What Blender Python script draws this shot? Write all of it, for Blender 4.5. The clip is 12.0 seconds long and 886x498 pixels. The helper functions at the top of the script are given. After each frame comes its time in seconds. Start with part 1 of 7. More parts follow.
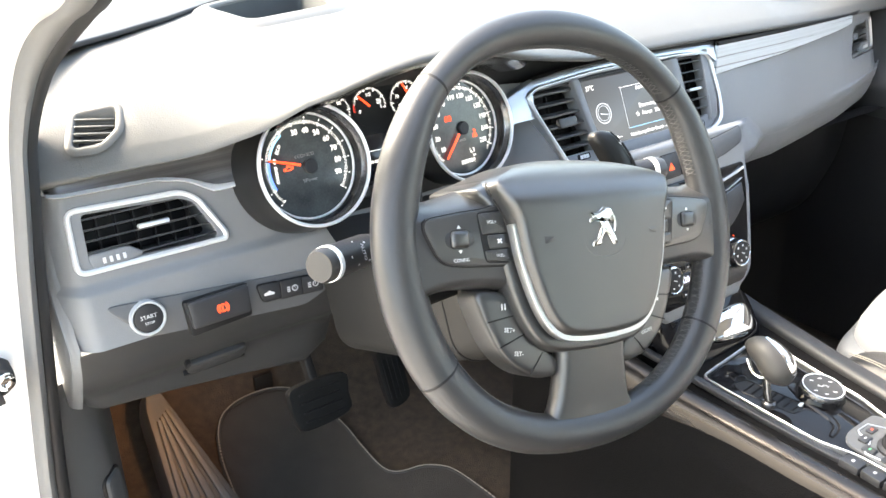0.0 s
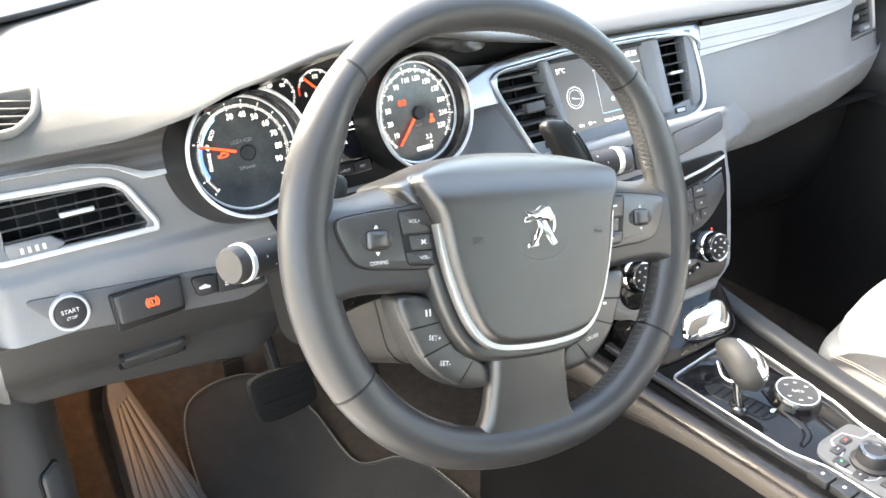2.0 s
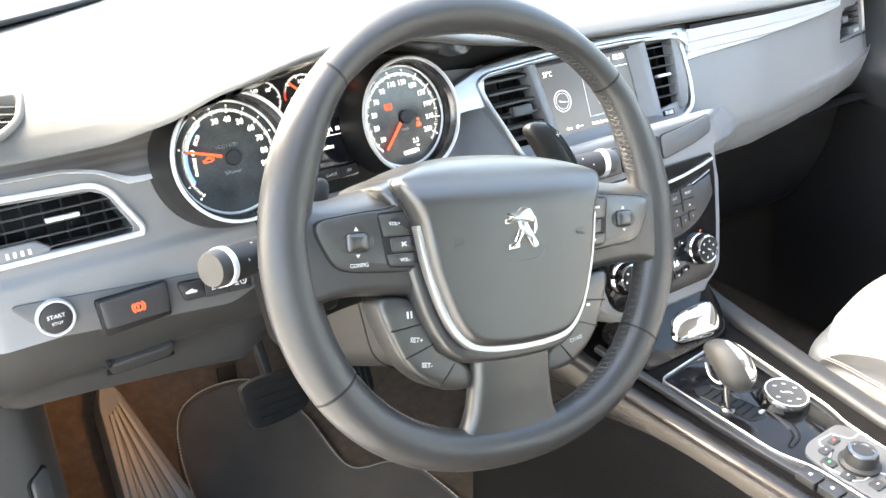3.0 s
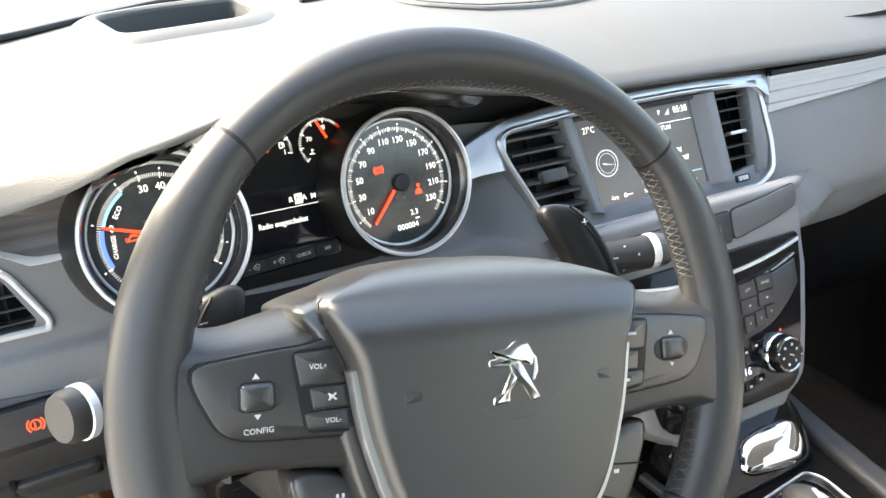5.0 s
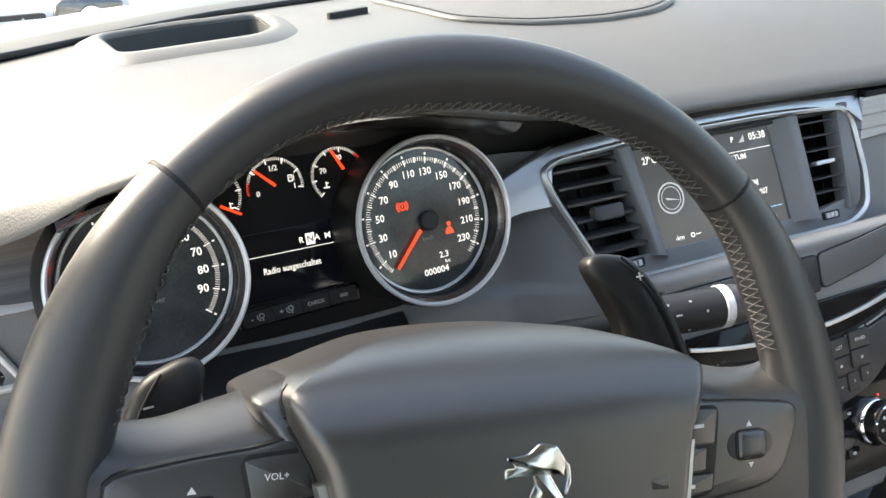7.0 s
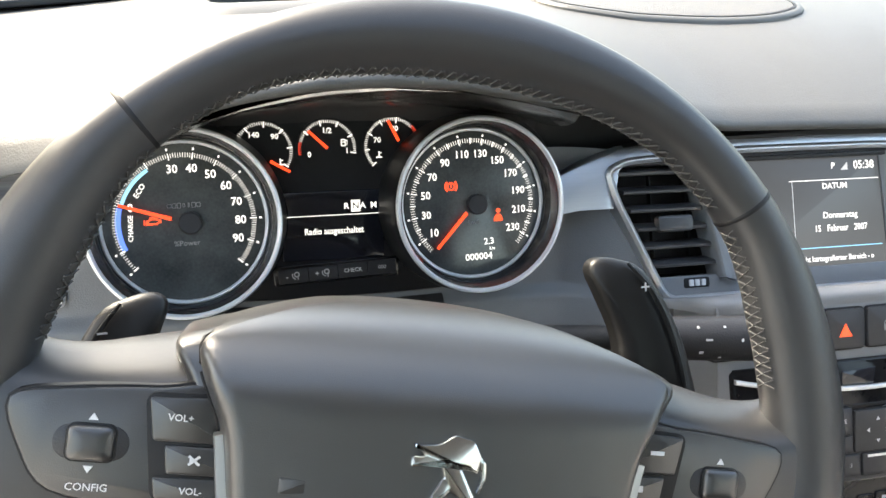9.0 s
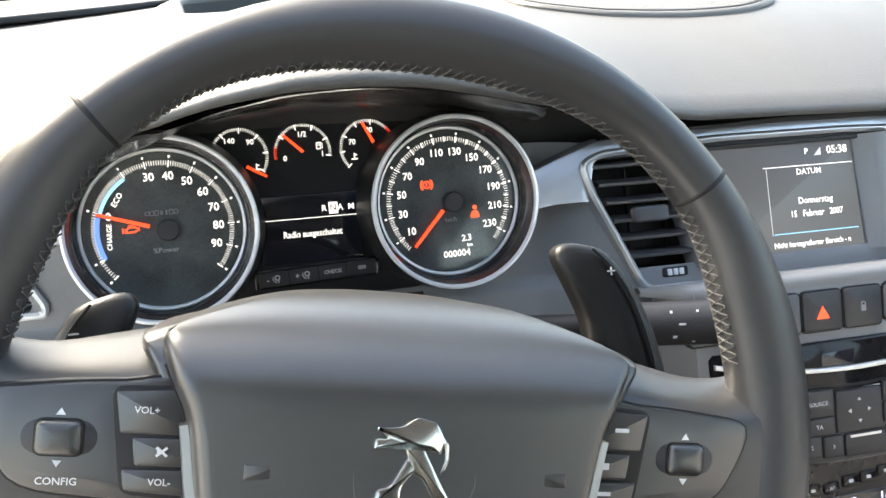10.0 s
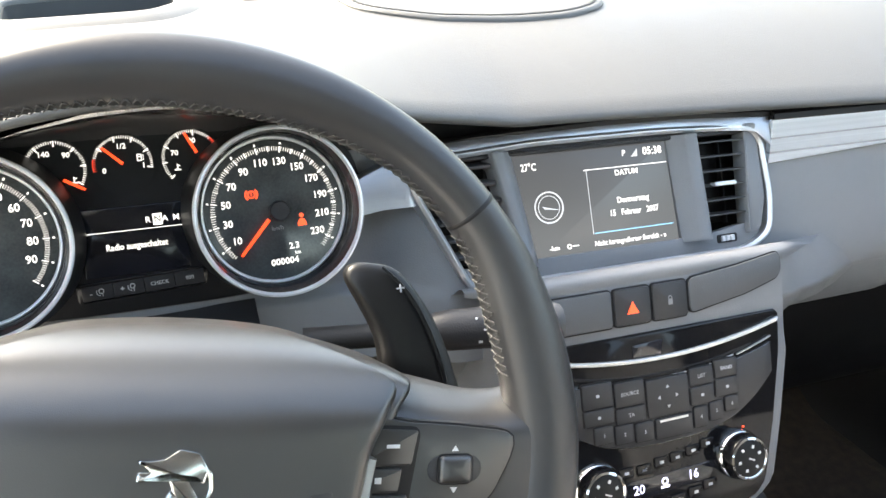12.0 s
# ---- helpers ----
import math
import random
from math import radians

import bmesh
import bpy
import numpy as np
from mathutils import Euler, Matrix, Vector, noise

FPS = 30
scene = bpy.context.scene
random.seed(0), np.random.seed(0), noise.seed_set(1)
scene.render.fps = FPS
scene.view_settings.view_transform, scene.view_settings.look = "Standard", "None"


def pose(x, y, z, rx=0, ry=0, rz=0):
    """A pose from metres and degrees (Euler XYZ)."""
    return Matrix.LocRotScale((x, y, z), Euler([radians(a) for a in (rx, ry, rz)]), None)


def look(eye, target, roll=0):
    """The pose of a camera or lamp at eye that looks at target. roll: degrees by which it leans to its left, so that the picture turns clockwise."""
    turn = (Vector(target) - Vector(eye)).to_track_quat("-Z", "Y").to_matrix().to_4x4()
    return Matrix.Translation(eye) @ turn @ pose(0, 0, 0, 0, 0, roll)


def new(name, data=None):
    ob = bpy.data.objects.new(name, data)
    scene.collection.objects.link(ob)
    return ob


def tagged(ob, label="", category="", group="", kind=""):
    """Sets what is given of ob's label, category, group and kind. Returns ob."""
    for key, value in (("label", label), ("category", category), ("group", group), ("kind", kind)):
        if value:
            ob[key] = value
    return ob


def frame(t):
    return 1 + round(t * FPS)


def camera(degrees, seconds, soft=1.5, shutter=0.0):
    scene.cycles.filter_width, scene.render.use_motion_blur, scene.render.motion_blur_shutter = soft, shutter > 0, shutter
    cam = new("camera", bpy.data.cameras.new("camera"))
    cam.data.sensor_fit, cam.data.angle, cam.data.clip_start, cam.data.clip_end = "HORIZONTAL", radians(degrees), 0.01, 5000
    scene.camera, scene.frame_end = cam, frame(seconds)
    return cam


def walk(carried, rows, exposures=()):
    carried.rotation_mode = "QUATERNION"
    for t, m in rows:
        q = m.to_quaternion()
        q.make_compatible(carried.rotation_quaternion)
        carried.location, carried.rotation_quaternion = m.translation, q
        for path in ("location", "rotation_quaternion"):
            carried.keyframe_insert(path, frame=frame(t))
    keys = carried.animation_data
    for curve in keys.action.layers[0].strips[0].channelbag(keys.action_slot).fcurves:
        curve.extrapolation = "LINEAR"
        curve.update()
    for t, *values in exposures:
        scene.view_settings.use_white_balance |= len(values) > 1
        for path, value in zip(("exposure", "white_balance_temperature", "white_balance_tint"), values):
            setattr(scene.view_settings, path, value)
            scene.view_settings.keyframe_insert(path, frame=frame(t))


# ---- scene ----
# A car's driving place seen from the open driver's door. x to the right, y ahead, z up; the cabin floor is z = 0,
# the steering wheel's centre stands over x = 0, y = 0, and the car's middle line is x = 0.365.
cam = camera(55.0, 12.0)
PATH = [
    (0, (-0.465, -0.463, 0.96), (0.58, 1.006, 0.094), -0.6),
    (0.5, (-0.425, -0.465, 0.974), (0.628, 1.016, 0.138), 0.2),
    (1, (-0.401, -0.452, 0.969), (0.653, 1.003, 0.091), 0.6),
    (1.5, (-0.382, -0.452, 0.962), (0.657, 1.006, 0.071), 0.7),
    (2, (-0.377, -0.458, 0.954), (0.621, 1.012, 0.035), -0.3),
    (2.5, (-0.371, -0.463, 0.951), (0.622, 1.014, 0.038), -0.7),
    (3, (-0.367, -0.468, 0.952), (0.634, 1.007, 0.046), -0.7),
    (3.2, (-0.367, -0.47, 0.954), (0.628, 1.012, 0.053), -0.8),
    (4.8, (-0.226, -0.343, 0.917), (0.65, 1.235, 0.055), -1.1),
    (5, (-0.206, -0.33, 0.915), (0.679, 1.257, 0.08), -1.0),
    (5.5, (-0.178, -0.288, 0.905), (0.644, 1.332, 0.069), -1.0),
    (6, (-0.154, -0.265, 0.901), (0.639, 1.388, 0.1), -1.0),
    (6.5, (-0.144, -0.255, 0.894), (0.635, 1.412, 0.111), -1.7),
    (7, (-0.138, -0.256, 0.89), (0.624, 1.421, 0.11), -2.3),
    (7.2, (-0.132, -0.26, 0.89), (0.615, 1.42, 0.102), -1.4),
    (8.8, (-0.065, -0.267, 0.88), (0.392, 1.505, 0.073), 2.6),
    (9, (-0.063, -0.271, 0.877), (0.373, 1.513, 0.085), 1.9),
    (9.5, (-0.056, -0.279, 0.873), (0.377, 1.513, 0.097), 0.9),
    (10, (-0.049, -0.284, 0.871), (0.387, 1.51, 0.102), -0.3),
    (10.5, (-0.048, -0.284, 0.87), (0.398, 1.504, 0.093), -0.2),
    (11, (-0.046, -0.296, 0.883), (0.498, 1.458, 0.09), 1.0),
    (11.5, (-0.038, -0.301, 0.895), (0.564, 1.419, 0.07), 0.7),
    (12, (0.002, -0.306, 0.898), (0.653, 1.399, 0.08), 1.2),
]
# seconds, stops, kelvin, tint: the film's own exposure falls as the camera nears the dials
EXPOSURES = [(0.0, 3.40, 7450, 8), (0.5, 3.37, 7450, 8), (1.0, 3.15, 7450, 8), (1.5, 3.20, 7450, 8), (2.0, 3.60, 7450, 8), (2.5, 3.76, 7450, 8), (3.2, 3.73, 7450, 8), (5.0, 2.93, 7450, 8), (6.0, 2.50, 7450, 8), (7.2, 2.26, 7450, 8), (8.8, 2.66, 7450, 8), (11.0, 2.87, 7450, 8), (12.0, 2.97, 7450, 8)]
walk(cam, [(t, look(eye, target, roll)) for t, eye, target, roll in PATH], exposures=EXPOSURES)

# ---- world and light: a bright overcast day
world = bpy.data.worlds.new("sky")
scene.world = world
world.use_nodes = True
wt = world.node_tree
sky = wt.nodes.new("ShaderNodeTexSky")
sky.sky_type, sky.sun_disc = "NISHITA", False
sky.sun_elevation, sky.sun_rotation = radians(44), radians(-42)
sky.dust_density, sky.air_density = 4.0, 1.2
wt.links.new(sky.outputs[0], wt.nodes["Background"].inputs[0])
wt.nodes["Background"].inputs[1].default_value = 0.15
lamp = bpy.data.lights.new("sun", "SUN")
lamp.energy, lamp.angle, lamp.color = 2.2, radians(30), (1.0, 0.98, 0.955)
sun = new("sun", lamp)
sun.matrix_world = look((0, 0, 0), (0.48, -0.54, -0.69))

# ---- materials


def material(name, color, rough=0.5, metal=0.0, grain=0.0, grain_scale=900.0, vary=0.12, vary_scale=6.0, coat=0.0,
             streak=None, spec=0.5, rough_vary=0.08, dust=0.0):
    """A surface with grain relief, uneven tone and uneven gloss; streak stretches the tone along x for brushed metal."""
    m = bpy.data.materials.new(name)
    m.use_nodes = True
    nt = m.node_tree
    n, link = nt.nodes, nt.links.new
    b = n["Principled BSDF"]
    b.inputs["Metallic"].default_value = metal
    b.inputs["Coat Weight"].default_value = coat
    b.inputs["Coat Roughness"].default_value = 0.04
    b.inputs["Specular IOR Level"].default_value = spec
    tc = n.new("ShaderNodeTexCoord")
    big = n.new("ShaderNodeTexNoise")
    big.inputs["Scale"].default_value, big.inputs["Detail"].default_value = vary_scale, 6.0
    if streak:
        mp = n.new("ShaderNodeMapping")
        mp.inputs["Scale"].default_value = streak
        link(tc.outputs["Object"], mp.inputs["Vector"])
        link(mp.outputs[0], big.inputs["Vector"])
    else:
        link(tc.outputs["Object"], big.inputs["Vector"])
    fine = n.new("ShaderNodeTexNoise")
    fine.inputs["Scale"].default_value, fine.inputs["Detail"].default_value = vary_scale * 22, 3.0
    link(mp.outputs[0] if streak else tc.outputs["Object"], fine.inputs["Vector"])
    mixv = n.new("ShaderNodeMath")
    mixv.operation = "MULTIPLY_ADD"
    mixv.inputs[1].default_value = 0.35
    link(fine.outputs[0], mixv.inputs[0])
    link(big.outputs[0], mixv.inputs[2])
    ramp = n.new("ShaderNodeValToRGB")
    ramp.color_ramp.elements[0].position, ramp.color_ramp.elements[1].position = 0.38, 0.95
    lo = [max(0.0, c * (1 - vary)) for c in color]
    hi = [min(1.0, c * (1 + vary) + dust) for c in color]
    ramp.color_ramp.elements[0].color, ramp.color_ramp.elements[1].color = (*lo, 1), (*hi, 1)
    link(mixv.outputs[0], ramp.inputs[0])
    link(ramp.outputs[0], b.inputs["Base Color"])
    mr = n.new("ShaderNodeMapRange")
    mr.inputs[1].default_value, mr.inputs[2].default_value = 0.3, 0.8
    mr.inputs[3].default_value, mr.inputs[4].default_value = max(0.02, rough - rough_vary), min(1.0, rough + rough_vary)
    link(big.outputs[0], mr.inputs[0])
    link(mr.outputs[0], b.inputs["Roughness"])
    if grain > 0:
        vor = n.new("ShaderNodeTexVoronoi")
        vor.inputs["Scale"].default_value = grain_scale
        link(tc.outputs["Object"], vor.inputs["Vector"])
        bump = n.new("ShaderNodeBump")
        bump.inputs["Strength"].default_value, bump.inputs["Distance"].default_value = grain, 0.0006
        link(vor.outputs["Distance"], bump.inputs["Height"])
        link(bump.outputs[0], b.inputs["Normal"])
    return m


def glow(name, color, strength):
    m = bpy.data.materials.new(name)
    m.use_nodes = True
    b = m.node_tree.nodes["Principled BSDF"]
    b.inputs["Base Color"].default_value = (*[c * 0.6 for c in color], 1)
    b.inputs["Emission Color"].default_value = (*color, 1)
    b.inputs["Emission Strength"].default_value = strength
    return m


def clear(name, color=(1, 1, 1), gloss=0.07):
    """Thin window glass: light goes straight through, with a faint mirror on it."""
    m = bpy.data.materials.new(name)
    m.use_nodes = True
    nt = m.node_tree
    nt.nodes.remove(nt.nodes["Principled BSDF"])
    see, mirror, mix = nt.nodes.new("ShaderNodeBsdfTransparent"), nt.nodes.new("ShaderNodeBsdfGlossy"), nt.nodes.new("ShaderNodeMixShader")
    see.inputs["Color"].default_value = (*color, 1)
    mirror.inputs["Roughness"].default_value = 0.02
    mix.inputs[0].default_value = gloss
    nt.links.new(see.outputs[0], mix.inputs[1])
    nt.links.new(mirror.outputs[0], mix.inputs[2])
    nt.links.new(mix.outputs[0], nt.nodes["Material Output"].inputs["Surface"])
    return m


PAD = material("dash pad", (0.083, 0.0825, 0.079), 0.50, grain=0.25, grain_scale=700, vary=0.06, dust=0.004)
FASCIA = material("moulded grey plastic", (0.178, 0.182, 0.189), 0.46, grain=0.22, grain_scale=900, vary=0.06)
DARK = material("dark moulded plastic", (0.022, 0.022, 0.024), 0.5, spec=0.35, grain=0.15, vary=0.1)
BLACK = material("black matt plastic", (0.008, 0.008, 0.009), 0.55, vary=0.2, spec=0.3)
PIANO = material("gloss black lacquer", (0.006, 0.006, 0.007), 0.06, vary=0.2, rough_vary=0.03, dust=0.002, spec=0.22)
LEATHER = material("smooth dark leather", (0.028, 0.028, 0.029), 0.38, spec=0.6, grain=0.08, grain_scale=2600, vary=0.08, rough_vary=0.05)
HUB = material("soft touch grey plastic", (0.021, 0.021, 0.021), 0.36, grain=0.08, grain_scale=2200, vary=0.06, spec=1.0)
SILVER = material("satin silver trim", (0.56, 0.57, 0.58), 0.36, metal=0.8, vary=0.05, rough_vary=0.05)
TRIM_METAL = material("satin wheel trim", (0.46, 0.47, 0.48), 0.38, metal=1.0, vary=0.05, rough_vary=0.05)
SILVER_PAINT = material("silver paint", (0.50, 0.51, 0.52), 0.36, metal=0.25, vary=0.04, rough_vary=0.04)
BRUSHED = material("brushed aluminium", (0.40, 0.43, 0.475), 0.34, metal=0.9, vary=0.05, vary_scale=10, streak=(0.02, 160, 160),
                   rough_vary=0.05)
# Paler and less metallic than SILVER: the colour itself carries reflected daylight.
BRIGHT = material("daylight-pale silver trim", (0.74, 0.75, 0.76), 0.32, metal=0.30, vary=0.03, rough_vary=0.04)
STREAKED = material("streaked brushed aluminium", (0.66, 0.70, 0.73), 0.34, metal=0.50, vary=0.30, vary_scale=4, streak=(0.10, 5, 70),
                    rough_vary=0.08)
GRAPHITE = material("brushed graphite metal", (0.135, 0.128, 0.126), 0.36, metal=0.7, vary=0.65, vary_scale=5, streak=(0.20, 12, 34),
                    rough_vary=0.1)
BRONZE = material("satin dark bronze lacquer", (0.046, 0.041, 0.038), 0.30, metal=0.75, spec=0.4, vary=0.25, vary_scale=4, streak=(1.0, 0.6, 14), rough_vary=0.06)
KNOB_SKIN = material("matt grey knob leather", (0.048, 0.046, 0.044), 0.50, grain=0.15, grain_scale=1800, vary=0.08, spec=0.4)
SEAT_SIDE = material("mid grey seat leather", (0.13, 0.135, 0.14), 0.5, grain=0.3, grain_scale=900, vary=0.06)
EMBLEM = material("satin chrome emblem", (0.62, 0.64, 0.64), 0.16, metal=1.0, vary=0.03, rough_vary=0.03)
CHROME = material("polished chrome", (0.86, 0.87, 0.88), 0.06, metal=1.0, vary=0.02, rough_vary=0.02)
THREAD = material("grey thread", (0.075, 0.074, 0.072), 0.7, vary=0.2)
EDGE_THREAD = material("pale edge thread", (0.26, 0.24, 0.21), 0.8, vary=0.15)
CARPET = material("charcoal carpet", (0.040, 0.030, 0.023), 0.95, grain=1.0, grain_scale=420, vary=0.6, vary_scale=70)
MAT = material("velour mat", (0.030, 0.028, 0.027), 0.95, grain=1.0, grain_scale=700, vary=0.3, vary_scale=30)
STALK_CAP = material("grey stalk cap plastic", (0.034, 0.033, 0.032), 0.5, grain=0.15, vary=0.06)
# Base set well below RUBBER to give the pedals their shade under the dash.
PEDAL = material("shade-darkened rubber", (0.009, 0.009, 0.0095), 0.7, grain=0.3, vary=0.2, spec=0.2)
RUBBER = material("black rubber", (0.022, 0.022, 0.023), 0.6, grain=0.2, vary=0.15)
SEAT_LIGHT = material("pale grey seat leather", (0.27, 0.272, 0.28), 0.5, grain=0.3, grain_scale=900, vary=0.05)
SEAT_DARK = material("grey seat leather", (0.030, 0.029, 0.028), 0.5, grain=0.3, grain_scale=900, vary=0.08)
BEAD = material("grey seal rubber", (0.12, 0.118, 0.115), 0.6, grain=0.2, vary=0.08)
TRIM = material("pale grey trim", (0.17, 0.162, 0.155), 0.7, grain=0.2, vary=0.06)
PAINT = material("white car paint", (0.80, 0.80, 0.80), 0.25, coat=0.8, vary=0.02)
ROOFING = material("grey headliner cloth", (0.22, 0.215, 0.21), 0.95, grain=0.3, vary=0.05)
PALE = material("pale light-bouncing ground", (0.40, 0.395, 0.38), 0.85, grain=0.5, grain_scale=90, vary=0.12, vary_scale=2)
GLOSS = material("half gloss black plastic", (0.010, 0.010, 0.011), 0.22, vary=0.2, rough_vary=0.05)
WHITE_INK = material("white print", (0.62, 0.62, 0.62), 0.6, vary=0.02)
PRINT = material("light grey print", (0.50, 0.50, 0.51), 0.6, vary=0.02)
GREY_INK = material("grey print", (0.20, 0.20, 0.20), 0.6, vary=0.02)
HOODING = material("half gloss dark plastic", (0.050, 0.048, 0.048), 0.15, vary=0.1, rough_vary=0.04)
# Colour lifted above black to stand in for reflections on the dial's glass.
FACE = material("dial face", (0.044, 0.050, 0.051), 0.12, vary=0.5, vary_scale=26, dust=0.014)
LCD = material("dark display glass", (0.010, 0.011, 0.016), 0.12, vary=0.1, rough_vary=0.04)
BUTTON = material("dark grey key plastic", (0.024, 0.024, 0.026), 0.45, grain=0.15, grain_scale=1200, vary=0.06)
BEZEL = material("satin chrome", (0.76, 0.78, 0.80), 0.30, metal=0.35, vary=0.04, rough_vary=0.04)
SLAT = material("grey slat plastic", (0.042, 0.042, 0.044), 0.42, grain=0.15, grain_scale=1200, vary=0.06)
KICK = material("grey side panel plastic", (0.075, 0.077, 0.080), 0.5, grain=0.25, grain_scale=900, vary=0.07)
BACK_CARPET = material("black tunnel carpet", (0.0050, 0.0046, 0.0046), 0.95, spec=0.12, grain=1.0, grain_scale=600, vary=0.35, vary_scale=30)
KNEE = material("shade-dark lower plastic", (0.027, 0.0275, 0.029), 0.5, grain=0.25, grain_scale=900, vary=0.07)
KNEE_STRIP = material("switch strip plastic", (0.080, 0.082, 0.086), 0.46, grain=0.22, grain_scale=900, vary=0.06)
SHROUD = material("brown-grey plastic", (0.016, 0.0155, 0.015), 0.55, spec=0.25, grain=0.2, grain_scale=900, vary=0.06)
SATIN = material("dark satin metal", (0.16, 0.16, 0.165), 0.25, metal=0.9, vary=0.06, rough_vary=0.04)
PADDLE = material("matt black paddle plastic", (0.010, 0.010, 0.010), 0.42, vary=0.15, spec=0.3)
GRILLE = material("fine grey mesh", (0.090, 0.090, 0.090), 0.6, grain=0.9, grain_scale=1100, vary=0.1)
WELL = material("dark recess lining", (0.030, 0.033, 0.034), 0.7, vary=0.08)
COWL = material("grey cowl plastic", (0.060, 0.074, 0.080), 0.45, vary=0.1)
NAV_BACK = glow("lit navigation display", (0.15, 0.16, 0.18), 0.16)
nt = NAV_BACK.node_tree
nav_b = nt.nodes["Principled BSDF"]
nav_b.inputs["Base Color"].default_value = (0.010, 0.011, 0.012, 1)
nav_b.inputs["Roughness"].default_value = 0.3
grad, nav_co, nav_map = nt.nodes.new("ShaderNodeValToRGB"), nt.nodes.new("ShaderNodeTexCoord"), nt.nodes.new("ShaderNodeSeparateXYZ")
nt.links.new(nav_co.outputs["Generated"], nav_map.inputs[0])
nt.links.new(nav_map.outputs[2], grad.inputs[0])
grad.color_ramp.elements[0].color, grad.color_ramp.elements[1].color = (0.17, 0.185, 0.21, 1), (0.085, 0.092, 0.105, 1)
nt.links.new(grad.outputs[0], nav_b.inputs["Emission Color"])
LIT_WHITE = glow("lit white marking", (1.0, 1.0, 1.0), 0.24)
LIT_DIM = glow("lit grey marking", (0.7, 0.72, 0.75), 0.12)
LIT_RED = glow("lit red needle", (1.0, 0.07, 0.02), 0.30)
LIT_DULL_RED = glow("dim red marking", (1.0, 0.07, 0.03), 0.10)
LIT_AMBER = glow("lit red lamp", (1.0, 0.09, 0.03), 0.26)
LIT_BLUE = glow("lit blue arc", (0.10, 0.22, 1.0), 0.26)
LIT_CYAN = glow("lit pale blue arc", (0.20, 0.50, 0.75), 0.35)
LIT_GREEN = glow("lit green marking", (0.15, 0.8, 0.3), 0.15)
GLASS = clear("window glass", (0.99, 1.0, 0.995), 0.03)

# ---- building tools


def plane(o, tilt, yaw=0.0, spin=0.0):
    """A frame on a face that looks at the driver: x to the right, y up the face, z out of it. tilt: degrees it leans back."""
    return pose(*o, 90 - tilt, 0, yaw) @ pose(0, 0, 0, 0, 0, spin)


def thing(name, loc, label, category, group="", kind=""):
    return tagged(place_at(new(name), loc), label, category, group, kind)


def place_at(ob, loc):
    ob.location = loc
    ob.empty_display_size = 0.02
    return ob


def mesh_of(bm, mat, smooth=True, angle=40):
    me = bpy.data.meshes.new("m")
    bmesh.ops.recalc_face_normals(bm, faces=bm.faces)
    bm.to_mesh(me)
    bm.free()
    me.materials.append(mat)
    if smooth:
        me.shade_smooth()
        me.set_sharp_from_angle(angle=radians(angle))
    return me


def part(name, bm, mat, parent, label="", smooth=True, angle=40):
    ob = new(name, mesh_of(bm, mat, smooth, angle) if isinstance(bm, bmesh.types.BMesh) else bm)
    ob.parent = parent
    if parent is not None and parent.data is None:
        ob.matrix_parent_inverse = Matrix.Translation(-Vector(parent.location))
    return tagged(ob, label)


def spline(pts, n=6, closed=True):
    """A smooth line through points of any dimension."""
    p = [np.array(q, float) for q in pts]
    out, k = [], len(p)
    for i in range(k if closed else k - 1):
        a, b, c, d = (p[(i + j) % k] if closed else p[min(max(i + j, 0), k - 1)] for j in (-1, 0, 1, 2))
        for s in range(n):
            t = s / n
            out.append(0.5 * (2 * b + (c - a) * t + (2 * a - 5 * b + 4 * c - d) * t * t + (3 * b - a - 3 * c + d) * t ** 3))
    if not closed:
        out.append(p[-1])
    return out


def rounded(w, h, r, n=5, x=0.0, y=0.0):
    """A rounded rectangle as an outline."""
    out = []
    for cx, cy, a0 in ((w / 2 - r, h / 2 - r, 0), (r - w / 2, h / 2 - r, 90), (r - w / 2, r - h / 2, 180), (w / 2 - r, r - h / 2, 270)):
        out += [(x + cx + r * math.cos(radians(a0 + 90 * i / n)), y + cy + r * math.sin(radians(a0 + 90 * i / n))) for i in range(n + 1)]
    return out


def corners(pts, r, n=4):
    """A polygon with its corners rounded by the radius r."""
    out, k = [], len(pts)
    for i in range(k):
        a, b, c = (Vector(pts[(i + j) % k]) for j in (-1, 0, 1))
        u, v = (a - b), (c - b)
        q = min(r, u.length * 0.45, v.length * 0.45)
        s, e = b + u.normalized() * q, b + v.normalized() * q
        for j in range(n + 1):
            t = j / n
            out.append(tuple(s * (1 - t) ** 2 + b * 2 * t * (1 - t) + e * t * t))
    return out


def inset(pts, d):
    """The outline moved inwards by d (an anticlockwise outline)."""
    k, out = len(pts), []
    area = sum(pts[i][0] * pts[(i + 1) % k][1] - pts[(i + 1) % k][0] * pts[i][1] for i in range(k))
    d = d if area > 0 else -d
    for i in range(k):
        a, c = np.array(pts[i - 1][:2]), np.array(pts[(i + 1) % k][:2])
        t = c - a
        t = t / (np.linalg.norm(t) + 1e-12)
        out.append((pts[i][0] - t[1] * d, pts[i][1] + t[0] * d))
    return out


def rings(bm, loops, closed=True, cap_start=False, cap_end=False, wrap=False):
    """Joins loops of points with faces."""
    vs = [[bm.verts.new(p) for p in loop] for loop in loops]
    m = len(vs[0])
    for a, b in zip(vs, vs[1:] + ([vs[0]] if wrap else [])):
        for i in range(m if closed else m - 1):
            bm.faces.new((a[i], a[(i + 1) % m], b[(i + 1) % m], b[i]))
    if cap_start:
        bm.faces.new(vs[0][::-1])
    if cap_end:
        bm.faces.new(vs[-1])
    return bm


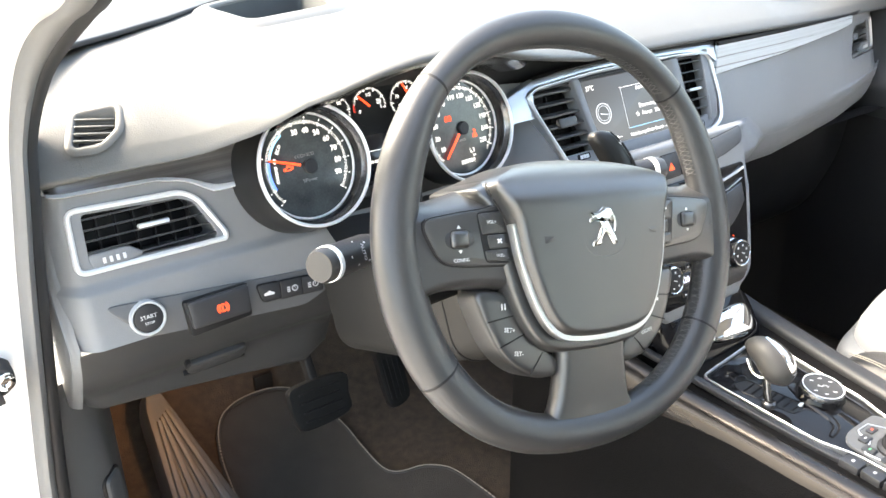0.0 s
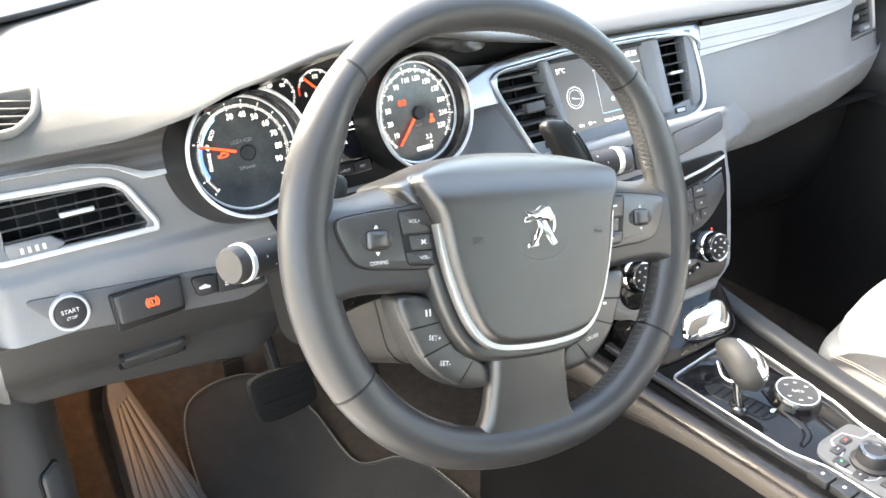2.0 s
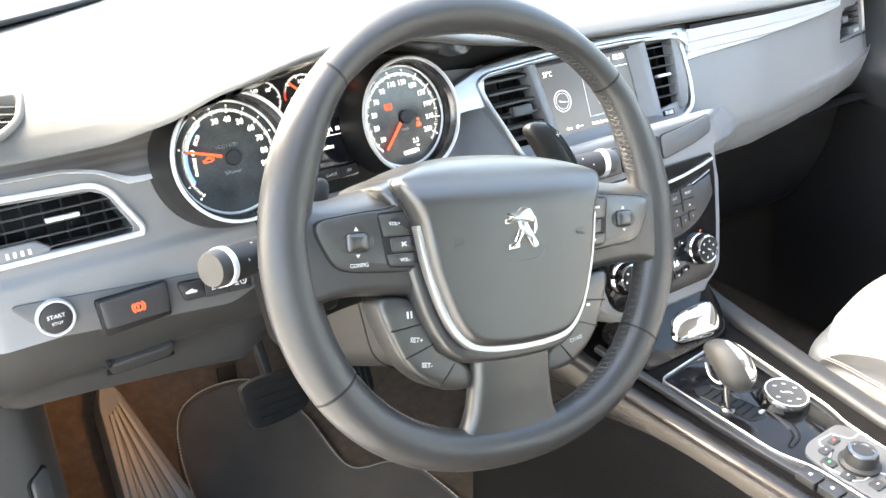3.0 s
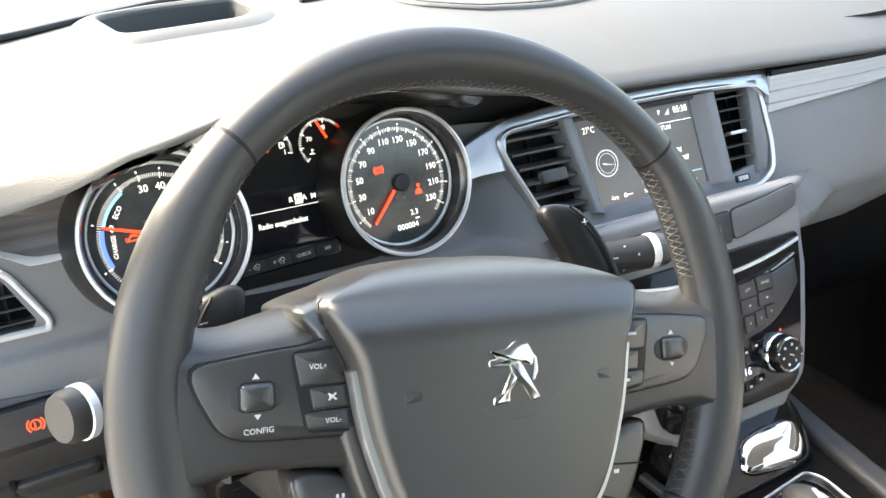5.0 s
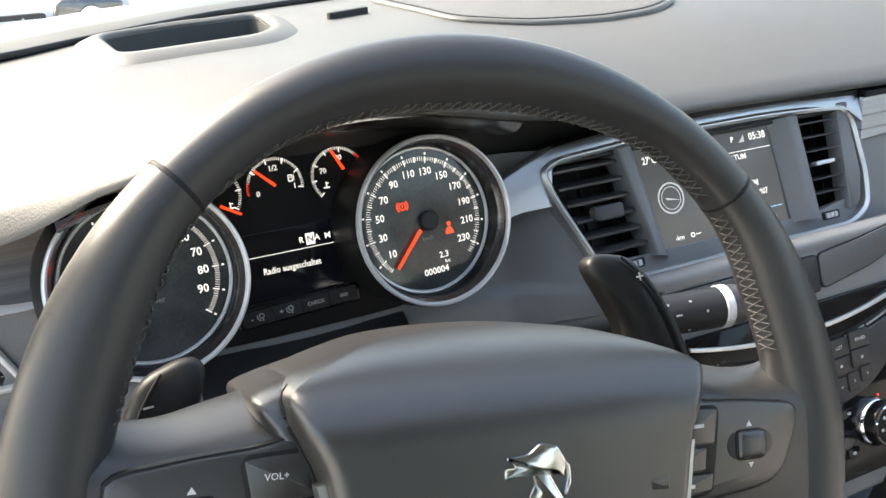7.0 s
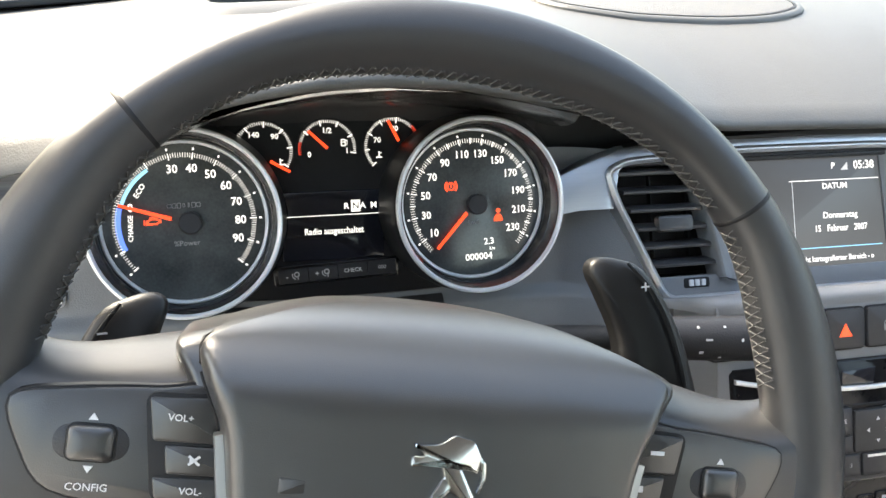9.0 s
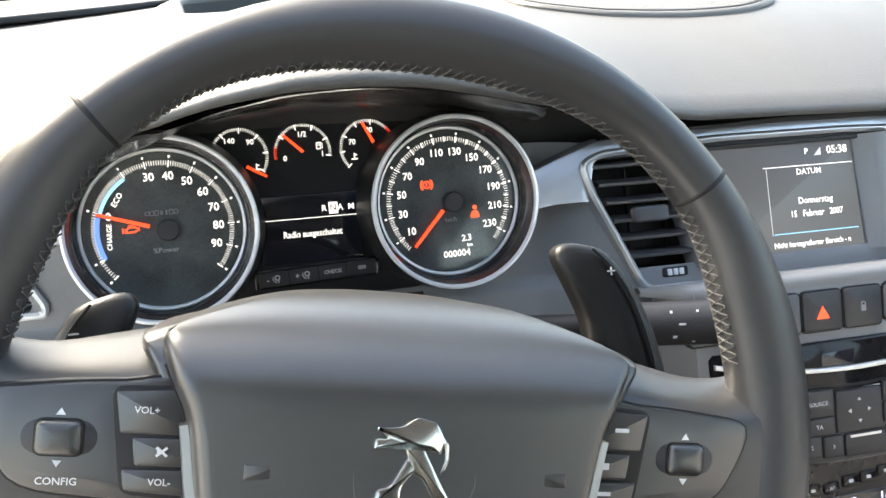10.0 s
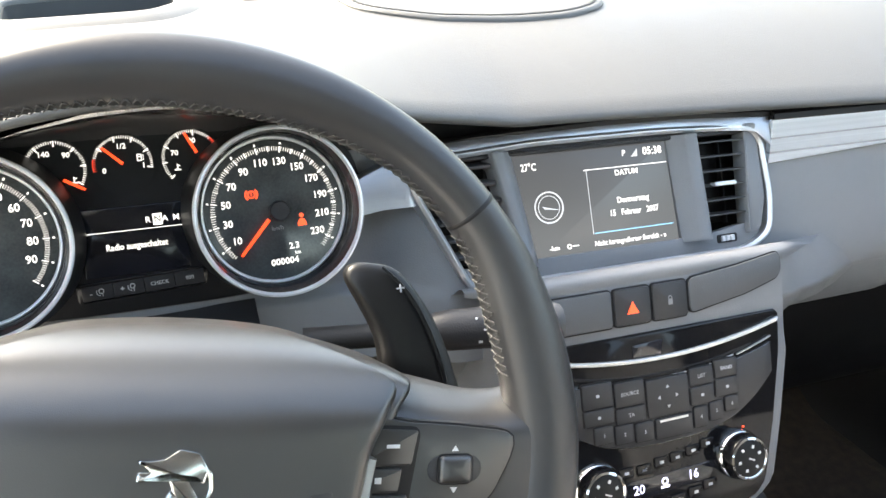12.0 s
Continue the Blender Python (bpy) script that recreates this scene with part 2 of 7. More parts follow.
def slab(pts, c0, c1, m=None, edge=0.0008, bm=None):
    """A plate with the given outline from depth c0 to its face at c1, with a rounded front edge, in the frame m."""
    own = bmesh.new()
    pts = [tuple(p[:2]) for p in pts]
    e = edge
    loops = [[(x, y, c0) for x, y in pts], [(x, y, c1 - e) for x, y in pts],
             [(x, y, c1 - 0.3 * e) for x, y in inset(pts, 0.3 * e)], [(x, y, c1) for x, y in inset(pts, e)]]
    rings(own, loops, cap_start=True, cap_end=True)
    return merge(own, m, bm)


def merge(own, m=None, bm=None):
    if m is not None:
        own.transform(m)
    if bm is None:
        return own
    me = bpy.data.meshes.new("t")
    own.to_mesh(me)
    own.free()
    bm.from_mesh(me)
    bpy.data.meshes.remove(me)
    return bm


def frame_plate(outer, inner, c0, c1, m=None, edge=0.0006, bm=None):
    """A plate with an opening; the two outlines have the same number of points."""
    own = bmesh.new()
    e = edge
    loops = [[(x, y, c0) for x, y in outer], [(x, y, c1 - e) for x, y in outer], [(x, y, c1) for x, y in inset(outer, e)],
             [(x, y, c1) for x, y in inset(inner, -e)], [(x, y, c1 - e) for x, y in inner], [(x, y, c0) for x, y in inner]]
    rings(own, loops, wrap=True)
    return merge(own, m, bm)


def sweep(path, section, closed=False, up=(0, 0, 1), m=None, bm=None, scale=None, cap=True):
    """Carries a section (2D outline: across, up) along a 3D path."""
    own = bmesh.new()
    p = [Vector(q) for q in path]
    k, loops = len(p), []
    for i in range(k):
        a, b = (p[i - 1], p[(i + 1) % k]) if closed else (p[max(i - 1, 0)], p[min(i + 1, k - 1)])
        t = (b - a).normalized()
        side = t.cross(Vector(up)).normalized()
        top = side.cross(t)
        s = scale(i / (k - 1)) if scale else (1, 1)
        loops.append([p[i] + side * x * s[0] + top * y * s[1] for x, y in section])
    rings(own, loops, wrap=closed, cap_start=cap and not closed, cap_end=cap and not closed)
    return merge(own, m, bm)


def circle(r, n=16, ry=None, a0=0.0):
    return [(r * math.cos(a0 + 2 * math.pi * i / n), (ry or r) * math.sin(a0 + 2 * math.pi * i / n)) for i in range(n)]


def lathe(profile, m=None, n=48, bm=None, cap=False):
    """Turns a profile of (radius, depth) about the frame's z; cap closes its ends."""
    own = bmesh.new()
    rings(own, [[(r * math.cos(2 * math.pi * i / n), r * math.sin(2 * math.pi * i / n), c) for i in range(n)] for r, c in profile],
          cap_start=cap and profile[0][0] > 1e-5, cap_end=cap and profile[-1][0] > 1e-5)
    bmesh.ops.remove_doubles(own, verts=own.verts, dist=1e-6)
    return merge(own, m, bm)


def box(size, centre, m=None, bevel=0.0, bm=None, segs=2):
    own = bmesh.new()
    bmesh.ops.create_cube(own, size=1.0, matrix=Matrix.Translation(centre) @ Matrix.Diagonal((*size, 1)))
    if bevel:
        bmesh.ops.bevel(own, geom=own.edges[:], offset=bevel, segments=segs, affect="EDGES", profile=0.6)
    return merge(own, m, bm)


def loft(sections, thick=0.003, n=1, smooth_pts=4):
    """A shell through open sections of 3D points, splined along and across, with thickness behind it."""
    across = [spline(s, smooth_pts, False) for s in sections]
    if n > 1:
        along = spline([np.concatenate(a) for a in across], n, False)
        across = [np.array(a).reshape(-1, 3) for a in along]
    own = bmesh.new()
    rings(own, [[tuple(p) for p in a] for a in across], closed=False)
    bmesh.ops.recalc_face_normals(own, faces=own.faces)
    return own


def panel(xs, zs, y_of, cut=None):
    """An upright panel on a fine grid of x and z, y by a rule, left open where cut says so."""
    own = bmesh.new()
    rings(own, [[(x, y_of(x, z), z) for z in zs] for x in xs], closed=False)
    if cut:
        bmesh.ops.delete(own, geom=[f for f in own.faces if cut(f.calc_center_median())], context="FACES")
    return own


def pillow(outline, base, rise, skirt, m=None, rounds=10, power=3.0, bm=None, dome=None, edge=0.0):
    """A cushioned cover: an outline whose surface swells from base to base + rise, with a skirt down to skirt."""
    own = bmesh.new()
    cx, cy = (sum(p[i] for p in outline) / len(outline) for i in (0, 1))
    loops = [[(x, y, skirt) for x, y in outline]]
    if edge:
        for k in range(7):
            d = edge * (k / 6) ** 1.5
            h = base + rise * math.sqrt(1 - (1 - d / edge) ** 2)
            loops.append([(x, y, h + (dome(x, y) if dome else 0)) for x, y in inset(outline, d)])
        last = inset(outline, edge)
        for s in (0.96, 0.92, 0.87, 0.82, 0.76, 0.7, 0.62, 0.54, 0.46, 0.37, 0.28, 0.18, 0.08):
            loops.append([(cx + (x - cx) * s, cy + (y - cy) * s, base + rise + (dome(cx + (x - cx) * s, cy + (y - cy) * s) if dome else 0)) for x, y in last])
        rounds = 0
    for k in range(rounds):
        s = 1 - (k / rounds) ** 1.6
        h = base + rise * (1 - s ** power) ** (1 / power)
        loops.append([(cx + (x - cx) * s, cy + (y - cy) * s, h + (dome(cx + (x - cx) * s, cy + (y - cy) * s) if dome else 0)) for x, y in outline])
    rings(own, loops, cap_start=True, cap_end=True)
    return merge(own, m, bm)


FONT_TURN = {}


def words(text, size, m, align="CENTER", depth=0.0002, bm=None, squeeze=1.0):
    """Writing as flat raised letters, in the frame m (its origin is the middle of the writing)."""
    key = (text, align)
    if key not in FONT_TURN:
        cu = bpy.data.curves.new("w", "FONT")
        cu.body, cu.size, cu.align_x, cu.align_y, cu.resolution_u = text, 1.0, align, "CENTER", 2
        cu.offset = 0.012
        ob = bpy.data.objects.new("w", cu)
        scene.collection.objects.link(ob)
        dg = bpy.context.evaluated_depsgraph_get()
        FONT_TURN[key] = bpy.data.meshes.new_from_object(ob.evaluated_get(dg))
        bpy.data.objects.remove(ob)
        bpy.data.curves.remove(cu)
    own = bmesh.new()
    own.from_mesh(FONT_TURN[key])
    own.transform(m @ pose(0, 0, depth) @ Matrix.Diagonal((size * squeeze, size, size, 1)))
    return merge(own, None, bm)


def bars(spots, w, h, m, c=0.0003, bm=None):
    """Small plain bars that stand for print too fine to read."""
    bm = bm or bmesh.new()
    for x, y in spots:
        box((w, h, 0.0003), (x, y, c), m, bm=bm)
    return bm


def arc_band(r0, r1, a0, a1, m, c=0.0004, n=24, bm=None):
    own = bmesh.new()
    pts = [[(r * math.cos(radians(a0 + (a1 - a0) * i / n)), r * math.sin(radians(a0 + (a1 - a0) * i / n)), c) for i in range(n + 1)] for r in (r0, r1)]
    rings(own, pts, closed=False)
    return merge(own, m, bm)


def ticks(r0, r1, a0, a1, count, width, m, c=0.0004, bm=None, skip=()):
    bm = bm or bmesh.new()
    for i in range(count + 1):
        if i in skip:
            continue
        a = radians(a0 + (a1 - a0) * i / count)
        box((r1 - r0, width, 0.0003), ((r0 + r1) / 2, 0, c), (m or Matrix()) @ pose(0, 0, 0, 0, 0, math.degrees(a)), bm=bm)
    return bm

# ---- the setting: ground, cabin floor, body shell, glass


def setting(name, bm, mat, label, category, smooth=True):
    return tagged(new(name, mesh_of(bm, mat, smooth)), label, category, kind="structure")


# Ground kept pale as a reflector that brightens the fascia from below.
bm = bmesh.new()
bmesh.ops.create_grid(bm, x_segments=8, y_segments=8, size=400, matrix=pose(0, 0, -0.32))
setting("ground", bm, PALE, "pale ground under the car that bounces light into it", "ground", False)
bm = box((1.50, 3.1, 0.03), (0.365, -0.55, -0.02), bevel=0.004)
setting("floor", bm, CARPET, "charcoal carpet of the cabin floor", "floor")
# firewall: the carpet climbs towards the pedals
secs = [[(x, 0.50, -0.004), (x, 0.66, 0.02), (x, 0.80, 0.12), (x, 0.90, 0.30), (x, 0.93, 0.55)] for x in (-0.36, 0.0, 0.365, 0.73, 1.09)]
setting("wall_front", loft(secs), CARPET, "charcoal carpet on the toe board", "wall")
bm = box((1.46, 0.03, 0.62), (0.365, 0.97, 0.32))
setting("wall_bulkhead", bm, BLACK, "black bulkhead behind the dashboard", "wall", False)
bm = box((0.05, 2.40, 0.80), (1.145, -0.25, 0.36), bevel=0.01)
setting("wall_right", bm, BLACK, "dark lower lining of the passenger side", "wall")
# Back wall, rear side wall and pillar: out of view, added to block light.
bm = box((1.5, 0.04, 1.0), (0.365, -2.05, 0.45), bevel=0.01)
setting("wall_back", bm, SEAT_DARK, "unseen grey wall closing the cabin behind", "wall")
bm = box((0.06, 1.20, 0.86), (-0.42, -1.52, 0.36), bevel=0.02)
setting("wall_left", bm, SEAT_DARK, "unseen grey wall on the left behind the driver's place", "wall")
bm = sweep([(-0.41, -0.88, 0.0), (-0.41, -0.90, 0.5), (-0.38, -0.94, 0.9), (-0.31, -0.96, 1.16)], rounded(0.09, 0.16, 0.03))
setting("wall_pillar", bm, TRIM, "unseen grey pillar behind the door opening", "wall")
# Roof out of view, added to hold off the sky; grey limits its bounce.
secs = [[(x, -0.30 - 0.25 * (abs(x - 0.365) / 0.7) ** 2 * 0.6, 1.17 - 0.06 * (abs(x - 0.365) / 0.7) ** 2), (x, -0.8, 1.24 - 0.05 * (abs(x - 0.365) / 0.7) ** 2), (x, -1.4, 1.22 - 0.05 * (abs(x - 0.365) / 0.7) ** 2),
         (x, -2.0, 1.10 - 0.05 * (abs(x - 0.365) / 0.7) ** 2)] for x in (-0.30, -0.1, 0.365, 0.83, 1.03)]
bm = loft(secs)
bmesh.ops.solidify(bm, geom=bm.faces[:], thickness=0.03)
setting("ceiling", bm, ROOFING, "unseen grey headliner shading the cabin", "ceiling")


def half(d):
    """How far ahead the windscreen's foot lies, d from the car's middle."""
    return float(np.interp(abs(d), (0, 0.10, 0.17, 0.27, 0.36, 0.47, 0.525, 0.60, 0.74), (0.745, 0.735, 0.719, 0.680, 0.642, 0.560, 0.512, 0.460, 0.375)))


secs = [[(x, half(x - 0.365) + 0.03, 0.775), (x * 0.97 + 0.01, (half(x - 0.365) - 0.36) / 2, 0.99), (x * 0.93 + 0.0255, -0.31, 1.165)]
        for x in np.linspace(-0.35, 1.08, 13)]
bm = loft(secs)
bmesh.ops.solidify(bm, geom=bm.faces[:], thickness=0.005)
glass = setting("window_1", bm, GLASS, "clear laminated windscreen", "windscreen")
glass.visible_shadow = False
# the black band and cowl at the windscreen's foot
bm = sweep([(x, half(x - 0.365) + 0.022, 0.7815) for x in np.linspace(-0.345, 1.075, 40)], rounded(0.05, 0.006, 0.002))
setting("trim", bm, DARK, "dark band along the foot of the windscreen", "trim")
bm = sweep([(x, half(x - 0.365) + 0.108, 0.774) for x in np.linspace(-0.38, 1.1, 30)], rounded(0.12, 0.012, 0.005))
setting("trim_cowl", bm, COWL, "grey plastic cowl outside the windscreen", "trim")
secs = [[(x, half(x - 0.365) + 0.165, 0.768), (x, half(x - 0.365) + 0.6, 0.735), (x, half(x - 0.365) + 1.0, 0.62), (x, half(x - 0.365) + 1.15, 0.40)]
        for x in np.linspace(-0.46, 1.19, 9)]
setting("body_bonnet", loft(secs), PAINT, "white bonnet ahead of the windscreen", "bonnet")

# ---- driver's door opening: hinge pillar, seal, white body beside it
OUTER = [(-0.425, 0.31, 0.00), (-0.418, 0.305, 0.25), (-0.410, 0.30, 0.381), (-0.398, 0.285, 0.506), (-0.385, 0.275, 0.622), (-0.374, 0.27, 0.699), (-0.367, 0.265, 0.747), (-0.357, 0.25, 0.794), (-0.348, 0.235, 0.821), (-0.338, 0.21, 0.842), (-0.324, 0.17, 0.862), (-0.316, 0.10, 0.91), (-0.30, -0.10, 1.03), (-0.285, -0.30, 1.12)]
INNER = [(-0.395, 0.33, 0.00), (-0.388, 0.32, 0.25), (-0.383, 0.31, 0.37), (-0.373, 0.30, 0.486), (-0.361, 0.29, 0.608), (-0.351, 0.285, 0.688), (-0.344, 0.28, 0.738), (-0.328, 0.265, 0.786), (-0.312, 0.25, 0.813), (-0.294, 0.22, 0.841), (-0.283, 0.20, 0.858), (-0.270, 0.12, 0.92), (-0.255, -0.08, 1.035), (-0.24, -0.28, 1.115)]
outer, inner = spline(OUTER, 6, False), spline(INNER, 6, False)
seal = thing("door_seal", (-0.41, 0.32, 0.0), "grey rubber seal along the open door's frame", "door seal")
bm = bmesh.new()
loops = []
for a, b in zip(outer, inner):
    d = b - a
    loops.append([tuple(a + d * u + np.array((0.0, v, 0.0))) for u, v in ((-0.1, 0.02), (-0.02, 0.004), (0.10, -0.006), (0.24, -0.011), (0.38, -0.010), (0.48, -0.004), (0.53, 0.006), (0.53, 0.03))])
rings(bm, loops, closed=False)
part("bead", bm, BEAD, seal, "soft grey bead", angle=70)
bm = bmesh.new()
loops = []
for a, b in zip(outer, inner):
    d = b - a
    loops.append([tuple(a + d * u + np.array((0.0, v, 0.0))) for u, v in ((0.50, 0.008), (0.58, 0.004), (0.76, 0.003), (0.95, 0.006), (1.06, 0.016), (1.10, 0.06))])
rings(bm, loops, closed=False)
part("lip", bm, RUBBER, seal, "black rubber lip", angle=70)
bm = bmesh.new()
rings(bm, [[tuple(a + np.array(o)) for o in ((0.006, 0.012, 0.0), (-0.01, 0.006, 0.0), (-0.03, 0.004, 0.0), (-0.09, 0.01, 0.0), (-0.15, 0.03, 0.0), (-0.17, 0.10, 0.0))] for a in outer], closed=False)
body = setting("body_pillar", bm, PAINT, "white painted hinge pillar of the car body", "car body")
check = thing("door_check_strap", (-0.43, 0.27, 0.54), "black door check strap with a metal pin", "door hinge")
part("strap", slab(corners([(-0.06, -0.012), (0.006, -0.016), (0.018, 0.0), (0.006, 0.014), (-0.06, 0.012)], 0.008), -0.02, 0.006, plane((-0.424, 0.268, 0.541), 0, 0, 8)), RUBBER, check)
part("pin", lathe([(0.0085, 0.004), (0.0085, 0.011), (0.006, 0.013), (0.004, 0.013), (0.004, 0.010), (0, 0.010)], plane((-0.418, 0.268, 0.541), 0), 20), CHROME, check)
part("plate", slab(corners([(-0.03, -0.02), (0.0, -0.02), (0.0, -0.008), (-0.03, -0.008)], 0.002), -0.02, 0.012, plane((-0.424, 0.268, 0.541), 0, 0, 8)), DARK, check)
bm = box((0.09, 2.2, 0.16), (-0.44, -0.75, 0.0), None, 0.03)
setting("wall_left", bm, PAINT, "white door sill under the open door", "door sill")
# kick panel by the footwell, with a small fuse lid
kick = thing("kick_panel", (-0.35, 0.45, 0.02), "dark grey kick panel beside the footwell", "side panel")
secs = [[(-0.398, 0.352, z), (-0.352, 0.365, z), (-0.322, 0.40, z), (-0.30, 0.50, z), (-0.275, 0.86, z - 0.02)] for z in (0.01, 0.15, 0.30, 0.42, 0.46)]
part("panel", loft(secs), KICK, kick)
part("lid", slab(rounded(0.030, 0.14, 0.007), 0, 0.010, plane((-0.336, 0.384, 0.244), 0, 49), 0.003), KICK, kick, "small raised lid")
part("lid_gap", slab(rounded(0.036, 0.146, 0.009), -0.004, 0.0055, plane((-0.336, 0.384, 0.244), 0, 49)), BLACK, kick, "dark gap round the lid")

# ---- dashboard
dash = thing("dashboard", (0.365, 0.45, 0.40), "grey soft-touch dashboard with silver trim strips", "dashboard")
LX = (-0.37, -0.31, -0.21, -0.15, -0.10, -0.06, -0.02, 0.02, 0.06, 0.10, 0.15, 0.20, 0.28, 0.36, 0.5, 0.7, 0.9, 1.0, 1.09)
LY = (0.31, 0.30, 0.262, 0.235, 0.212, 0.202, 0.198, 0.198, 0.202, 0.213, 0.232, 0.25, 0.268, 0.275, 0.276, 0.285, 0.31, 0.325, 0.34)
LZ = (0.705, 0.709, 0.722, 0.739, 0.7565, 0.770, 0.778, 0.780, 0.777, 0.768, 0.753, 0.740, 0.725, 0.722, 0.719, 0.711, 0.70, 0.695, 0.69)


def top_z(x, y):
    """Height of the dashboard's top."""
    yl, zl = np.interp(x, LX, LY), np.interp(x, LX, LZ)
    zt = np.interp(abs(x - 0.365), (0, 0.45, 0.62, 0.74), (0.777, 0.780, 0.775, 0.757))
    t = np.clip((y - yl) / np.interp(abs(x - 0.365), (0, 0.45, 0.62), (0.28, 0.28, 0.17)), 0, 1)
    return zl + (zt - zl) * (1 - (1 - t) ** 2.2)


POCKET = corners([(-0.083, 0.432), (0.026, 0.460), (0.050, 0.500), (0.060, 0.592), (-0.02, 0.580), (-0.090, 0.545)], 0.016)


def inside(x, y, pts):
    hit = False
    for (x0, y0), (x1, y1) in zip(pts, pts[1:] + pts[:1]):
        if (y0 > y) != (y1 > y) and x < x0 + (y - y0) / (y1 - y0) * (x1 - x0):
            hit = not hit
    return hit


bm = bmesh.new()
loops = []
for x in np.r_[np.linspace(-0.355, -0.245, 56), np.linspace(-0.235, 1.09, 134)]:
    yl, zl, yw = np.interp(x, LX, LY), np.interp(x, LX, LZ), half(x - 0.365)
    lip = float(np.interp(x, (-0.22, -0.165, -0.125, -0.08, 0.0, 0.12, 0.18), (0.021, 0.0180, 0.0095, 0.0080, 0.0110, 0.0125, 0.0095)))
    soft = float(np.interp(x, (-0.34, -0.24, -0.17, -0.13), (0.008, 0.010, 0.008, 0.0)))
    zl, lip = zl - soft, lip - soft * 0.9
    under = float(np.interp(x, (-0.34, -0.27, -0.16, -0.10), (0.5 * lip, 0.016, 0.026, 0.5 * lip)))
    row = [(x, yl + 0.055, zl - lip * 1.1), (x, yl + under, zl - lip), (x, yl + 0.40 * under, zl - lip * 0.86), (x, yl, zl - lip * 0.6), (x, yl + 0.05 * lip, zl - lip * 0.36), (x, yl + 0.24 * lip, zl - lip * 0.15)]
    for t in np.r_[np.linspace(0.012, 0.06, 5), np.linspace(0.07, 0.4, 34), np.linspace(0.42, 1, 23)]:
        y = yl + 0.006 + (yw + 0.012 - yl) * t
        row.append((x, y, float(top_z(x, y)) - 0.12 * lip * max(0.0, 1 - (y - yl) / (1.6 * lip)) ** 2 - soft * max(0.0, 1 - (y - yl) / 0.055) ** 2))
    loops.append(row)
rings(bm, loops, closed=False)
# the side window vent: across and up its opening, on the sloping pad by the pillar
sv = Matrix.LocRotScale((-0.2910, 0.3205, 0.7290), Matrix(((0.925, 0.352, -0.144), (-0.374, 0.760, -0.531), (-0.077, 0.545, 0.835))).to_quaternion(), None)
SVO = corners([(-0.0185, -0.0190), (0.0060, -0.0185), (0.0185, -0.0060), (0.0180, 0.0190), (-0.0180, 0.0180)], 0.005, 5)
back = sv.inverted()
gone = [f for f in bm.faces if (inside(f.calc_center_median().x, f.calc_center_median().y, inset(POCKET, -0.004)) and f.calc_center_median().z > 0.74)
        or inside((back @ f.calc_center_median()).x, (back @ f.calc_center_median()).y, inset(SVO, -0.0035))]
bmesh.ops.delete(bm, geom=gone, context="FACES")
part("top_pad", bm, PAD, dash, "soft grey top pad", angle=60)
# glossy inner side of the hood over the dials
secs = [[(x, float(np.interp(x, LX, LY)) + 0.006, float(np.interp(x, LX, LZ)) - 0.0128), (x, 0.25, float(np.interp(x, LX, LZ)) - 0.022), (x, 0.29, float(np.interp(x, LX, LZ)) - 0.034), (x, 0.318, 0.733 - 0.1 * abs(x)), (x, 0.322, 0.70)] for x in np.linspace(-0.150, 0.150, 25)]
part("hood_lining", loft(secs), HOODING, dash, "half gloss dark hood lining", angle=60)
# recess of the head-up display
bm = bmesh.new()
rings(bm, [[(x, y, float(top_z(x, y)) - 0.004) for x, y in inset(POCKET, -0.030)], [(x, y, 0.781) for x, y in inset(POCKET, -0.020)], [(x, y, 0.785) for x, y in inset(POCKET, -0.010)],
           [(x, y, 0.7855) for x, y in inset(POCKET, -0.003)], [(x, y, 0.783) for x, y in POCKET], [(x, y, 0.779) for x, y in POCKET]])
part("display_recess", bm, PAD, dash, "open recess for the head-up display", angle=50)
bm = bmesh.new()
rings(bm, [[(x, y, 0.7805) for x, y in inset(POCKET, -0.0008)], [(x, y, 0.7805) for x, y in inset(POCKET, 0.001)], [(x, y, 0.735) for x, y in inset(POCKET, 0.010)]], cap_end=True)
part("recess_lining", bm, WELL, dash, "dark lining of the recess", angle=50)
# loudspeaker cover in the middle of the top
SPK = corners([(-0.143, 0.12), (-0.133, -0.08), (-0.080, -0.112), (0.0, -0.120), (0.080, -0.112), (0.133, -0.08), (0.143, 0.12)], 0.03)


def on_pad(loops):
    """Joins outlines of the cover, each laid at a height over the pad."""
    bm = bmesh.new()
    rings(bm, [[(0.340 + x, 0.548 + y, float(top_z(0.340 + x, 0.548 + y)) + h) for x, y in pts] for pts, h in loops], cap_end=True)
    return bm


SPK = [p for a, b in zip(SPK, SPK[1:] + SPK[:1]) for p in [(a[0] + (b[0] - a[0]) * k / 4, a[1] + (b[1] - a[1]) * k / 4) for k in range(4)]]
within = [[(x * k, y * k) for x, y in inset(SPK, 0.010)] for k in (1, 0.85, 0.65, 0.45, 0.25, 0.08)]
cover = part("speaker_cover", on_pad([(SPK, -0.004), (SPK, 0.0020), (inset(SPK, 0.0015), 0.0036), (inset(SPK, 0.0040), 0.0042), (inset(SPK, 0.0075), 0.0040)] + [(w, 0.0034) for w in within]), PAD, dash, "raised loudspeaker cover")
part("rim_line", on_pad([(inset(SPK, 0.0068), 0.0030), (inset(SPK, 0.0070), 0.0046), (inset(SPK, 0.0092), 0.0046), (inset(SPK, 0.0095), 0.0030)] + [(w, 0.0030) for w in within]), BLACK, cover, "black joint")
part("speaker_mesh", on_pad([(w, 0.0046) for w in within]), GRILLE, cover, "fine grey mesh")
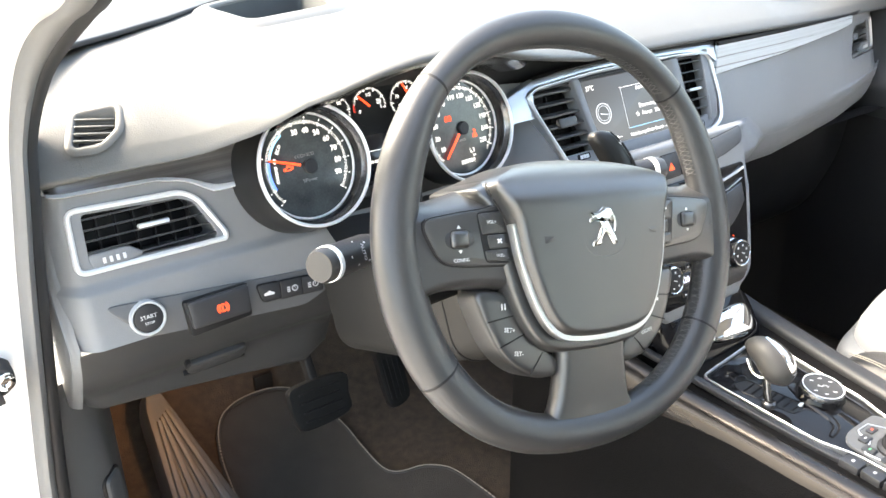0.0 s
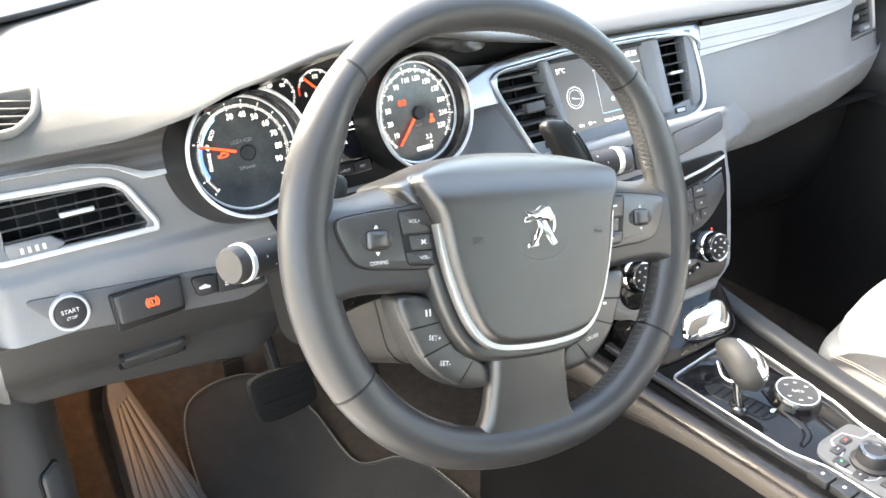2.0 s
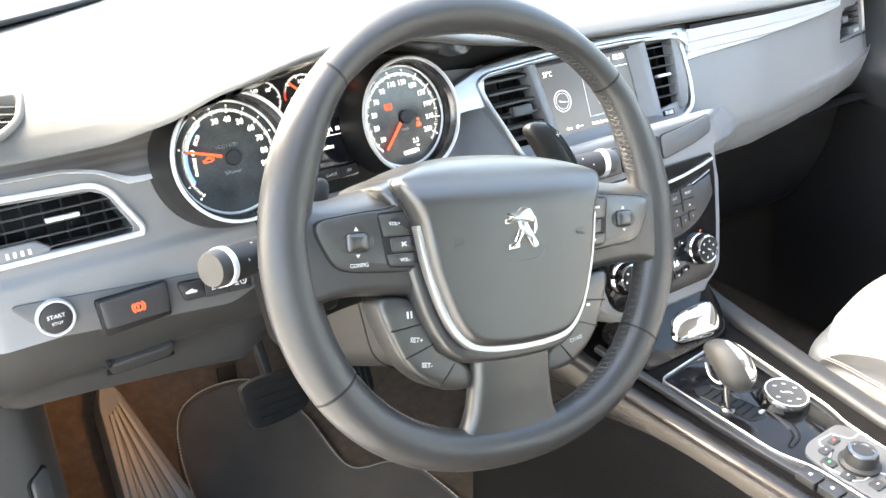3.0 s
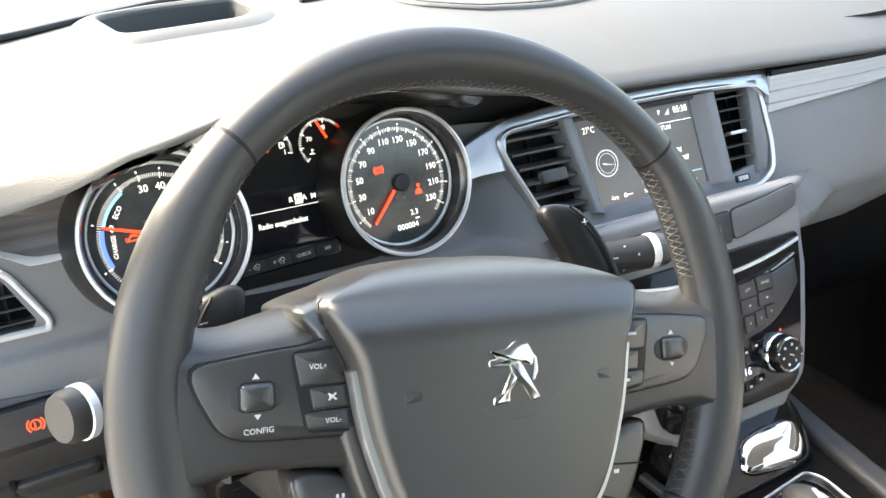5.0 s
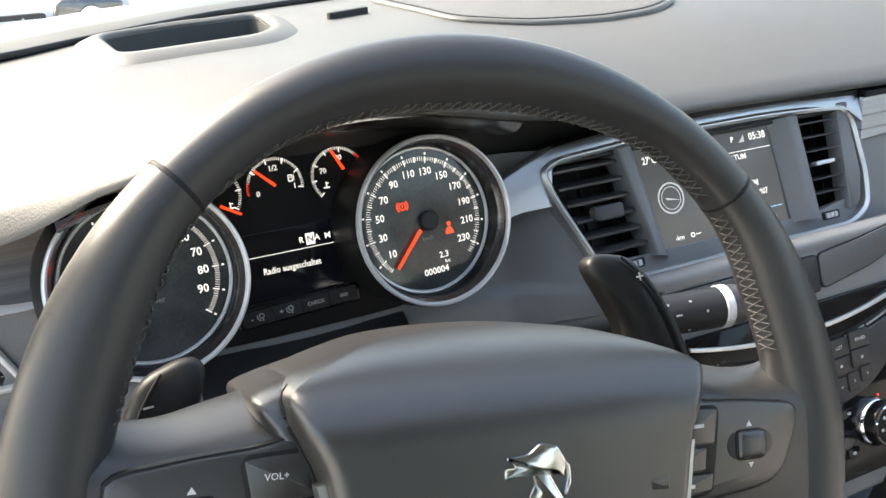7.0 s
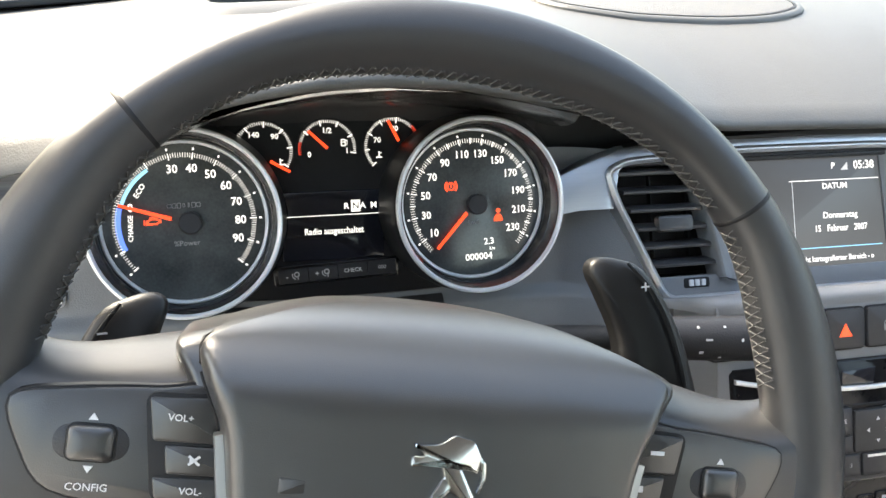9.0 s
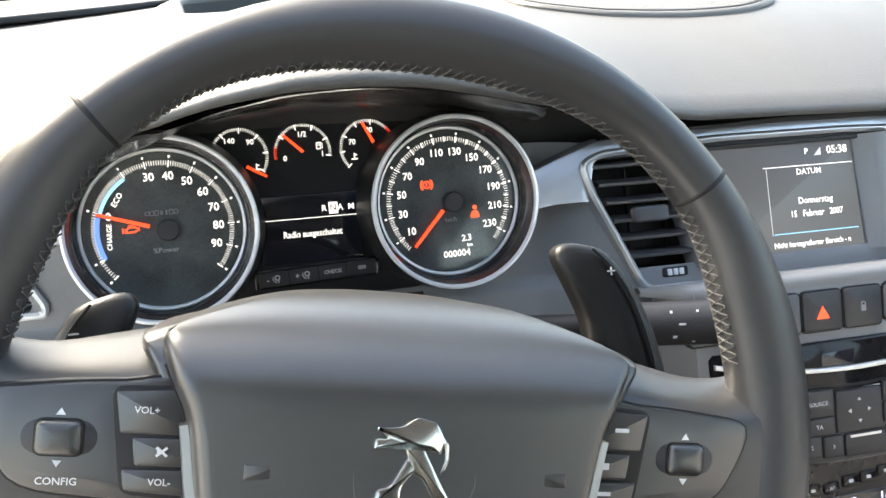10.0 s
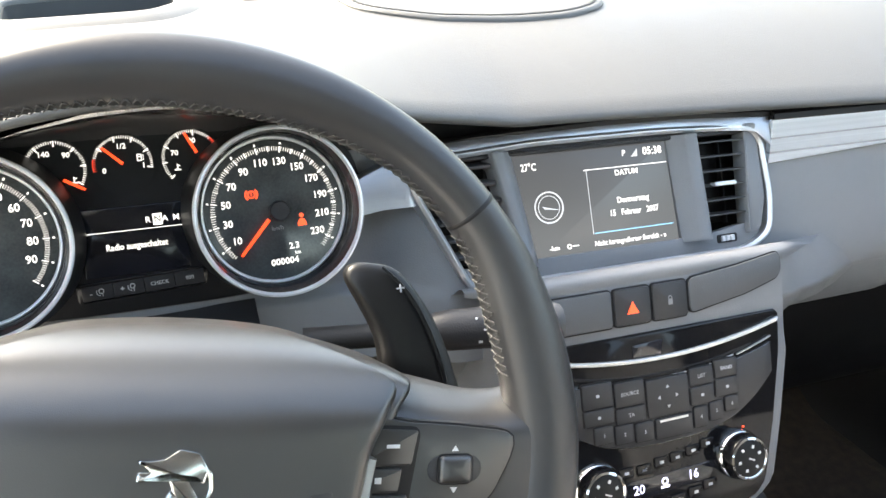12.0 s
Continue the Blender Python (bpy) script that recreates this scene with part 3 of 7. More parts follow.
part("defroster_slot", slab(corners([(0.118, 0.545), (0.165, 0.566), (0.163, 0.574), (0.116, 0.553)], 0.003), 0.765, 0.7845), BLACK, dash, "narrow black defroster slot")


def face_y(x, z):
    """The upright face under the pad: y at a height, for the driver's side up to the middle stack."""
    g = 0.3035 + 0.25 * (z - 0.63) if z > 0.592 else float(np.interp(z, (0.50, 0.533, 0.545, 0.57, 0.585, 0.592), (0.272, 0.272, 0.276, 0.281, 0.285, 0.294)))
    c = 0.279 + 0.45 * (z - 0.643) if z > 0.575 else 0.2485 - 0.2 * (0.575 - z)
    k = float(np.interp(x, (0.165, 0.235), (0, 1)))
    k = k * k * (3 - 2 * k)
    end = 0.03 * float(np.interp(x, (-0.36, -0.33), (1, 0))) ** 2
    return g * (1 - k) + c * k + end


VL = plane((-0.261, 0.3035, 0.630), 14)
BZ = plane((0.370, 0.2745, 0.643), 24.2)
OUTL = corners([(-0.077, -0.030), (0.070, -0.031), (0.072, -0.022), (0.050, 0.019), (0.034, 0.029), (-0.074, 0.034)], 0.012)
OPEN = corners([(-0.062, -0.022), (0.058, -0.026), (0.061, -0.021), (0.044, 0.014), (0.030, 0.021), (-0.060, 0.026)], 0.005)
BO = corners([(-0.131, -0.060), (0.140, -0.060), (0.166, -0.046), (0.171, -0.012), (0.167, 0.040), (0.156, 0.054), (0.06, 0.058), (-0.06, 0.058), (-0.158, 0.052), (-0.174, 0.044), (-0.168, 0.020)], 0.012)


def opening_cut(m, outline):
    inv = m.inverted()
    return lambda p: inside(*(inv @ p).xy, outline) and abs((inv @ p).z) < 0.06


cut_left, cut_mid = opening_cut(VL, inset(OUTL, 0.003)), opening_cut(BZ, inset(BO, 0.003))
part("fascia", panel(np.linspace(-0.36, 0.30, 220), np.r_[np.linspace(0.694, 0.597, 40), np.linspace(0.595, 0.58, 9), np.linspace(0.577, 0.5325, 14)], face_y, lambda p: cut_left(p) or cut_mid(p)), FASCIA, dash, "grey moulded fascia", angle=50)
part("dark_backing", panel(np.linspace(-0.355, 1.06, 50), (0.735, 0.69, 0.655), lambda x, z: max(0.335 + 0.1 * (z - 0.69), float(np.interp(x, LX, LY)) + 0.045)), BLACK, dash, "black backing under the pad")
# the end cap that closes the fascia by the door


def edge_y(z):
    return face_y(-0.35, z) if z > 0.533 else float(np.interp(z, (0.43, 0.44, 0.47, 0.50, 0.5325), (0.345, 0.339, 0.312, 0.292, 0.278)))


secs = [[(-0.3505, edge_y(z) + 0.001, z), (-0.357, edge_y(z) + 0.006, z), (-0.361, edge_y(z) + 0.02, z), (-0.362, 0.42, z), (-0.358, 0.46, z)] for z in (0.432, 0.45, 0.48, 0.51, 0.5325, 0.56, 0.60, 0.64, 0.695)]
part("end_cap", loft(secs), FASCIA, dash, angle=60)
# knee panel: it faces down, and that shade is put into its dark colour
secs = []
for x, zb in ((-0.352, 0.455), (-0.345, 0.438), (-0.33, 0.430), (-0.26, 0.424), (-0.18, 0.414), (-0.10, 0.402), (-0.07, 0.42), (-0.055, 0.46)):
    secs.append([(x, 0.276, 0.5325), (x, 0.281, 0.527), (x, 0.292, 0.50), (x, 0.312, 0.47), (x, 0.330, 0.45 if zb < 0.44 else zb + 0.006), (x, 0.339, zb), (x, 0.350, zb - 0.006), (x, 0.40, zb - 0.004)])
part("knee_panel", loft(secs, smooth_pts=3), KNEE, dash, "grey knee panel, darkened for shade", angle=50)
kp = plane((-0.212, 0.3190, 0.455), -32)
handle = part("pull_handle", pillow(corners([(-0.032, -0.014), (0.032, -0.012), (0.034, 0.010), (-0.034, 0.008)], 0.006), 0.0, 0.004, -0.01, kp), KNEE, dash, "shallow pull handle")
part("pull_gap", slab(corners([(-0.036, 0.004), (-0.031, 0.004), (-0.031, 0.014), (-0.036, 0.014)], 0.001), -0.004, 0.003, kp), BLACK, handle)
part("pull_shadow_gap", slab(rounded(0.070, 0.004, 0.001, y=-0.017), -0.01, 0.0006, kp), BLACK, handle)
secs = [[(x, 0.266, 0.5325), (x, 0.27, 0.52), (x, 0.28, 0.48), (x, 0.30, 0.44), (x, 0.33, 0.40), (x, 0.40, 0.38)] for x in (0.10, 0.15, 0.20, 0.27, 0.30)]
part("lower_panel", loft(secs), FASCIA, dash, "grey panel beside the middle stack")


def strip(path, heights, mat, name, label="", c=0.0025, lean=0.1, hollow=0.0):
    """A thin metal strip along points on the fascia: path of (x, y, z of its middle), with its height at each; a hollow one runs out towards its foot."""
    bm = bmesh.new()
    loops = []
    for (x, y, z), h in zip(path, heights):
        if hollow:
            face = [(x, y - c + lean * h * u - hollow * h * (1 - u) ** 3, z - h / 2 + h * u) for u in (0, 0.06, 0.13, 0.21, 0.30, 0.42, 0.56, 0.72, 0.97)]
            loops.append([(x, y + 0.004, z - h / 2)] + face + [(x, y + 0.004, z + h / 2)])
            continue
        loops.append([(x, y + 0.004, z - h / 2), (x, y - c * 0.5, z - h / 2), (x, y - c, z - h / 2 + 0.0015), (x, y - c + lean * 0.35 * h, z), (x, y - c + lean * h, z + h / 2 - 0.001), (x, y + 0.004, z + h / 2)])
    rings(bm, loops, cap_start=True, cap_end=True)
    return part(name, bm, mat, dash, label)


px = np.linspace(-0.345, -0.158, 30)
strip([(x, face_y(x, float(np.interp(x, (-0.345, -0.24, -0.19, -0.158), (0.678, 0.674, 0.657, 0.656)))), float(np.interp(x, (-0.345, -0.22, -0.197, -0.158), (0.686, 0.685, 0.680, 0.679)))) for x in px],
      [float(np.interp(x, (-0.345, -0.24, -0.19, -0.158), (0.015, 0.022, 0.044, 0.046))) for x in px], GRAPHITE, "graphite_strip", "dark brushed metal strip", 0.0025, 0.25, 0.16)
strip([(x, face_y(x, 0.67) - float(np.interp(x, (-0.23, -0.195), (0.0050, 0.0105))), float(np.interp(x, (-0.345, -0.25, -0.22, -0.197, -0.18, -0.158), (0.6775, 0.6745, 0.6685, 0.656, 0.655, 0.657)))) for x in px],
      [float(np.interp(x, (-0.345, -0.25, -0.215, -0.195, -0.158), (0.003, 0.0032, 0.006, 0.009, 0.007))) for x in px], BRIGHT, "silver_edge", "bright silver edge", 0.004, 0.7)
part("silver_edge", sweep([(-0.3455, face_y(-0.345, 0.68) - 0.004, 0.6775), (-0.3490, face_y(-0.349, 0.685) - 0.002, 0.6840), (-0.3505, face_y(-0.35, 0.692), 0.6905)], circle(0.0016, 8)), BRIGHT, dash, "short upturned end of the silver edge")
bm = bmesh.new()
loops = []
for x in np.linspace(0.150, 0.5405, 60):
    zt = float(np.interp(x, (0.150, 0.172, 0.19, 0.2085, 0.26, 0.37, 0.5405), (0.675, 0.684, 0.690, 0.6955, 0.700, 0.704, 0.703)))
    zb = float(np.interp(x, (0.150, 0.175, 0.2045, 0.2050, 0.215, 0.31, 0.43, 0.526, 0.5405), (0.652, 0.6555, 0.6555, 0.678, 0.686, 0.692, 0.692, 0.688, 0.676)))
    k = float(np.interp(x, (0.46, 0.5405), (0.0, 0.0095)))
    y0 = lambda z: 0.2765 + 0.45 * (z - 0.643) - k
    loops.append([(x, y0(zb) + 0.006, zb)] + [(x, y0(zb + (zt - zb) * u) - 0.0012 * math.sin(math.pi * u), zb + (zt - zb) * u) for u in (0, 0.04, 0.2, 0.4, 0.6, 0.8, 0.96, 1)] + [(x, y0(zt) + 0.006, zt + 0.001)])
rings(bm, loops, cap_start=True, cap_end=True)
part("brushed_strip", bm, BRUSHED, dash, "brushed silver strip from the dials over the screen", angle=60)


# the passenger's side
def pax_y(x):
    return float(np.interp(x, (0.52, 0.56, 0.7, 0.9, 1.02, 1.09), (0.285, 0.287, 0.290, 0.310, 0.335, 0.37)))


VR = plane((0.992, 0.337, 0.640), 14, 12) @ Matrix.Diagonal((-1, 1, 1, 1))
bm = bmesh.new()
loops = []
for x in np.r_[np.linspace(0.515, 0.56, 12), np.linspace(0.565, 1.085, 150)]:
    y, ze = pax_y(x), float(np.interp(x, (0.53, 0.56, 0.6, 0.7, 0.8, 0.95, 1.09), (0.560, 0.558, 0.556, 0.556, 0.562, 0.574, 0.585)))
    sec = [(x, y + 0.006, 0.695), (x, y + 0.004, 0.69), (x, y, 0.665), (x, y - 0.012, 0.63), (x, y - 0.026, 0.59), (x, y - 0.032, ze + 0.012),
           (x, y - 0.032, ze), (x, y - 0.0300, ze - 0.006), (x, y - 0.027, ze - 0.020), (x, y - 0.020, ze - 0.038), (x, y - 0.008, ze - 0.052), (x, y + 0.035, ze - 0.060), (x, y + 0.16, ze - 0.060)]
    loops.append([tuple(p) for p in spline(sec, 8, False)])
rings(bm, loops, closed=False)
cut_right = opening_cut(VR, inset(OUTL, 0.003))
bmesh.ops.delete(bm, geom=[f for f in bm.faces if cut_right(f.calc_center_median()) or cut_mid(f.calc_center_median())], context="FACES")
part("passenger_fascia", bm, FASCIA, dash, "smooth grey passenger fascia", angle=50)
px = np.linspace(0.541, 0.925, 40)
strip([(x, pax_y(x) - 0.001, float(np.interp(x, (0.54, 0.7, 0.86, 0.925), (0.6790, 0.6815, 0.6840, 0.6855)))) for x in px],
      [float(np.interp(x, (0.54, 0.7, 0.86, 0.925), (0.044, 0.035, 0.023, 0.015))) for x in px], STREAKED, "brushed_strip", "wide brushed aluminium strip", 0.004)
# the shade between the strips and the pad's lip, laid on as black strips
px = np.linspace(0.541, 0.96, 40)
strip([(x, pax_y(x), float(np.interp(x, (0.54, 0.7, 0.86, 0.925, 0.96), (0.7010, 0.6990, 0.6955, 0.6935, 0.693)))) for x in px], [0.007] * 40, BLACK, "lip_shade", "black strip laid as shade under the pad's lip", 0.003)
px = np.linspace(0.215, 0.541, 40)
strip([(x, 0.3045 - float(np.interp(x, (0.46, 0.541), (0.0, 0.011))), float(np.interp(x, (0.21, 0.26, 0.37, 0.541), (0.6945, 0.6990, 0.7030, 0.7015)))) for x in px], [0.006] * 40, BLACK, "lip_shade", "black strip laid as shade under the pad's lip", 0.003)
part("glovebox_gap", sweep([(x, pax_y(x) - 0.0275, float(np.interp(x, (0.56, 0.6, 0.7, 0.95, 1.06), (0.550, 0.5545, 0.5595, 0.5725, 0.582))) - 0.004) for x in np.linspace(0.60, 1.05, 24)], circle(0.0012, 6)), BLACK, dash, "thin joint")
# The passenger footwell's shade is put into the lid's black colour.
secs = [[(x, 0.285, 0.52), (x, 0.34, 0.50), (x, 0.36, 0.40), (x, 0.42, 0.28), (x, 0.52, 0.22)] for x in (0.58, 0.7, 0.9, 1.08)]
part("glovebox_lid", loft(secs), BLACK, dash, "lower glove box lid, blackened for footwell shade")


def vent(m, outline, opening, slats, parent, tab, wheel=None, tilt=-7, name="air_vent", mat=FASCIA, ring=SILVER, fins=0, ring_w=0.005):
    """An air vent: silver ring, frame, dark throat, tilted slats, upright fins, a sliding tab and a thumb wheel."""
    n = len(outline)
    v = part(name, slab(inset(outline, 0.002), -0.046, -0.042, m), BLACK, parent, "air vent with tilted slats")
    if ring:
        part("silver_ring", frame_plate(outline, inset(outline, ring_w), -0.010, 0.005, m, 0.0018), ring, v, "satin silver ring")
    lo, hi = min(p[1] for p in opening), max(p[1] for p in opening)
    part("frame", frame_plate(inset(outline, ring_w * 0.8), opening, -0.044, 0.0012, m), mat, v)

    def span(y):
        xs = []
        for (x0, y0), (x1, y1) in zip(opening, opening[1:] + opening[:1]):
            if (y0 > y) != (y1 > y):
                xs.append(x0 + (y - y0) / (y1 - y0) * (x1 - x0))
        return min(xs), max(xs)

    for i in range(fins):
        x = min(p[0] for p in opening) + (i + 1) / (fins + 1) * (max(p[0] for p in opening) - min(p[0] for p in opening))
        ys = [y for y in np.linspace(lo, hi, 60) if inside(x, y, opening)]
        if ys:
            part("fin", box((0.0014, max(ys) - min(ys) + 0.002, 0.010), (x, (max(ys) + min(ys)) / 2, -0.022), m), DARK, v)
    for i in range(slats):
        y = lo + (i + 0.5) / slats * (hi - lo)
        x0, x1 = span(y)
        sec = [(-0.0006, -0.0055), (0.0006, -0.0055), (0.0010, 0.003), (0.0005, 0.005), (-0.0005, 0.005), (-0.0010, 0.003)]
        bm = bmesh.new()
        rings(bm, [[(x, a, c) for a, c in sec] for x in (x0 - x0, x1 - x0)], cap_start=True, cap_end=True)
        bm.transform(m @ pose(x0, y, -0.0045, tilt, 0, 0))
        part("slat", bm, SLAT, v)
    if tab:
        (tx, ty, tw, th, tm) = tab
        part("tab", pillow(rounded(tw, th, th * 0.3, x=tx, y=ty), 0.001, 0.002, -0.004, m), tm, v, "sliding tab")
    if wheel:
        wx, wy, ww, wa = wheel
        hub = part("wheel_mount", pillow(corners([(wx - ww, wy - 0.007), (wx + ww * 0.9, wy - 0.007), (wx + ww * 1.3, wy - 0.002), (wx + ww * 0.7, wy + 0.008), (wx - ww, wy + 0.008)], 0.003), -0.001, 0.004, -0.012, m), mat, v)
        for i in range(4):
            part("wheel_rib", box((0.0028, 0.0055, 0.003), (wx - ww * 0.42 + i * ww * 0.28, wy, 0.003), m, 0.0005), WHITE_INK, v, "pale ribbed thumb wheel")
    return v


vent(VL, OUTL, OPEN, 5, dash, (0.003, 0.003, 0.030, 0.004, BRIGHT), (-0.040, -0.0195, 0.022, 0), fins=6, ring=BRIGHT)
vent(VR, OUTL, OPEN, 5, dash, (0.0, 0.004, 0.022, 0.010, FASCIA), (-0.040, -0.0195, 0.020, 0), mat=FASCIA, fins=2)
# small side window vent in the pad by the pillar
def on_vent(d, c):
    """The vent's outline moved in by d, c over the pad's slope."""
    out = []
    for x, y in inset(SVO, d):
        p = sv @ Vector((x, y, 0))
        out.append((p.x, p.y, float(top_z(p.x, p.y)) + c))
    return out


bm = bmesh.new()
rings(bm, [on_vent(-0.0075, -0.0016), on_vent(-0.0055, 0.0003), on_vent(-0.0035, 0.0010), on_vent(-0.0012, 0.0010), on_vent(0.0, 0.0), on_vent(0.0006, -0.003), on_vent(0.0010, -0.020)], cap_end=False)
side = part("side_vent", bm, PAD, dash, "small side window vent", angle=60)
bm = bmesh.new()
rings(bm, [on_vent(0.0006, -0.0175), on_vent(0.004, -0.0180)], cap_end=True)
part("throat", bm, BLACK, side)
low = float(np.mean([top_z(p[0], p[1]) for p in on_vent(0, 0)])) - 0.7290
for i in range(4):
    y = -0.0125 + i * 0.0083
    x1 = 0.0165 if i else 0.0110
    part("slat", box((x1 + 0.0180, 0.0018, 0.0035), ((x1 - 0.0180) / 2, y, low - 0.0035), sv @ pose(0, 0, 0, 0, 0, 2), 0.0006), PAD, side)

# the switch strip under the driver's vent
SW = plane((-0.205, 0.2745, 0.5425), 11)
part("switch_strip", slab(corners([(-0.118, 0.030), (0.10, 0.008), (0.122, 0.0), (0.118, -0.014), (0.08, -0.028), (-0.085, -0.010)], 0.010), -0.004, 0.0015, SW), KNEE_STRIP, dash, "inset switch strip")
start = part("start_button", lathe([(0.0172, -0.004), (0.0172, 0.003), (0.0164, 0.0045), (0.0150, 0.0045), (0.0142, 0.003)], plane((-0.2870, 0.2735, 0.5530), 11)), SILVER_PAINT, dash, "round start button with a silver ring")
st = plane((-0.2870, 0.2735, 0.5530), 11)
part("cap", lathe([(0.0142, 0.0), (0.0138, 0.0035), (0.010, 0.0045), (0, 0.005)], st), DARK, start)
bm = words("START", 0.0054, st @ pose(0, 0.002, 0.0052))
words("STOP", 0.0040, st @ pose(0, -0.0045, 0.0050), bm=bm)
part("print", bm, WHITE_INK, start, smooth=False)
pk = plane((-0.2185, 0.268, 0.5445), 14, 0, 1)
brake = part("parking_brake_switch", pillow(corners([(-0.031, -0.013), (0.029, -0.0135), (0.032, 0.0145), (-0.032, 0.0145)], 0.003), 0.004, 0.004, -0.01, pk, power=6), BUTTON, dash, "dark parking brake pull switch")
part("gap", slab(corners([(-0.033, -0.0205), (0.0305, -0.0185), (0.0328, 0.0152), (-0.0340, 0.0155)], 0.003), -0.008, 0.0025, pk), BLACK, brake)
bm = bmesh.new()
lathe([(0.0042, 0.0086), (0.0042, 0.0090), (0.0030, 0.0090), (0.0030, 0.0086)], pk @ pose(0.001, 0.0, 0), 20, bm)
for s in (-1, 1):
    arc_band(0.0052, 0.0064, 90 - 50 + (90 if s < 0 else -90) * 1, 90 + 50 + (90 if s < 0 else -90), pk @ pose(0.001, 0, 0), 0.0089, 8, bm)
box((0.0012, 0.004, 0.0003), (0.0005, 0, 0.009), pk, bm=bm)
part("lamp_sign", bm, LIT_AMBER, brake, "lit red parking sign", smooth=False)
for i, (bx, bz, w) in enumerate(((-0.1640, 0.5412, 0.0245), (-0.1390, 0.5385, 0.0235), (-0.1150, 0.5362, 0.0225))):
    f = plane((bx, 0.2715, bz), 11, 0, -3)
    o = corners([(-w / 2 + (0.005 if i == 0 else 0), -0.0085), (w / 2, -0.0085), (w / 2, 0.0092), (-w / 2, 0.0100)], 0.004 if i == 0 else 0.001)
    b = part("switch_button", slab(o, -0.004, 0.003, f), BUTTON, dash, "small dark switch button")
    part("gap", slab(inset(o, -0.0009), -0.004, 0.0018, f, 0.0003), BLACK, b)
    bm = bmesh.new()
    if i == 0:
        slab(corners([(-0.0060, -0.0022), (0.0050, -0.0022), (0.0055, -0.0002), (0.0025, 0.0008), (0.0005, 0.0026), (-0.0030, 0.0010), (-0.0062, 0.0002)], 0.0006), 0.0029, 0.0033, f, 0.0001, bm)
    else:
        lathe([(0.0034, 0.0030), (0.0034, 0.0033), (0.0025, 0.0033)], f @ pose(0.0035, 0, 0), 16, bm)
        box((0.0007, 0.0024, 0.0003), (0.0035, 0.0008, 0.0032), f, bm=bm)
        for k in range(3):
            box((0.0036, 0.0011, 0.0003), (-0.0035, -0.0022 + 0.0021 * k, 0.0032), f, bm=bm)
    part("print", bm, WHITE_INK, b, smooth=False)

# ---- instrument cluster
GP = plane((0, 0.2895, 0.6565), 14)
cluster = thing("instrument_cluster", (0, 0.30, 0.60), "black instrument cluster with two chrome-ringed dials", "instrument panel")
hull = []
for i in range(64):
    a = 2 * math.pi * i / 64
    c, d = math.cos(a), math.sin(a)
    hull.append((math.copysign(abs(c) ** 0.55, c) * (0.168 if c > 0 else 0.167), math.copysign(abs(d) ** 0.75, d) * (0.085 if d > 0 else 0.060)))
part("housing", slab(hull, -0.03, -0.016, GP, 0.003), BLACK, cluster, "black housing")


def dial(o, tilt, yaw, foot, name, label):
    """A dial at the foot of a deep tube; the frame given back lies on its face."""
    m = plane(o, tilt, yaw)
    ring = part(name, lathe([(0.0560, -0.006), (0.0548, 0.0), (0.0548, 0.0035), (0.0553, 0.0045), (0.0553, 0.0075), (0.0558, 0.0085), (0.0562, 0.0130)], m, 72), GLOSS, cluster, label)
    part("satin_cone", lathe([(0.0560, 0.0125), (0.0566, 0.0130), (0.0590, 0.0205), (0.0594, 0.0212)], m, 96), SATIN, ring, "satin grey inner cone")
    part("chrome_bezel", lathe([(0.0588, 0.0200), (0.0592, 0.0222), (0.0602, 0.0232), (0.0615, 0.0228), (0.0622, 0.0210), (0.0622, 0.0185), (0.0614, 0.017)], m, 96), BEZEL, ring, "satin chrome bezel")
    part("tube", lathe([(foot, -0.034), (foot - 0.0008, -0.022), (0.5 * foot + 0.0318, -0.004), (0.0632, 0.010), (0.0622, 0.0175), (0.0616, 0.0190)], m, 72), PADDLE, ring, "black tube")
    part("inner_ring", lathe([(0.0520, 0.0005), (0.0528, 0.0024), (0.0538, 0.0026), (0.0549, 0.001)], m, 72), BEZEL, ring, "thin inner chrome ring")
    part("face", lathe([(0.0550, -0.003), (0.0550, 0.0), (0, 0.0)], m, 72), FACE, ring, "black dial face lightened for glass reflections")
    part("hub", lathe([(0.0075, 0.0), (0.0075, 0.003), (0.0065, 0.0040), (0, 0.0040)], m @ pose(0.003, -0.0008, 0), 24), DARK, ring)
    return ring, m


def needle(m, angle, r0, r1, w, parent):
    f = m @ pose(0, 0, 0, 0, 0, angle)
    part("needle", slab([(r0, -w / 2), (r1, -w * 0.38), (r1, w * 0.38), (r0, w / 2)], 0.0030, 0.0042, f, 0.0003), LIT_RED, parent, "lit red needle")


def ring_words(items, r, size, m, bm):
    for s, a in items:
        words(s, size, m @ pose(r * math.cos(radians(a)), r * math.sin(radians(a)), 0.0003), bm=bm, squeeze=0.95)
    return bm


left, m = dial((-0.1052, 0.2784, 0.6644), 18.4, 2.1, 0.0690, "power_dial", "round power dial with a chrome ring")
bm = ticks(0.0430, 0.0460, 160, -40, 100, 0.00032, m)
ticks(0.0418, 0.0462, 120, -40, 8, 0.0007, m, bm=bm)
ticks(0.0480, 0.0496, 120, -40, 8, 0.0012, m, bm=bm)
ticks(0.0480, 0.0496, 160, 140, 1, 0.0012, m, bm=bm, skip=(1,))
ticks(0.0434, 0.0458, 221, 160, 26, 0.00035, m, bm=bm)
ticks(0.0480, 0.0496, 221, 203, 1, 0.0012, m, bm=bm)
ticks(0.0424, 0.0460, 221, 203, 1, 0.0008, m, bm=bm)
ring_words([(str(v), 99.7 - 20.2 * (v - 30) / 10) for v in range(30, 100, 10)] + [("0", 161.5)], 0.0357, 0.0078, m, bm)
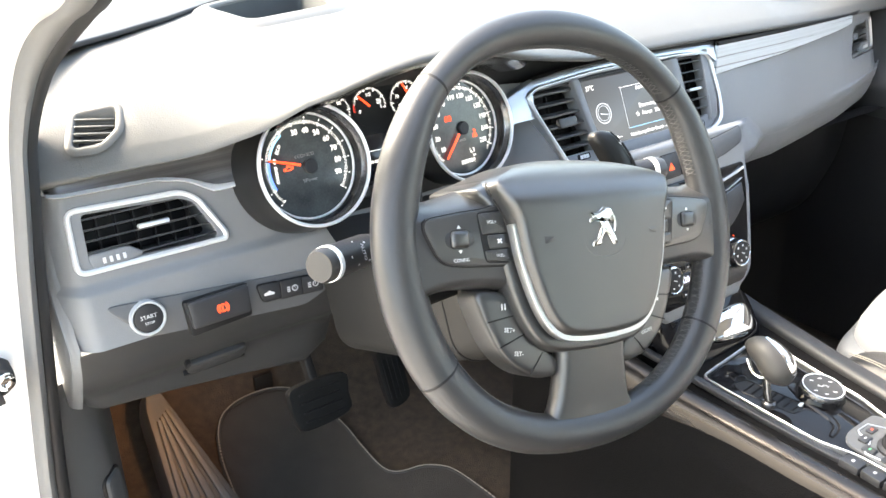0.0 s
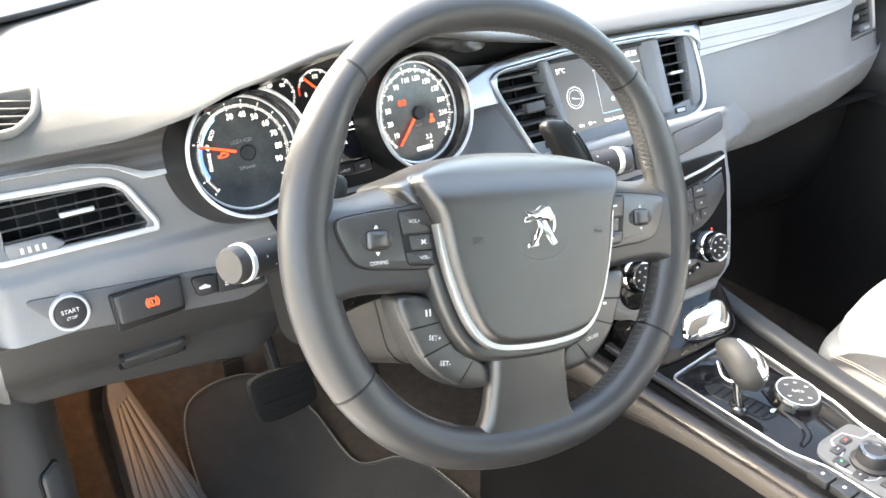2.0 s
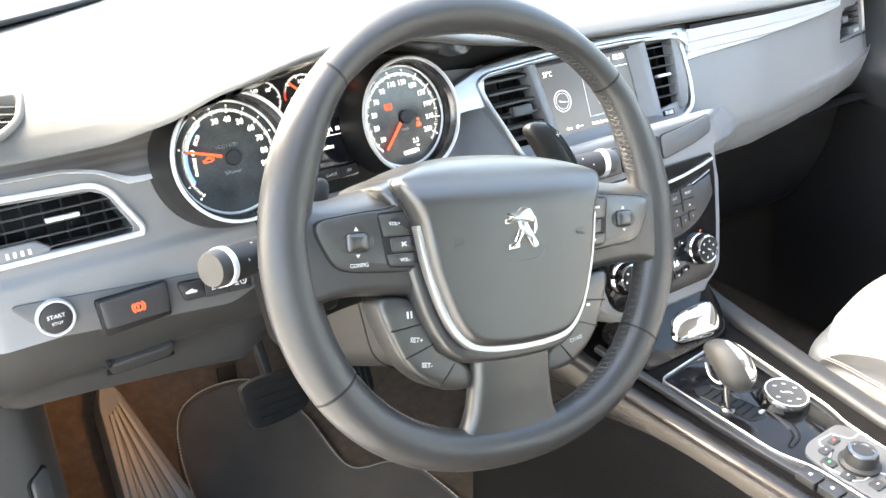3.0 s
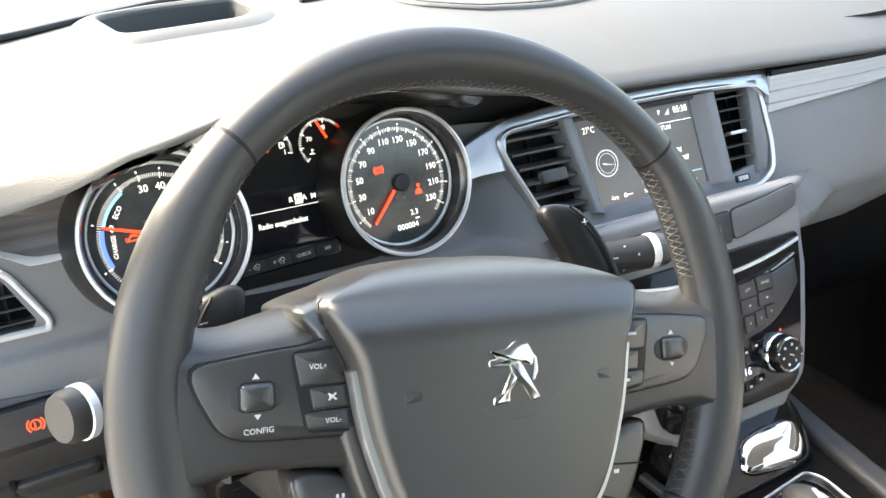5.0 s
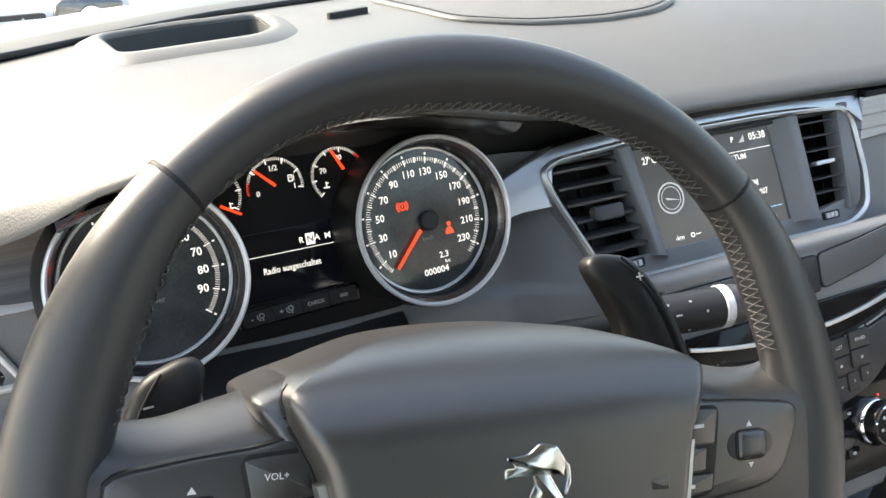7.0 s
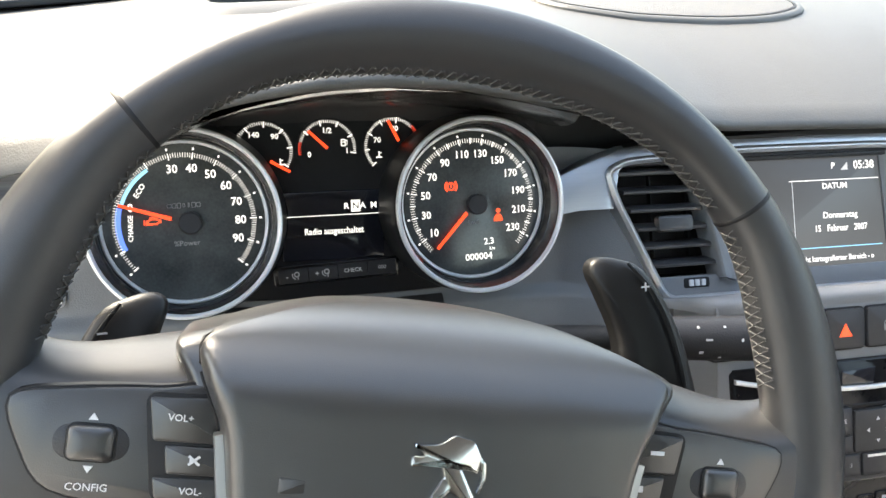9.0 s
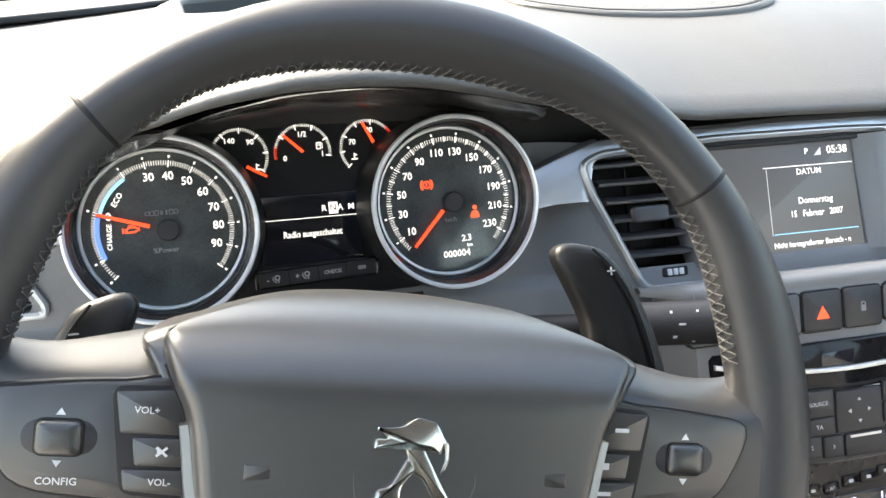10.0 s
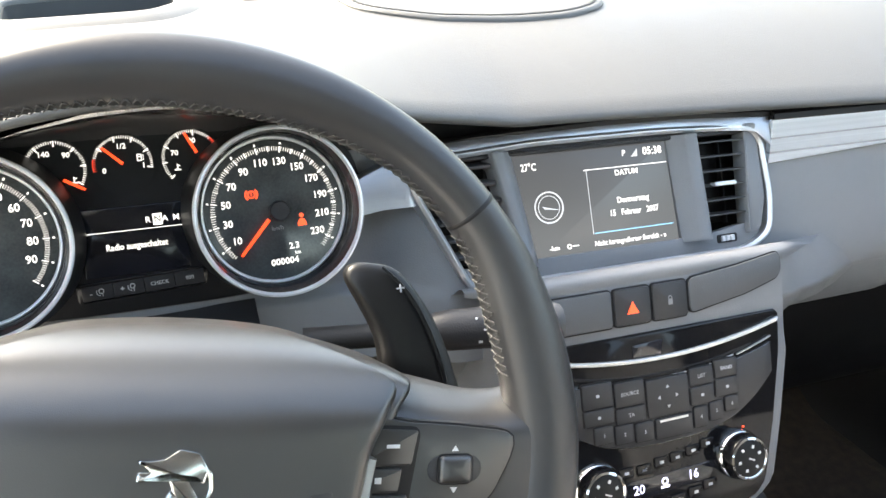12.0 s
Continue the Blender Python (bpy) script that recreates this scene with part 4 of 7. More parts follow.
part("markings", bm, LIT_WHITE, left, "lit white figures and ticks", smooth=False)
bm = bmesh.new()
words("ECO", 0.0050, m @ pose(-0.0272, 0.0222, 0.0003, 0, 0, 56), bm=bm)
words("CHARGE", 0.0044, m @ pose(-0.0345, -0.0020, 0.0003, 0, 0, 86), bm=bm)
part("zone_words", bm, LIT_WHITE, left, smooth=False)
part("faint_print", words("%Power", 0.0050, m @ pose(0.0, -0.0141, 0.0003)), GREY_INK, left, smooth=False)
bm = bmesh.new()
for i, (w, h) in enumerate(((0.0030, 0.0026), (0.0028, 0.0032), (0.0026, 0.0036), (0.0016, 0.0026), (0.0010, 0.0034), (0.0028, 0.0036), (0.0026, 0.0032))):
    frame_plate(rounded(w, h, 0.0005, 2, -0.0095 + i * 0.0031, 0.0112), rounded(w - 0.0008, h - 0.0008, 0.0002, 2, -0.0095 + i * 0.0031, 0.0112), 0.0001, 0.0004, m, 0.0001, bm)
part("faint_mark", bm, GREY_INK, left, "faint outlined mark", smooth=False)
part("charge_arc", arc_band(0.0405, 0.0440, 164, 203, m), LIT_BLUE, left, "lit blue charging arc", smooth=False)
part("eco_arc", arc_band(0.0402, 0.0426, 160, 121, m), LIT_CYAN, left, "lit pale blue arc", smooth=False)
needle(m, 161.5, 0.0090, 0.0430, 0.0026, left)
bm = bmesh.new()
ENG = [(-0.0048, -0.0022), (0.0022, -0.0022), (0.0030, -0.0010), (0.0046, -0.0012), (0.0046, 0.0014), (0.0030, 0.0012), (0.0022, 0.0022), (-0.0026, 0.0022), (-0.0034, 0.0010), (-0.0048, 0.0010)]
frame_plate(ENG, [(x * 0.66, y * 0.48) for x, y in ENG], 0.0, 0.0006, m @ pose(-0.0199, 0.0016, 0), 0.0001, bm)
box((0.0040, 0.0008, 0.0004), (-0.0205, 0.0044, 0.0004), m, bm=bm)
box((0.0008, 0.0034, 0.0004), (-0.0258, 0.0012, 0.0004), m, bm=bm)
part("engine_lamp", bm, LIT_AMBER, left, "lit red engine sign", smooth=False)

right, m = dial((0.0942, 0.2866, 0.6640), 16.6, 4.7, 0.0650, "speed_dial", "round speedometer with a chrome ring")
bm = ticks(0.0438, 0.0468, 223, -43, 120, 0.00032, m)
ticks(0.0425, 0.0470, 212, -33.4, 11, 0.0007, m, bm=bm)
ticks(0.0430, 0.0470, 200.8, -22.2, 10, 0.0006, m, bm=bm)
ticks(0.0484, 0.0500, 212, -33.4, 11, 0.0012, m, bm=bm)
ring_words([(str(v), 212 - 245.4 * (v - 10) / 220) for v in range(10, 240, 20)], 0.0360, 0.0076, m, bm)
part("markings", bm, LIT_WHITE, right, "lit white figures and ticks", smooth=False)
bm = words("000004", 0.0070, m @ pose(0.0026, -0.0392, 0.0003))
words("2.3", 0.0066, m @ pose(0.0110, -0.0285, 0.0003), bm=bm)
words("km", 0.0036, m @ pose(0.0132, -0.0338, 0.0003), bm=bm)
part("odometer", bm, LIT_WHITE, right, "lit white odometer figures", smooth=False)
part("faint_print", words("km/h", 0.0045, m @ pose(0.0003, -0.0137, 0.0003)), GREY_INK, right, smooth=False)
needle(m, 226, 0.0085, 0.0420, 0.0026, right)
bm = bmesh.new()
f = m @ pose(-0.0158, 0.0134, 0)
lathe([(0.0030, 0.0003), (0.0030, 0.0006), (0.0020, 0.0006)], f, 16, bm)
box((0.0008, 0.0026, 0.0003), (0, 0.0002, 0.0005), f, bm=bm)
for q in (0, 180):
    arc_band(0.0037, 0.0050, q - 50, q + 50, f, 0.0005, 8, bm)
part("brake_lamp", bm, LIT_AMBER, right, "lit red brake sign", smooth=False)
bm = slab(corners([(-0.0034, -0.0046), (0.0036, -0.0046), (0.0034, -0.0022), (0.0018, 0.0008), (-0.0014, 0.0008), (-0.0034, -0.0018)], 0.0008), 0, 0.0007, m @ pose(0.0192, -0.0098, 0))
lathe([(0.0017, 0.0002), (0.0017, 0.0007), (0, 0.0007)], m @ pose(0.0193, -0.0066, 0), 12, bm)
part("belt_lamp", bm, LIT_AMBER, right, "lit red seat belt sign", smooth=False)

# three small gauges, the text display and its buttons
MID = GP @ pose(-0.003, 0, -0.0155)
GAUGES = ((-0.0486, 0.0484, 172, -34, (172, 150), (0.0045, -0.0070), (0.0180, -0.0150), (("140", 118, 0.0130), ("90", 50, 0.0130)), "oil"),
          (-0.0037, 0.0486, 190, -10, (190, 166), (0.0000, 0.0005), (-0.0130, 0.0130), (("0", 196, 0.0135), ("1/2", 90, 0.0128), ("1", -8, 0.0140)), "fuel"),
          (0.0433, 0.0490, 222, 22, (44, 22), (0.0045, 0.0035), (-0.0030, 0.0185), (("70", 158, 0.0120), ("90", 82, 0.0125)), "water"))
for x, y, a0, a1, zone, root, tip, txt, sign in GAUGES:
    m = MID @ pose(x, y, 0)
    g = part("small_gauge", lathe([(0.0222, -0.002), (0.0222, 0.0004), (0, 0.0004)], m, 40), BLACK, cluster, "small round gauge")
    bm = ticks(0.0184, 0.0205, *((zone[1], a1) if zone[0] == a0 else (a0, zone[0])), 40, 0.0004, m, 0.0006)
    ticks(0.0166, 0.0206, zone[1] - 24 if zone[0] == a0 else a0, a1 if zone[0] == a0 else zone[0] + 36, 4, 0.0008, m, 0.0006, bm)
    for w, a, r in txt:
        words(w, 0.0054, m @ pose(r * math.cos(radians(a)), r * math.sin(radians(a)), 0.0007), bm=bm)
    if sign == "fuel":
        f = m @ pose(0.0115, 0.0040, 0)
        frame_plate(rounded(0.0034, 0.0050, 0.0004, 2), rounded(0.0022, 0.0036, 0.0003, 2), 0.0004, 0.0007, f, 0.0001, bm)
        box((0.0022, 0.0006, 0.0003), (0, 0.0005, 0.0006), f, bm=bm)
        box((0.0005, 0.0040, 0.0003), (0.0026, 0.0, 0.0006), f, bm=bm)
    else:
        f = m @ (pose(0.0115, -0.0085, 0) if sign == "oil" else pose(-0.0100, -0.0065, 0))
        box((0.0008, 0.0044, 0.0003), (0, 0.0008, 0.0006), f, bm=bm)
        box((0.0044, 0.0009, 0.0003), (0, -0.0012, 0.0006), f, bm=bm)
        box((0.0020, 0.0006, 0.0003), (0.0010, 0.0018, 0.0006), f, bm=bm)
    part("markings", bm, LIT_WHITE, g, smooth=False)
    bm = ticks(0.0184, 0.0205, *zone, 5, 0.0005, m, 0.0006)
    arc_band(0.0198, 0.0206, *zone, m, 0.0007, 8, bm)
    part("red_zone", bm, LIT_DULL_RED, g, "dim red zone", smooth=False)
    d = Vector(tip) - Vector(root)
    f = m @ pose(root[0], root[1], 0, 0, 0, math.degrees(math.atan2(d.y, d.x)))
    part("needle", slab([(0, -0.0011), (d.length, -0.0009), (d.length, 0.0009), (0, 0.0011)], 0.001, 0.002, f, 0.0002), LIT_RED, g, "lit red needle")
m = MID @ pose(-0.0025, -0.0065, 0)
disp = part("text_display", slab(rounded(0.074, 0.050, 0.002), -0.002, 0.0006, m), LCD, cluster, "dark text display")
bm = words("R", 0.0062, m @ pose(0.0105, 0.0135, 0.0008))
words("A  M", 0.0062, m @ pose(0.0265, 0.0135, 0.0008), bm=bm)
box((0.068, 0.0005, 0.0003), (0, 0.0075, 0.0008), m, bm=bm)
words("Radio ausgeschaltet", 0.0066, m @ pose(0.001, -0.004, 0.0008), bm=bm, squeeze=0.82)
box((0.0066, 0.0085, 0.0002), (0.0172, 0.0135, 0.0008), m, bm=bm)
part("lit_text", bm, LIT_WHITE, disp, "lit white text", smooth=False)
part("gear_letter", words("N", 0.0066, m @ pose(0.0172, 0.0135, 0.0010)), BLACK, disp, smooth=False)
m = MID @ pose(0.0, -0.0415, 0.0)
part("button_plinth", slab(corners([(-0.0460, -0.0075), (0.0440, -0.0045), (0.0460, 0.0100), (-0.0470, 0.0070)], 0.003), -0.004, 0.0012, m, 0.0006), GLOSS, cluster, "raised black plinth under the keys")
for i, s in enumerate(("-", "+", "CHECK", "000")):
    f = m @ pose(-0.0325 + 0.0215 * i, 0.0009 * i, 0.0, 0, 0, 2.4)
    b = part("cluster_button", slab(rounded(0.0211, 0.0105, 0.0008), -0.002, 0.003, f, 0.0006), DARK, cluster, "small black button")
    bm = words(s, 0.0040 if i > 1 else 0.006, f @ pose(-0.0045 if i < 2 else 0, 0, 0.0031))
    if i < 2:
        lathe([(0.0020, 0.0030), (0.0020, 0.0033), (0.0013, 0.0033)], f @ pose(0.0025, 0.0010, 0), 12, bm)
        arc_band(0.0026, 0.0032, 150, 260, f @ pose(0.0022, 0.0006, 0), 0.0032, 8, bm)
        box((0.0006, 0.0020, 0.0003), (0.0032, -0.0020, 0.0032), f, bm=bm)
    part("print", bm, WHITE_INK, b, smooth=False)
# shelf below the cluster
secs = [[(x, 0.292, 0.590 + 0.006 * (x / 0.18) ** 2), (x, 0.280, 0.5845), (x, 0.255, 0.577 - 0.02 * (x / 0.18) ** 2), (x, 0.235, 0.566 - 0.03 * (x / 0.18) ** 2), (x, 0.228, 0.548 - 0.03 * (x / 0.18) ** 2), (x, 0.24, 0.53)] for x in (-0.085, -0.06, -0.03, 0, 0.03, 0.055, 0.075)]
part("shelf", loft(secs), DARK, cluster, "dark shelf under the dials")

# ---- steering wheel, turned a little to the right
SPIN = -10.4
WP = plane((0, 0, 0.66), 23, 0, SPIN)
wheel = thing("steering_wheel", (0, 0.03, 0.62), "dark grey leather steering wheel, turned a few degrees", "steering wheel")


def rim_at(a):
    """Centre and half width of the rim at an angle, on the wheel's plane."""
    s = math.sin(a)
    w = 0.0165 + 0.0030 * max(0.0, math.cos(a) ** 2 - 0.15) * (1.0 if s < 0.8 else 0.6)
    if s > 0:
        q = math.degrees(math.acos(min(1.0, abs(math.cos(a)))))
        w = float(np.interp(q, (0, 6, 20, 28, 34, 40, 46, 57, 66, 73, 82, 90), (0.0187, 0.0186, 0.0180, 0.0170, 0.0152, 0.0136, 0.0129, 0.0126, 0.0136, 0.0147, 0.0157, 0.0160)))
    k = 1 - 0.06 * max(0.0, -s) ** 6
    r = 0.190 * k - w
    return r, w


def rim_loop(a, grow=0.0, n=18):
    r, w = rim_at(a)
    c, s = math.cos(a), math.sin(a)
    d = 0.0155 * min(1.0, 0.55 + 0.45 * w / 0.0165)
    return [((r + (w + grow) * math.cos(t)) * c, (r + (w + grow) * math.cos(t)) * s, (d + grow) * math.sin(t) - 0.002) for t in [2 * math.pi * i / n for i in range(n)]]


bm = bmesh.new()
rings(bm, [rim_loop(2 * math.pi * i / 144) for i in range(144)], wrap=True)
bm.transform(WP)
rim = part("rim", bm, LEATHER, wheel, "leather-covered rim")
SEAMS = [math.atan2(0.132, 0.136), math.pi - math.atan2(0.132, 0.136), math.pi + math.atan2(0.104, 0.158), 2 * math.pi - math.atan2(0.104, 0.158)]
for a in SEAMS:
    bm = bmesh.new()
    rings(bm, [rim_loop(a - 0.006, 0.0), rim_loop(a - 0.003, 0.0003), rim_loop(a + 0.003, 0.0003), rim_loop(a + 0.006, 0.0)])
    bm.transform(WP)
    part("seam", bm, BLACK, rim, "dark leather seam")
# cross stitches along the inner edge
for name, a0, a1, count in (("stitching", SEAMS[0] + 0.05, SEAMS[1] - 0.05, 52), ("stitching", SEAMS[3] - 2 * math.pi + 0.0, -0.22, 9), ("stitching", 0.30, SEAMS[0] - 0.02, 16), ("stitching", SEAMS[3] - 0.55, SEAMS[3], 16),
                            ("stitching", SEAMS[1] + 0.02, math.pi - 0.25, 16), ("stitching", math.pi + 0.25, SEAMS[2], 12), ("stitching", SEAMS[2] + 0.02, SEAMS[2] + 0.55, 16)):
    bm = bmesh.new()
    for i in range(count):
        a = a0 + (a1 - a0) * (i + 0.5) / count
        r, w = rim_at(a)
        for t0, t1, da in ((2.70, 3.30, 0.012), (3.30, 2.70, 0.012)):
            p = []
            for t, aa in ((t0, a - da), ((t0 + t1) / 2, a), (t1, a + da)):
                q = r + (w + 0.0003) * math.cos(t)
                p.append((q * math.cos(aa), q * math.sin(aa), (0.0155 * min(1.0, 0.55 + 0.45 * w / 0.0165) + 0.0003) * math.sin(t) - 0.002))
            sweep(p, circle(0.0004, 4), bm=bm)
    bm.transform(WP)
    part(name, bm, THREAD, rim, "grey cross stitching")

# hub: a surround, and the airbag cover set into it
HUBO = [tuple(p) for p in spline([(-0.1025, 0.0400), (-0.0965, 0.0465), (-0.06, 0.0565), (-0.03, 0.0605), (0, 0.0615), (0.03, 0.0605), (0.06, 0.0575), (0.096, 0.0475), (0.1015, 0.0405), (0.0940, 0.029), (0.0905, 0.008), (0.086, -0.02), (0.0755, -0.056), (0.061, -0.0805), (0.041, -0.0915), (0, -0.0945),
                                  (-0.041, -0.0915), (-0.061, -0.0805), (-0.0765, -0.056), (-0.0872, -0.02), (-0.0920, 0.008), (-0.0960, 0.028)], 4)]


def bow(x, y):
    """The hub's face falls away towards its upper edge and its sides."""
    return -27 * max(0.0, y - 0.027) ** 2 - 0.6 * max(0.0, abs(x) - 0.02) ** 2


part("hub_surround", pillow(HUBO, 0.006, 0.012, -0.060, WP, dome=bow, edge=0.005), HUB, wheel, "grey hub surround", angle=70)
CO = [tuple(p) for p in spline([(-0.0955, 0.0370), (-0.0925, 0.0485), (-0.058, 0.0605), (-0.03, 0.0645), (0, 0.0655), (0.03, 0.0645), (0.058, 0.0605), (0.0915, 0.0485), (0.0945, 0.0370), (0.0898, 0.0255), (0.0850, 0.014), (0.0790, -0.018), (0.0675, -0.053), (0.0545, -0.0735), (0.037, -0.083), (0, -0.0860),
                                (-0.038, -0.083), (-0.0555, -0.0735), (-0.0685, -0.053), (-0.0800, -0.018), (-0.0858, 0.014), (-0.0907, 0.0255)], 4)]

CO = [(x * 0.942 - 0.0016, y if y > 0 else y * 0.952) for x, y in CO]


def cover_mesh():
    """The airbag cover: sides and foot rolled over in a round edge, the top in a long soft fall."""
    low = [np.array(p) for p in CO if p[1] < 0.036]
    start = min(range(len(CO)), key=lambda i: (CO[i][1] < 0.036, CO[i][0]))
    side = [(-0.105, 0.075), (-0.0985, 0.050)] + sorted([tuple(p) for p in low if p[0] < 0], key=lambda p: -p[1]) + sorted([tuple(p) for p in low if p[0] >= 0], key=lambda p: p[1]) + [(0.0975, 0.050), (0.104, 0.075)]
    side = [np.array(p) for p in side]

    def gap(x, y):
        p, best = np.array((x, y)), 1.0
        for a, b in zip(side, side[1:]):
            d = b - a
            t = min(max(float((p - a) @ d) / (float(d @ d) + 1e-12), 0), 1)
            best = min(best, float(np.linalg.norm(p - a - d * t)))
        return best

    def top(x):
        return 0.0660 - 0.9 * x * x - 60 * x ** 4

    bm = bmesh.new()
    loops = [[(x, y, -0.05) for x, y in CO]]
    for s in (1, 0.996, 0.99, 0.982, 0.972, 0.96, 0.945, 0.92, 0.89, 0.86, 0.82, 0.78, 0.73, 0.68, 0.6, 0.52, 0.44, 0.36, 0.27, 0.18, 0.08):
        row = []
        for x, y in CO:
            x, y = x * s, -0.01 + (y + 0.01) * s
            a, b = min(gap(x, y) / 0.007, 1), min(max(top(x) - y, 0) / 0.010, 1)
            row.append((x, y, 0.018 + 0.0175 * math.sqrt(1 - (1 - a) ** 2) * math.sqrt(1 - (1 - b) ** 2) + bow(x, y)))
        loops.append(row)
    rings(bm, loops, cap_end=True)
    bm.transform(WP)
    return bm


cover = part("airbag_cover", cover_mesh(), HUB, wheel, "smooth grey airbag cover", angle=70)
part("cover_gap", sweep([(x, y, 0.0190 + bow(x, y)) for x, y in CO if y < 0.050 and (y > 0 or abs(x) > 0.04) and x < 0], circle(0.0011, 6), False, m=WP), BLACK, cover)


def cover_z(x, y):
    """Height of the airbag cover's surface over the wheel's plane."""
    return 0.0355 - 27 * max(0.0, y - 0.027) ** 2 - 0.6 * max(0.0, abs(x) - 0.02) ** 2


half_way = [p for p in CO if p[1] < 0.0145]
UT = [(x, y, 0.0275 + bow(x, y)) for x, y in half_way]
part("silver_trim", sweep(UT, [(-0.0025, -0.006), (0.0025, -0.006), (0.0025, 0.0006), (0.0018, 0.0018), (-0.0018, 0.0018), (-0.0025, 0.0006)], m=WP, scale=lambda t: (0.80 + 0.42 * math.sin(math.pi * t), 1)), TRIM_METAL, wheel, "U-shaped satin silver trim")
# emblem, a plain chrome figure
em = WP @ pose(-0.0008, 0.0050, 0.0350) @ Matrix.Diagonal((1.05, 1.05, 0.8, 1))
bm = bmesh.new()
for pts in ([(-0.004, 0.013), (0.001, 0.0165), (0.008, 0.015), (0.0115, 0.009), (0.010, 0.003), (0.0055, 0.006), (0.003, 0.003), (-0.002, 0.007), (-0.008, 0.005), (-0.014, 0.0045), (-0.0135, 0.0085), (-0.009, 0.0085), (-0.014, 0.0125), (-0.008, 0.0125)],
            [(-0.003, 0.006), (0.004, 0.006), (0.012, -0.008), (0.0145, -0.012), (0.009, -0.0135), (0.004, -0.005), (0.0, -0.003)],
            [(-0.002, 0.002), (0.003, -0.001), (-0.003, -0.008), (-0.003, -0.0125), (-0.0125, -0.0135), (-0.0115, -0.009), (-0.007, -0.008)],
            [(0.0095, 0.010), (0.013, 0.008), (0.0135, 0.001), (0.011, -0.004), (0.010, -0.003), (0.0115, 0.002), (0.011, 0.006)]):
    slab(corners(pts, 0.0012, 2), -0.002, 0.0030, em, 0.0012, bm)
part("emblem", bm, EMBLEM, cover, "polished chrome emblem", angle=25)
shield = spline([(-0.0215, 0.004, 0), (-0.0200, -0.008, 0), (-0.0120, -0.0155, 0), (0.0010, -0.0180, 0), (0.0145, -0.0155, 0), (0.0225, -0.008, 0), (0.0240, 0.004, 0)], 6, False)
part("shield_edge", sweep([(x, y, cover_z(x, y) - 0.0002) for x, y, _ in shield], circle(0.0006, 6), m=WP, scale=lambda t: (1, 0.25 + 0.75 * math.sin(math.pi * t))), HUB, cover, "faint raised shield edge")
part("raised_word", words("AIRBAG", 0.0075, WP @ pose(-0.004, -0.071, 0.0352)), HUB, cover, smooth=False)
for s in (-1, 1):
    bm = slab(corners([(-0.006, -0.003), (0.005, -0.003), (0.007, 0.003), (-0.006, 0.003)], 0.001), -0.002, 0.0003, WP @ pose(0.0545 * s, 0.0, cover_z(0.054, 0) - 0.0002) @ Matrix.Diagonal((-s, 1, 1, 1)))
    part("horn_sign", bm, HUB, cover, "faint horn sign")


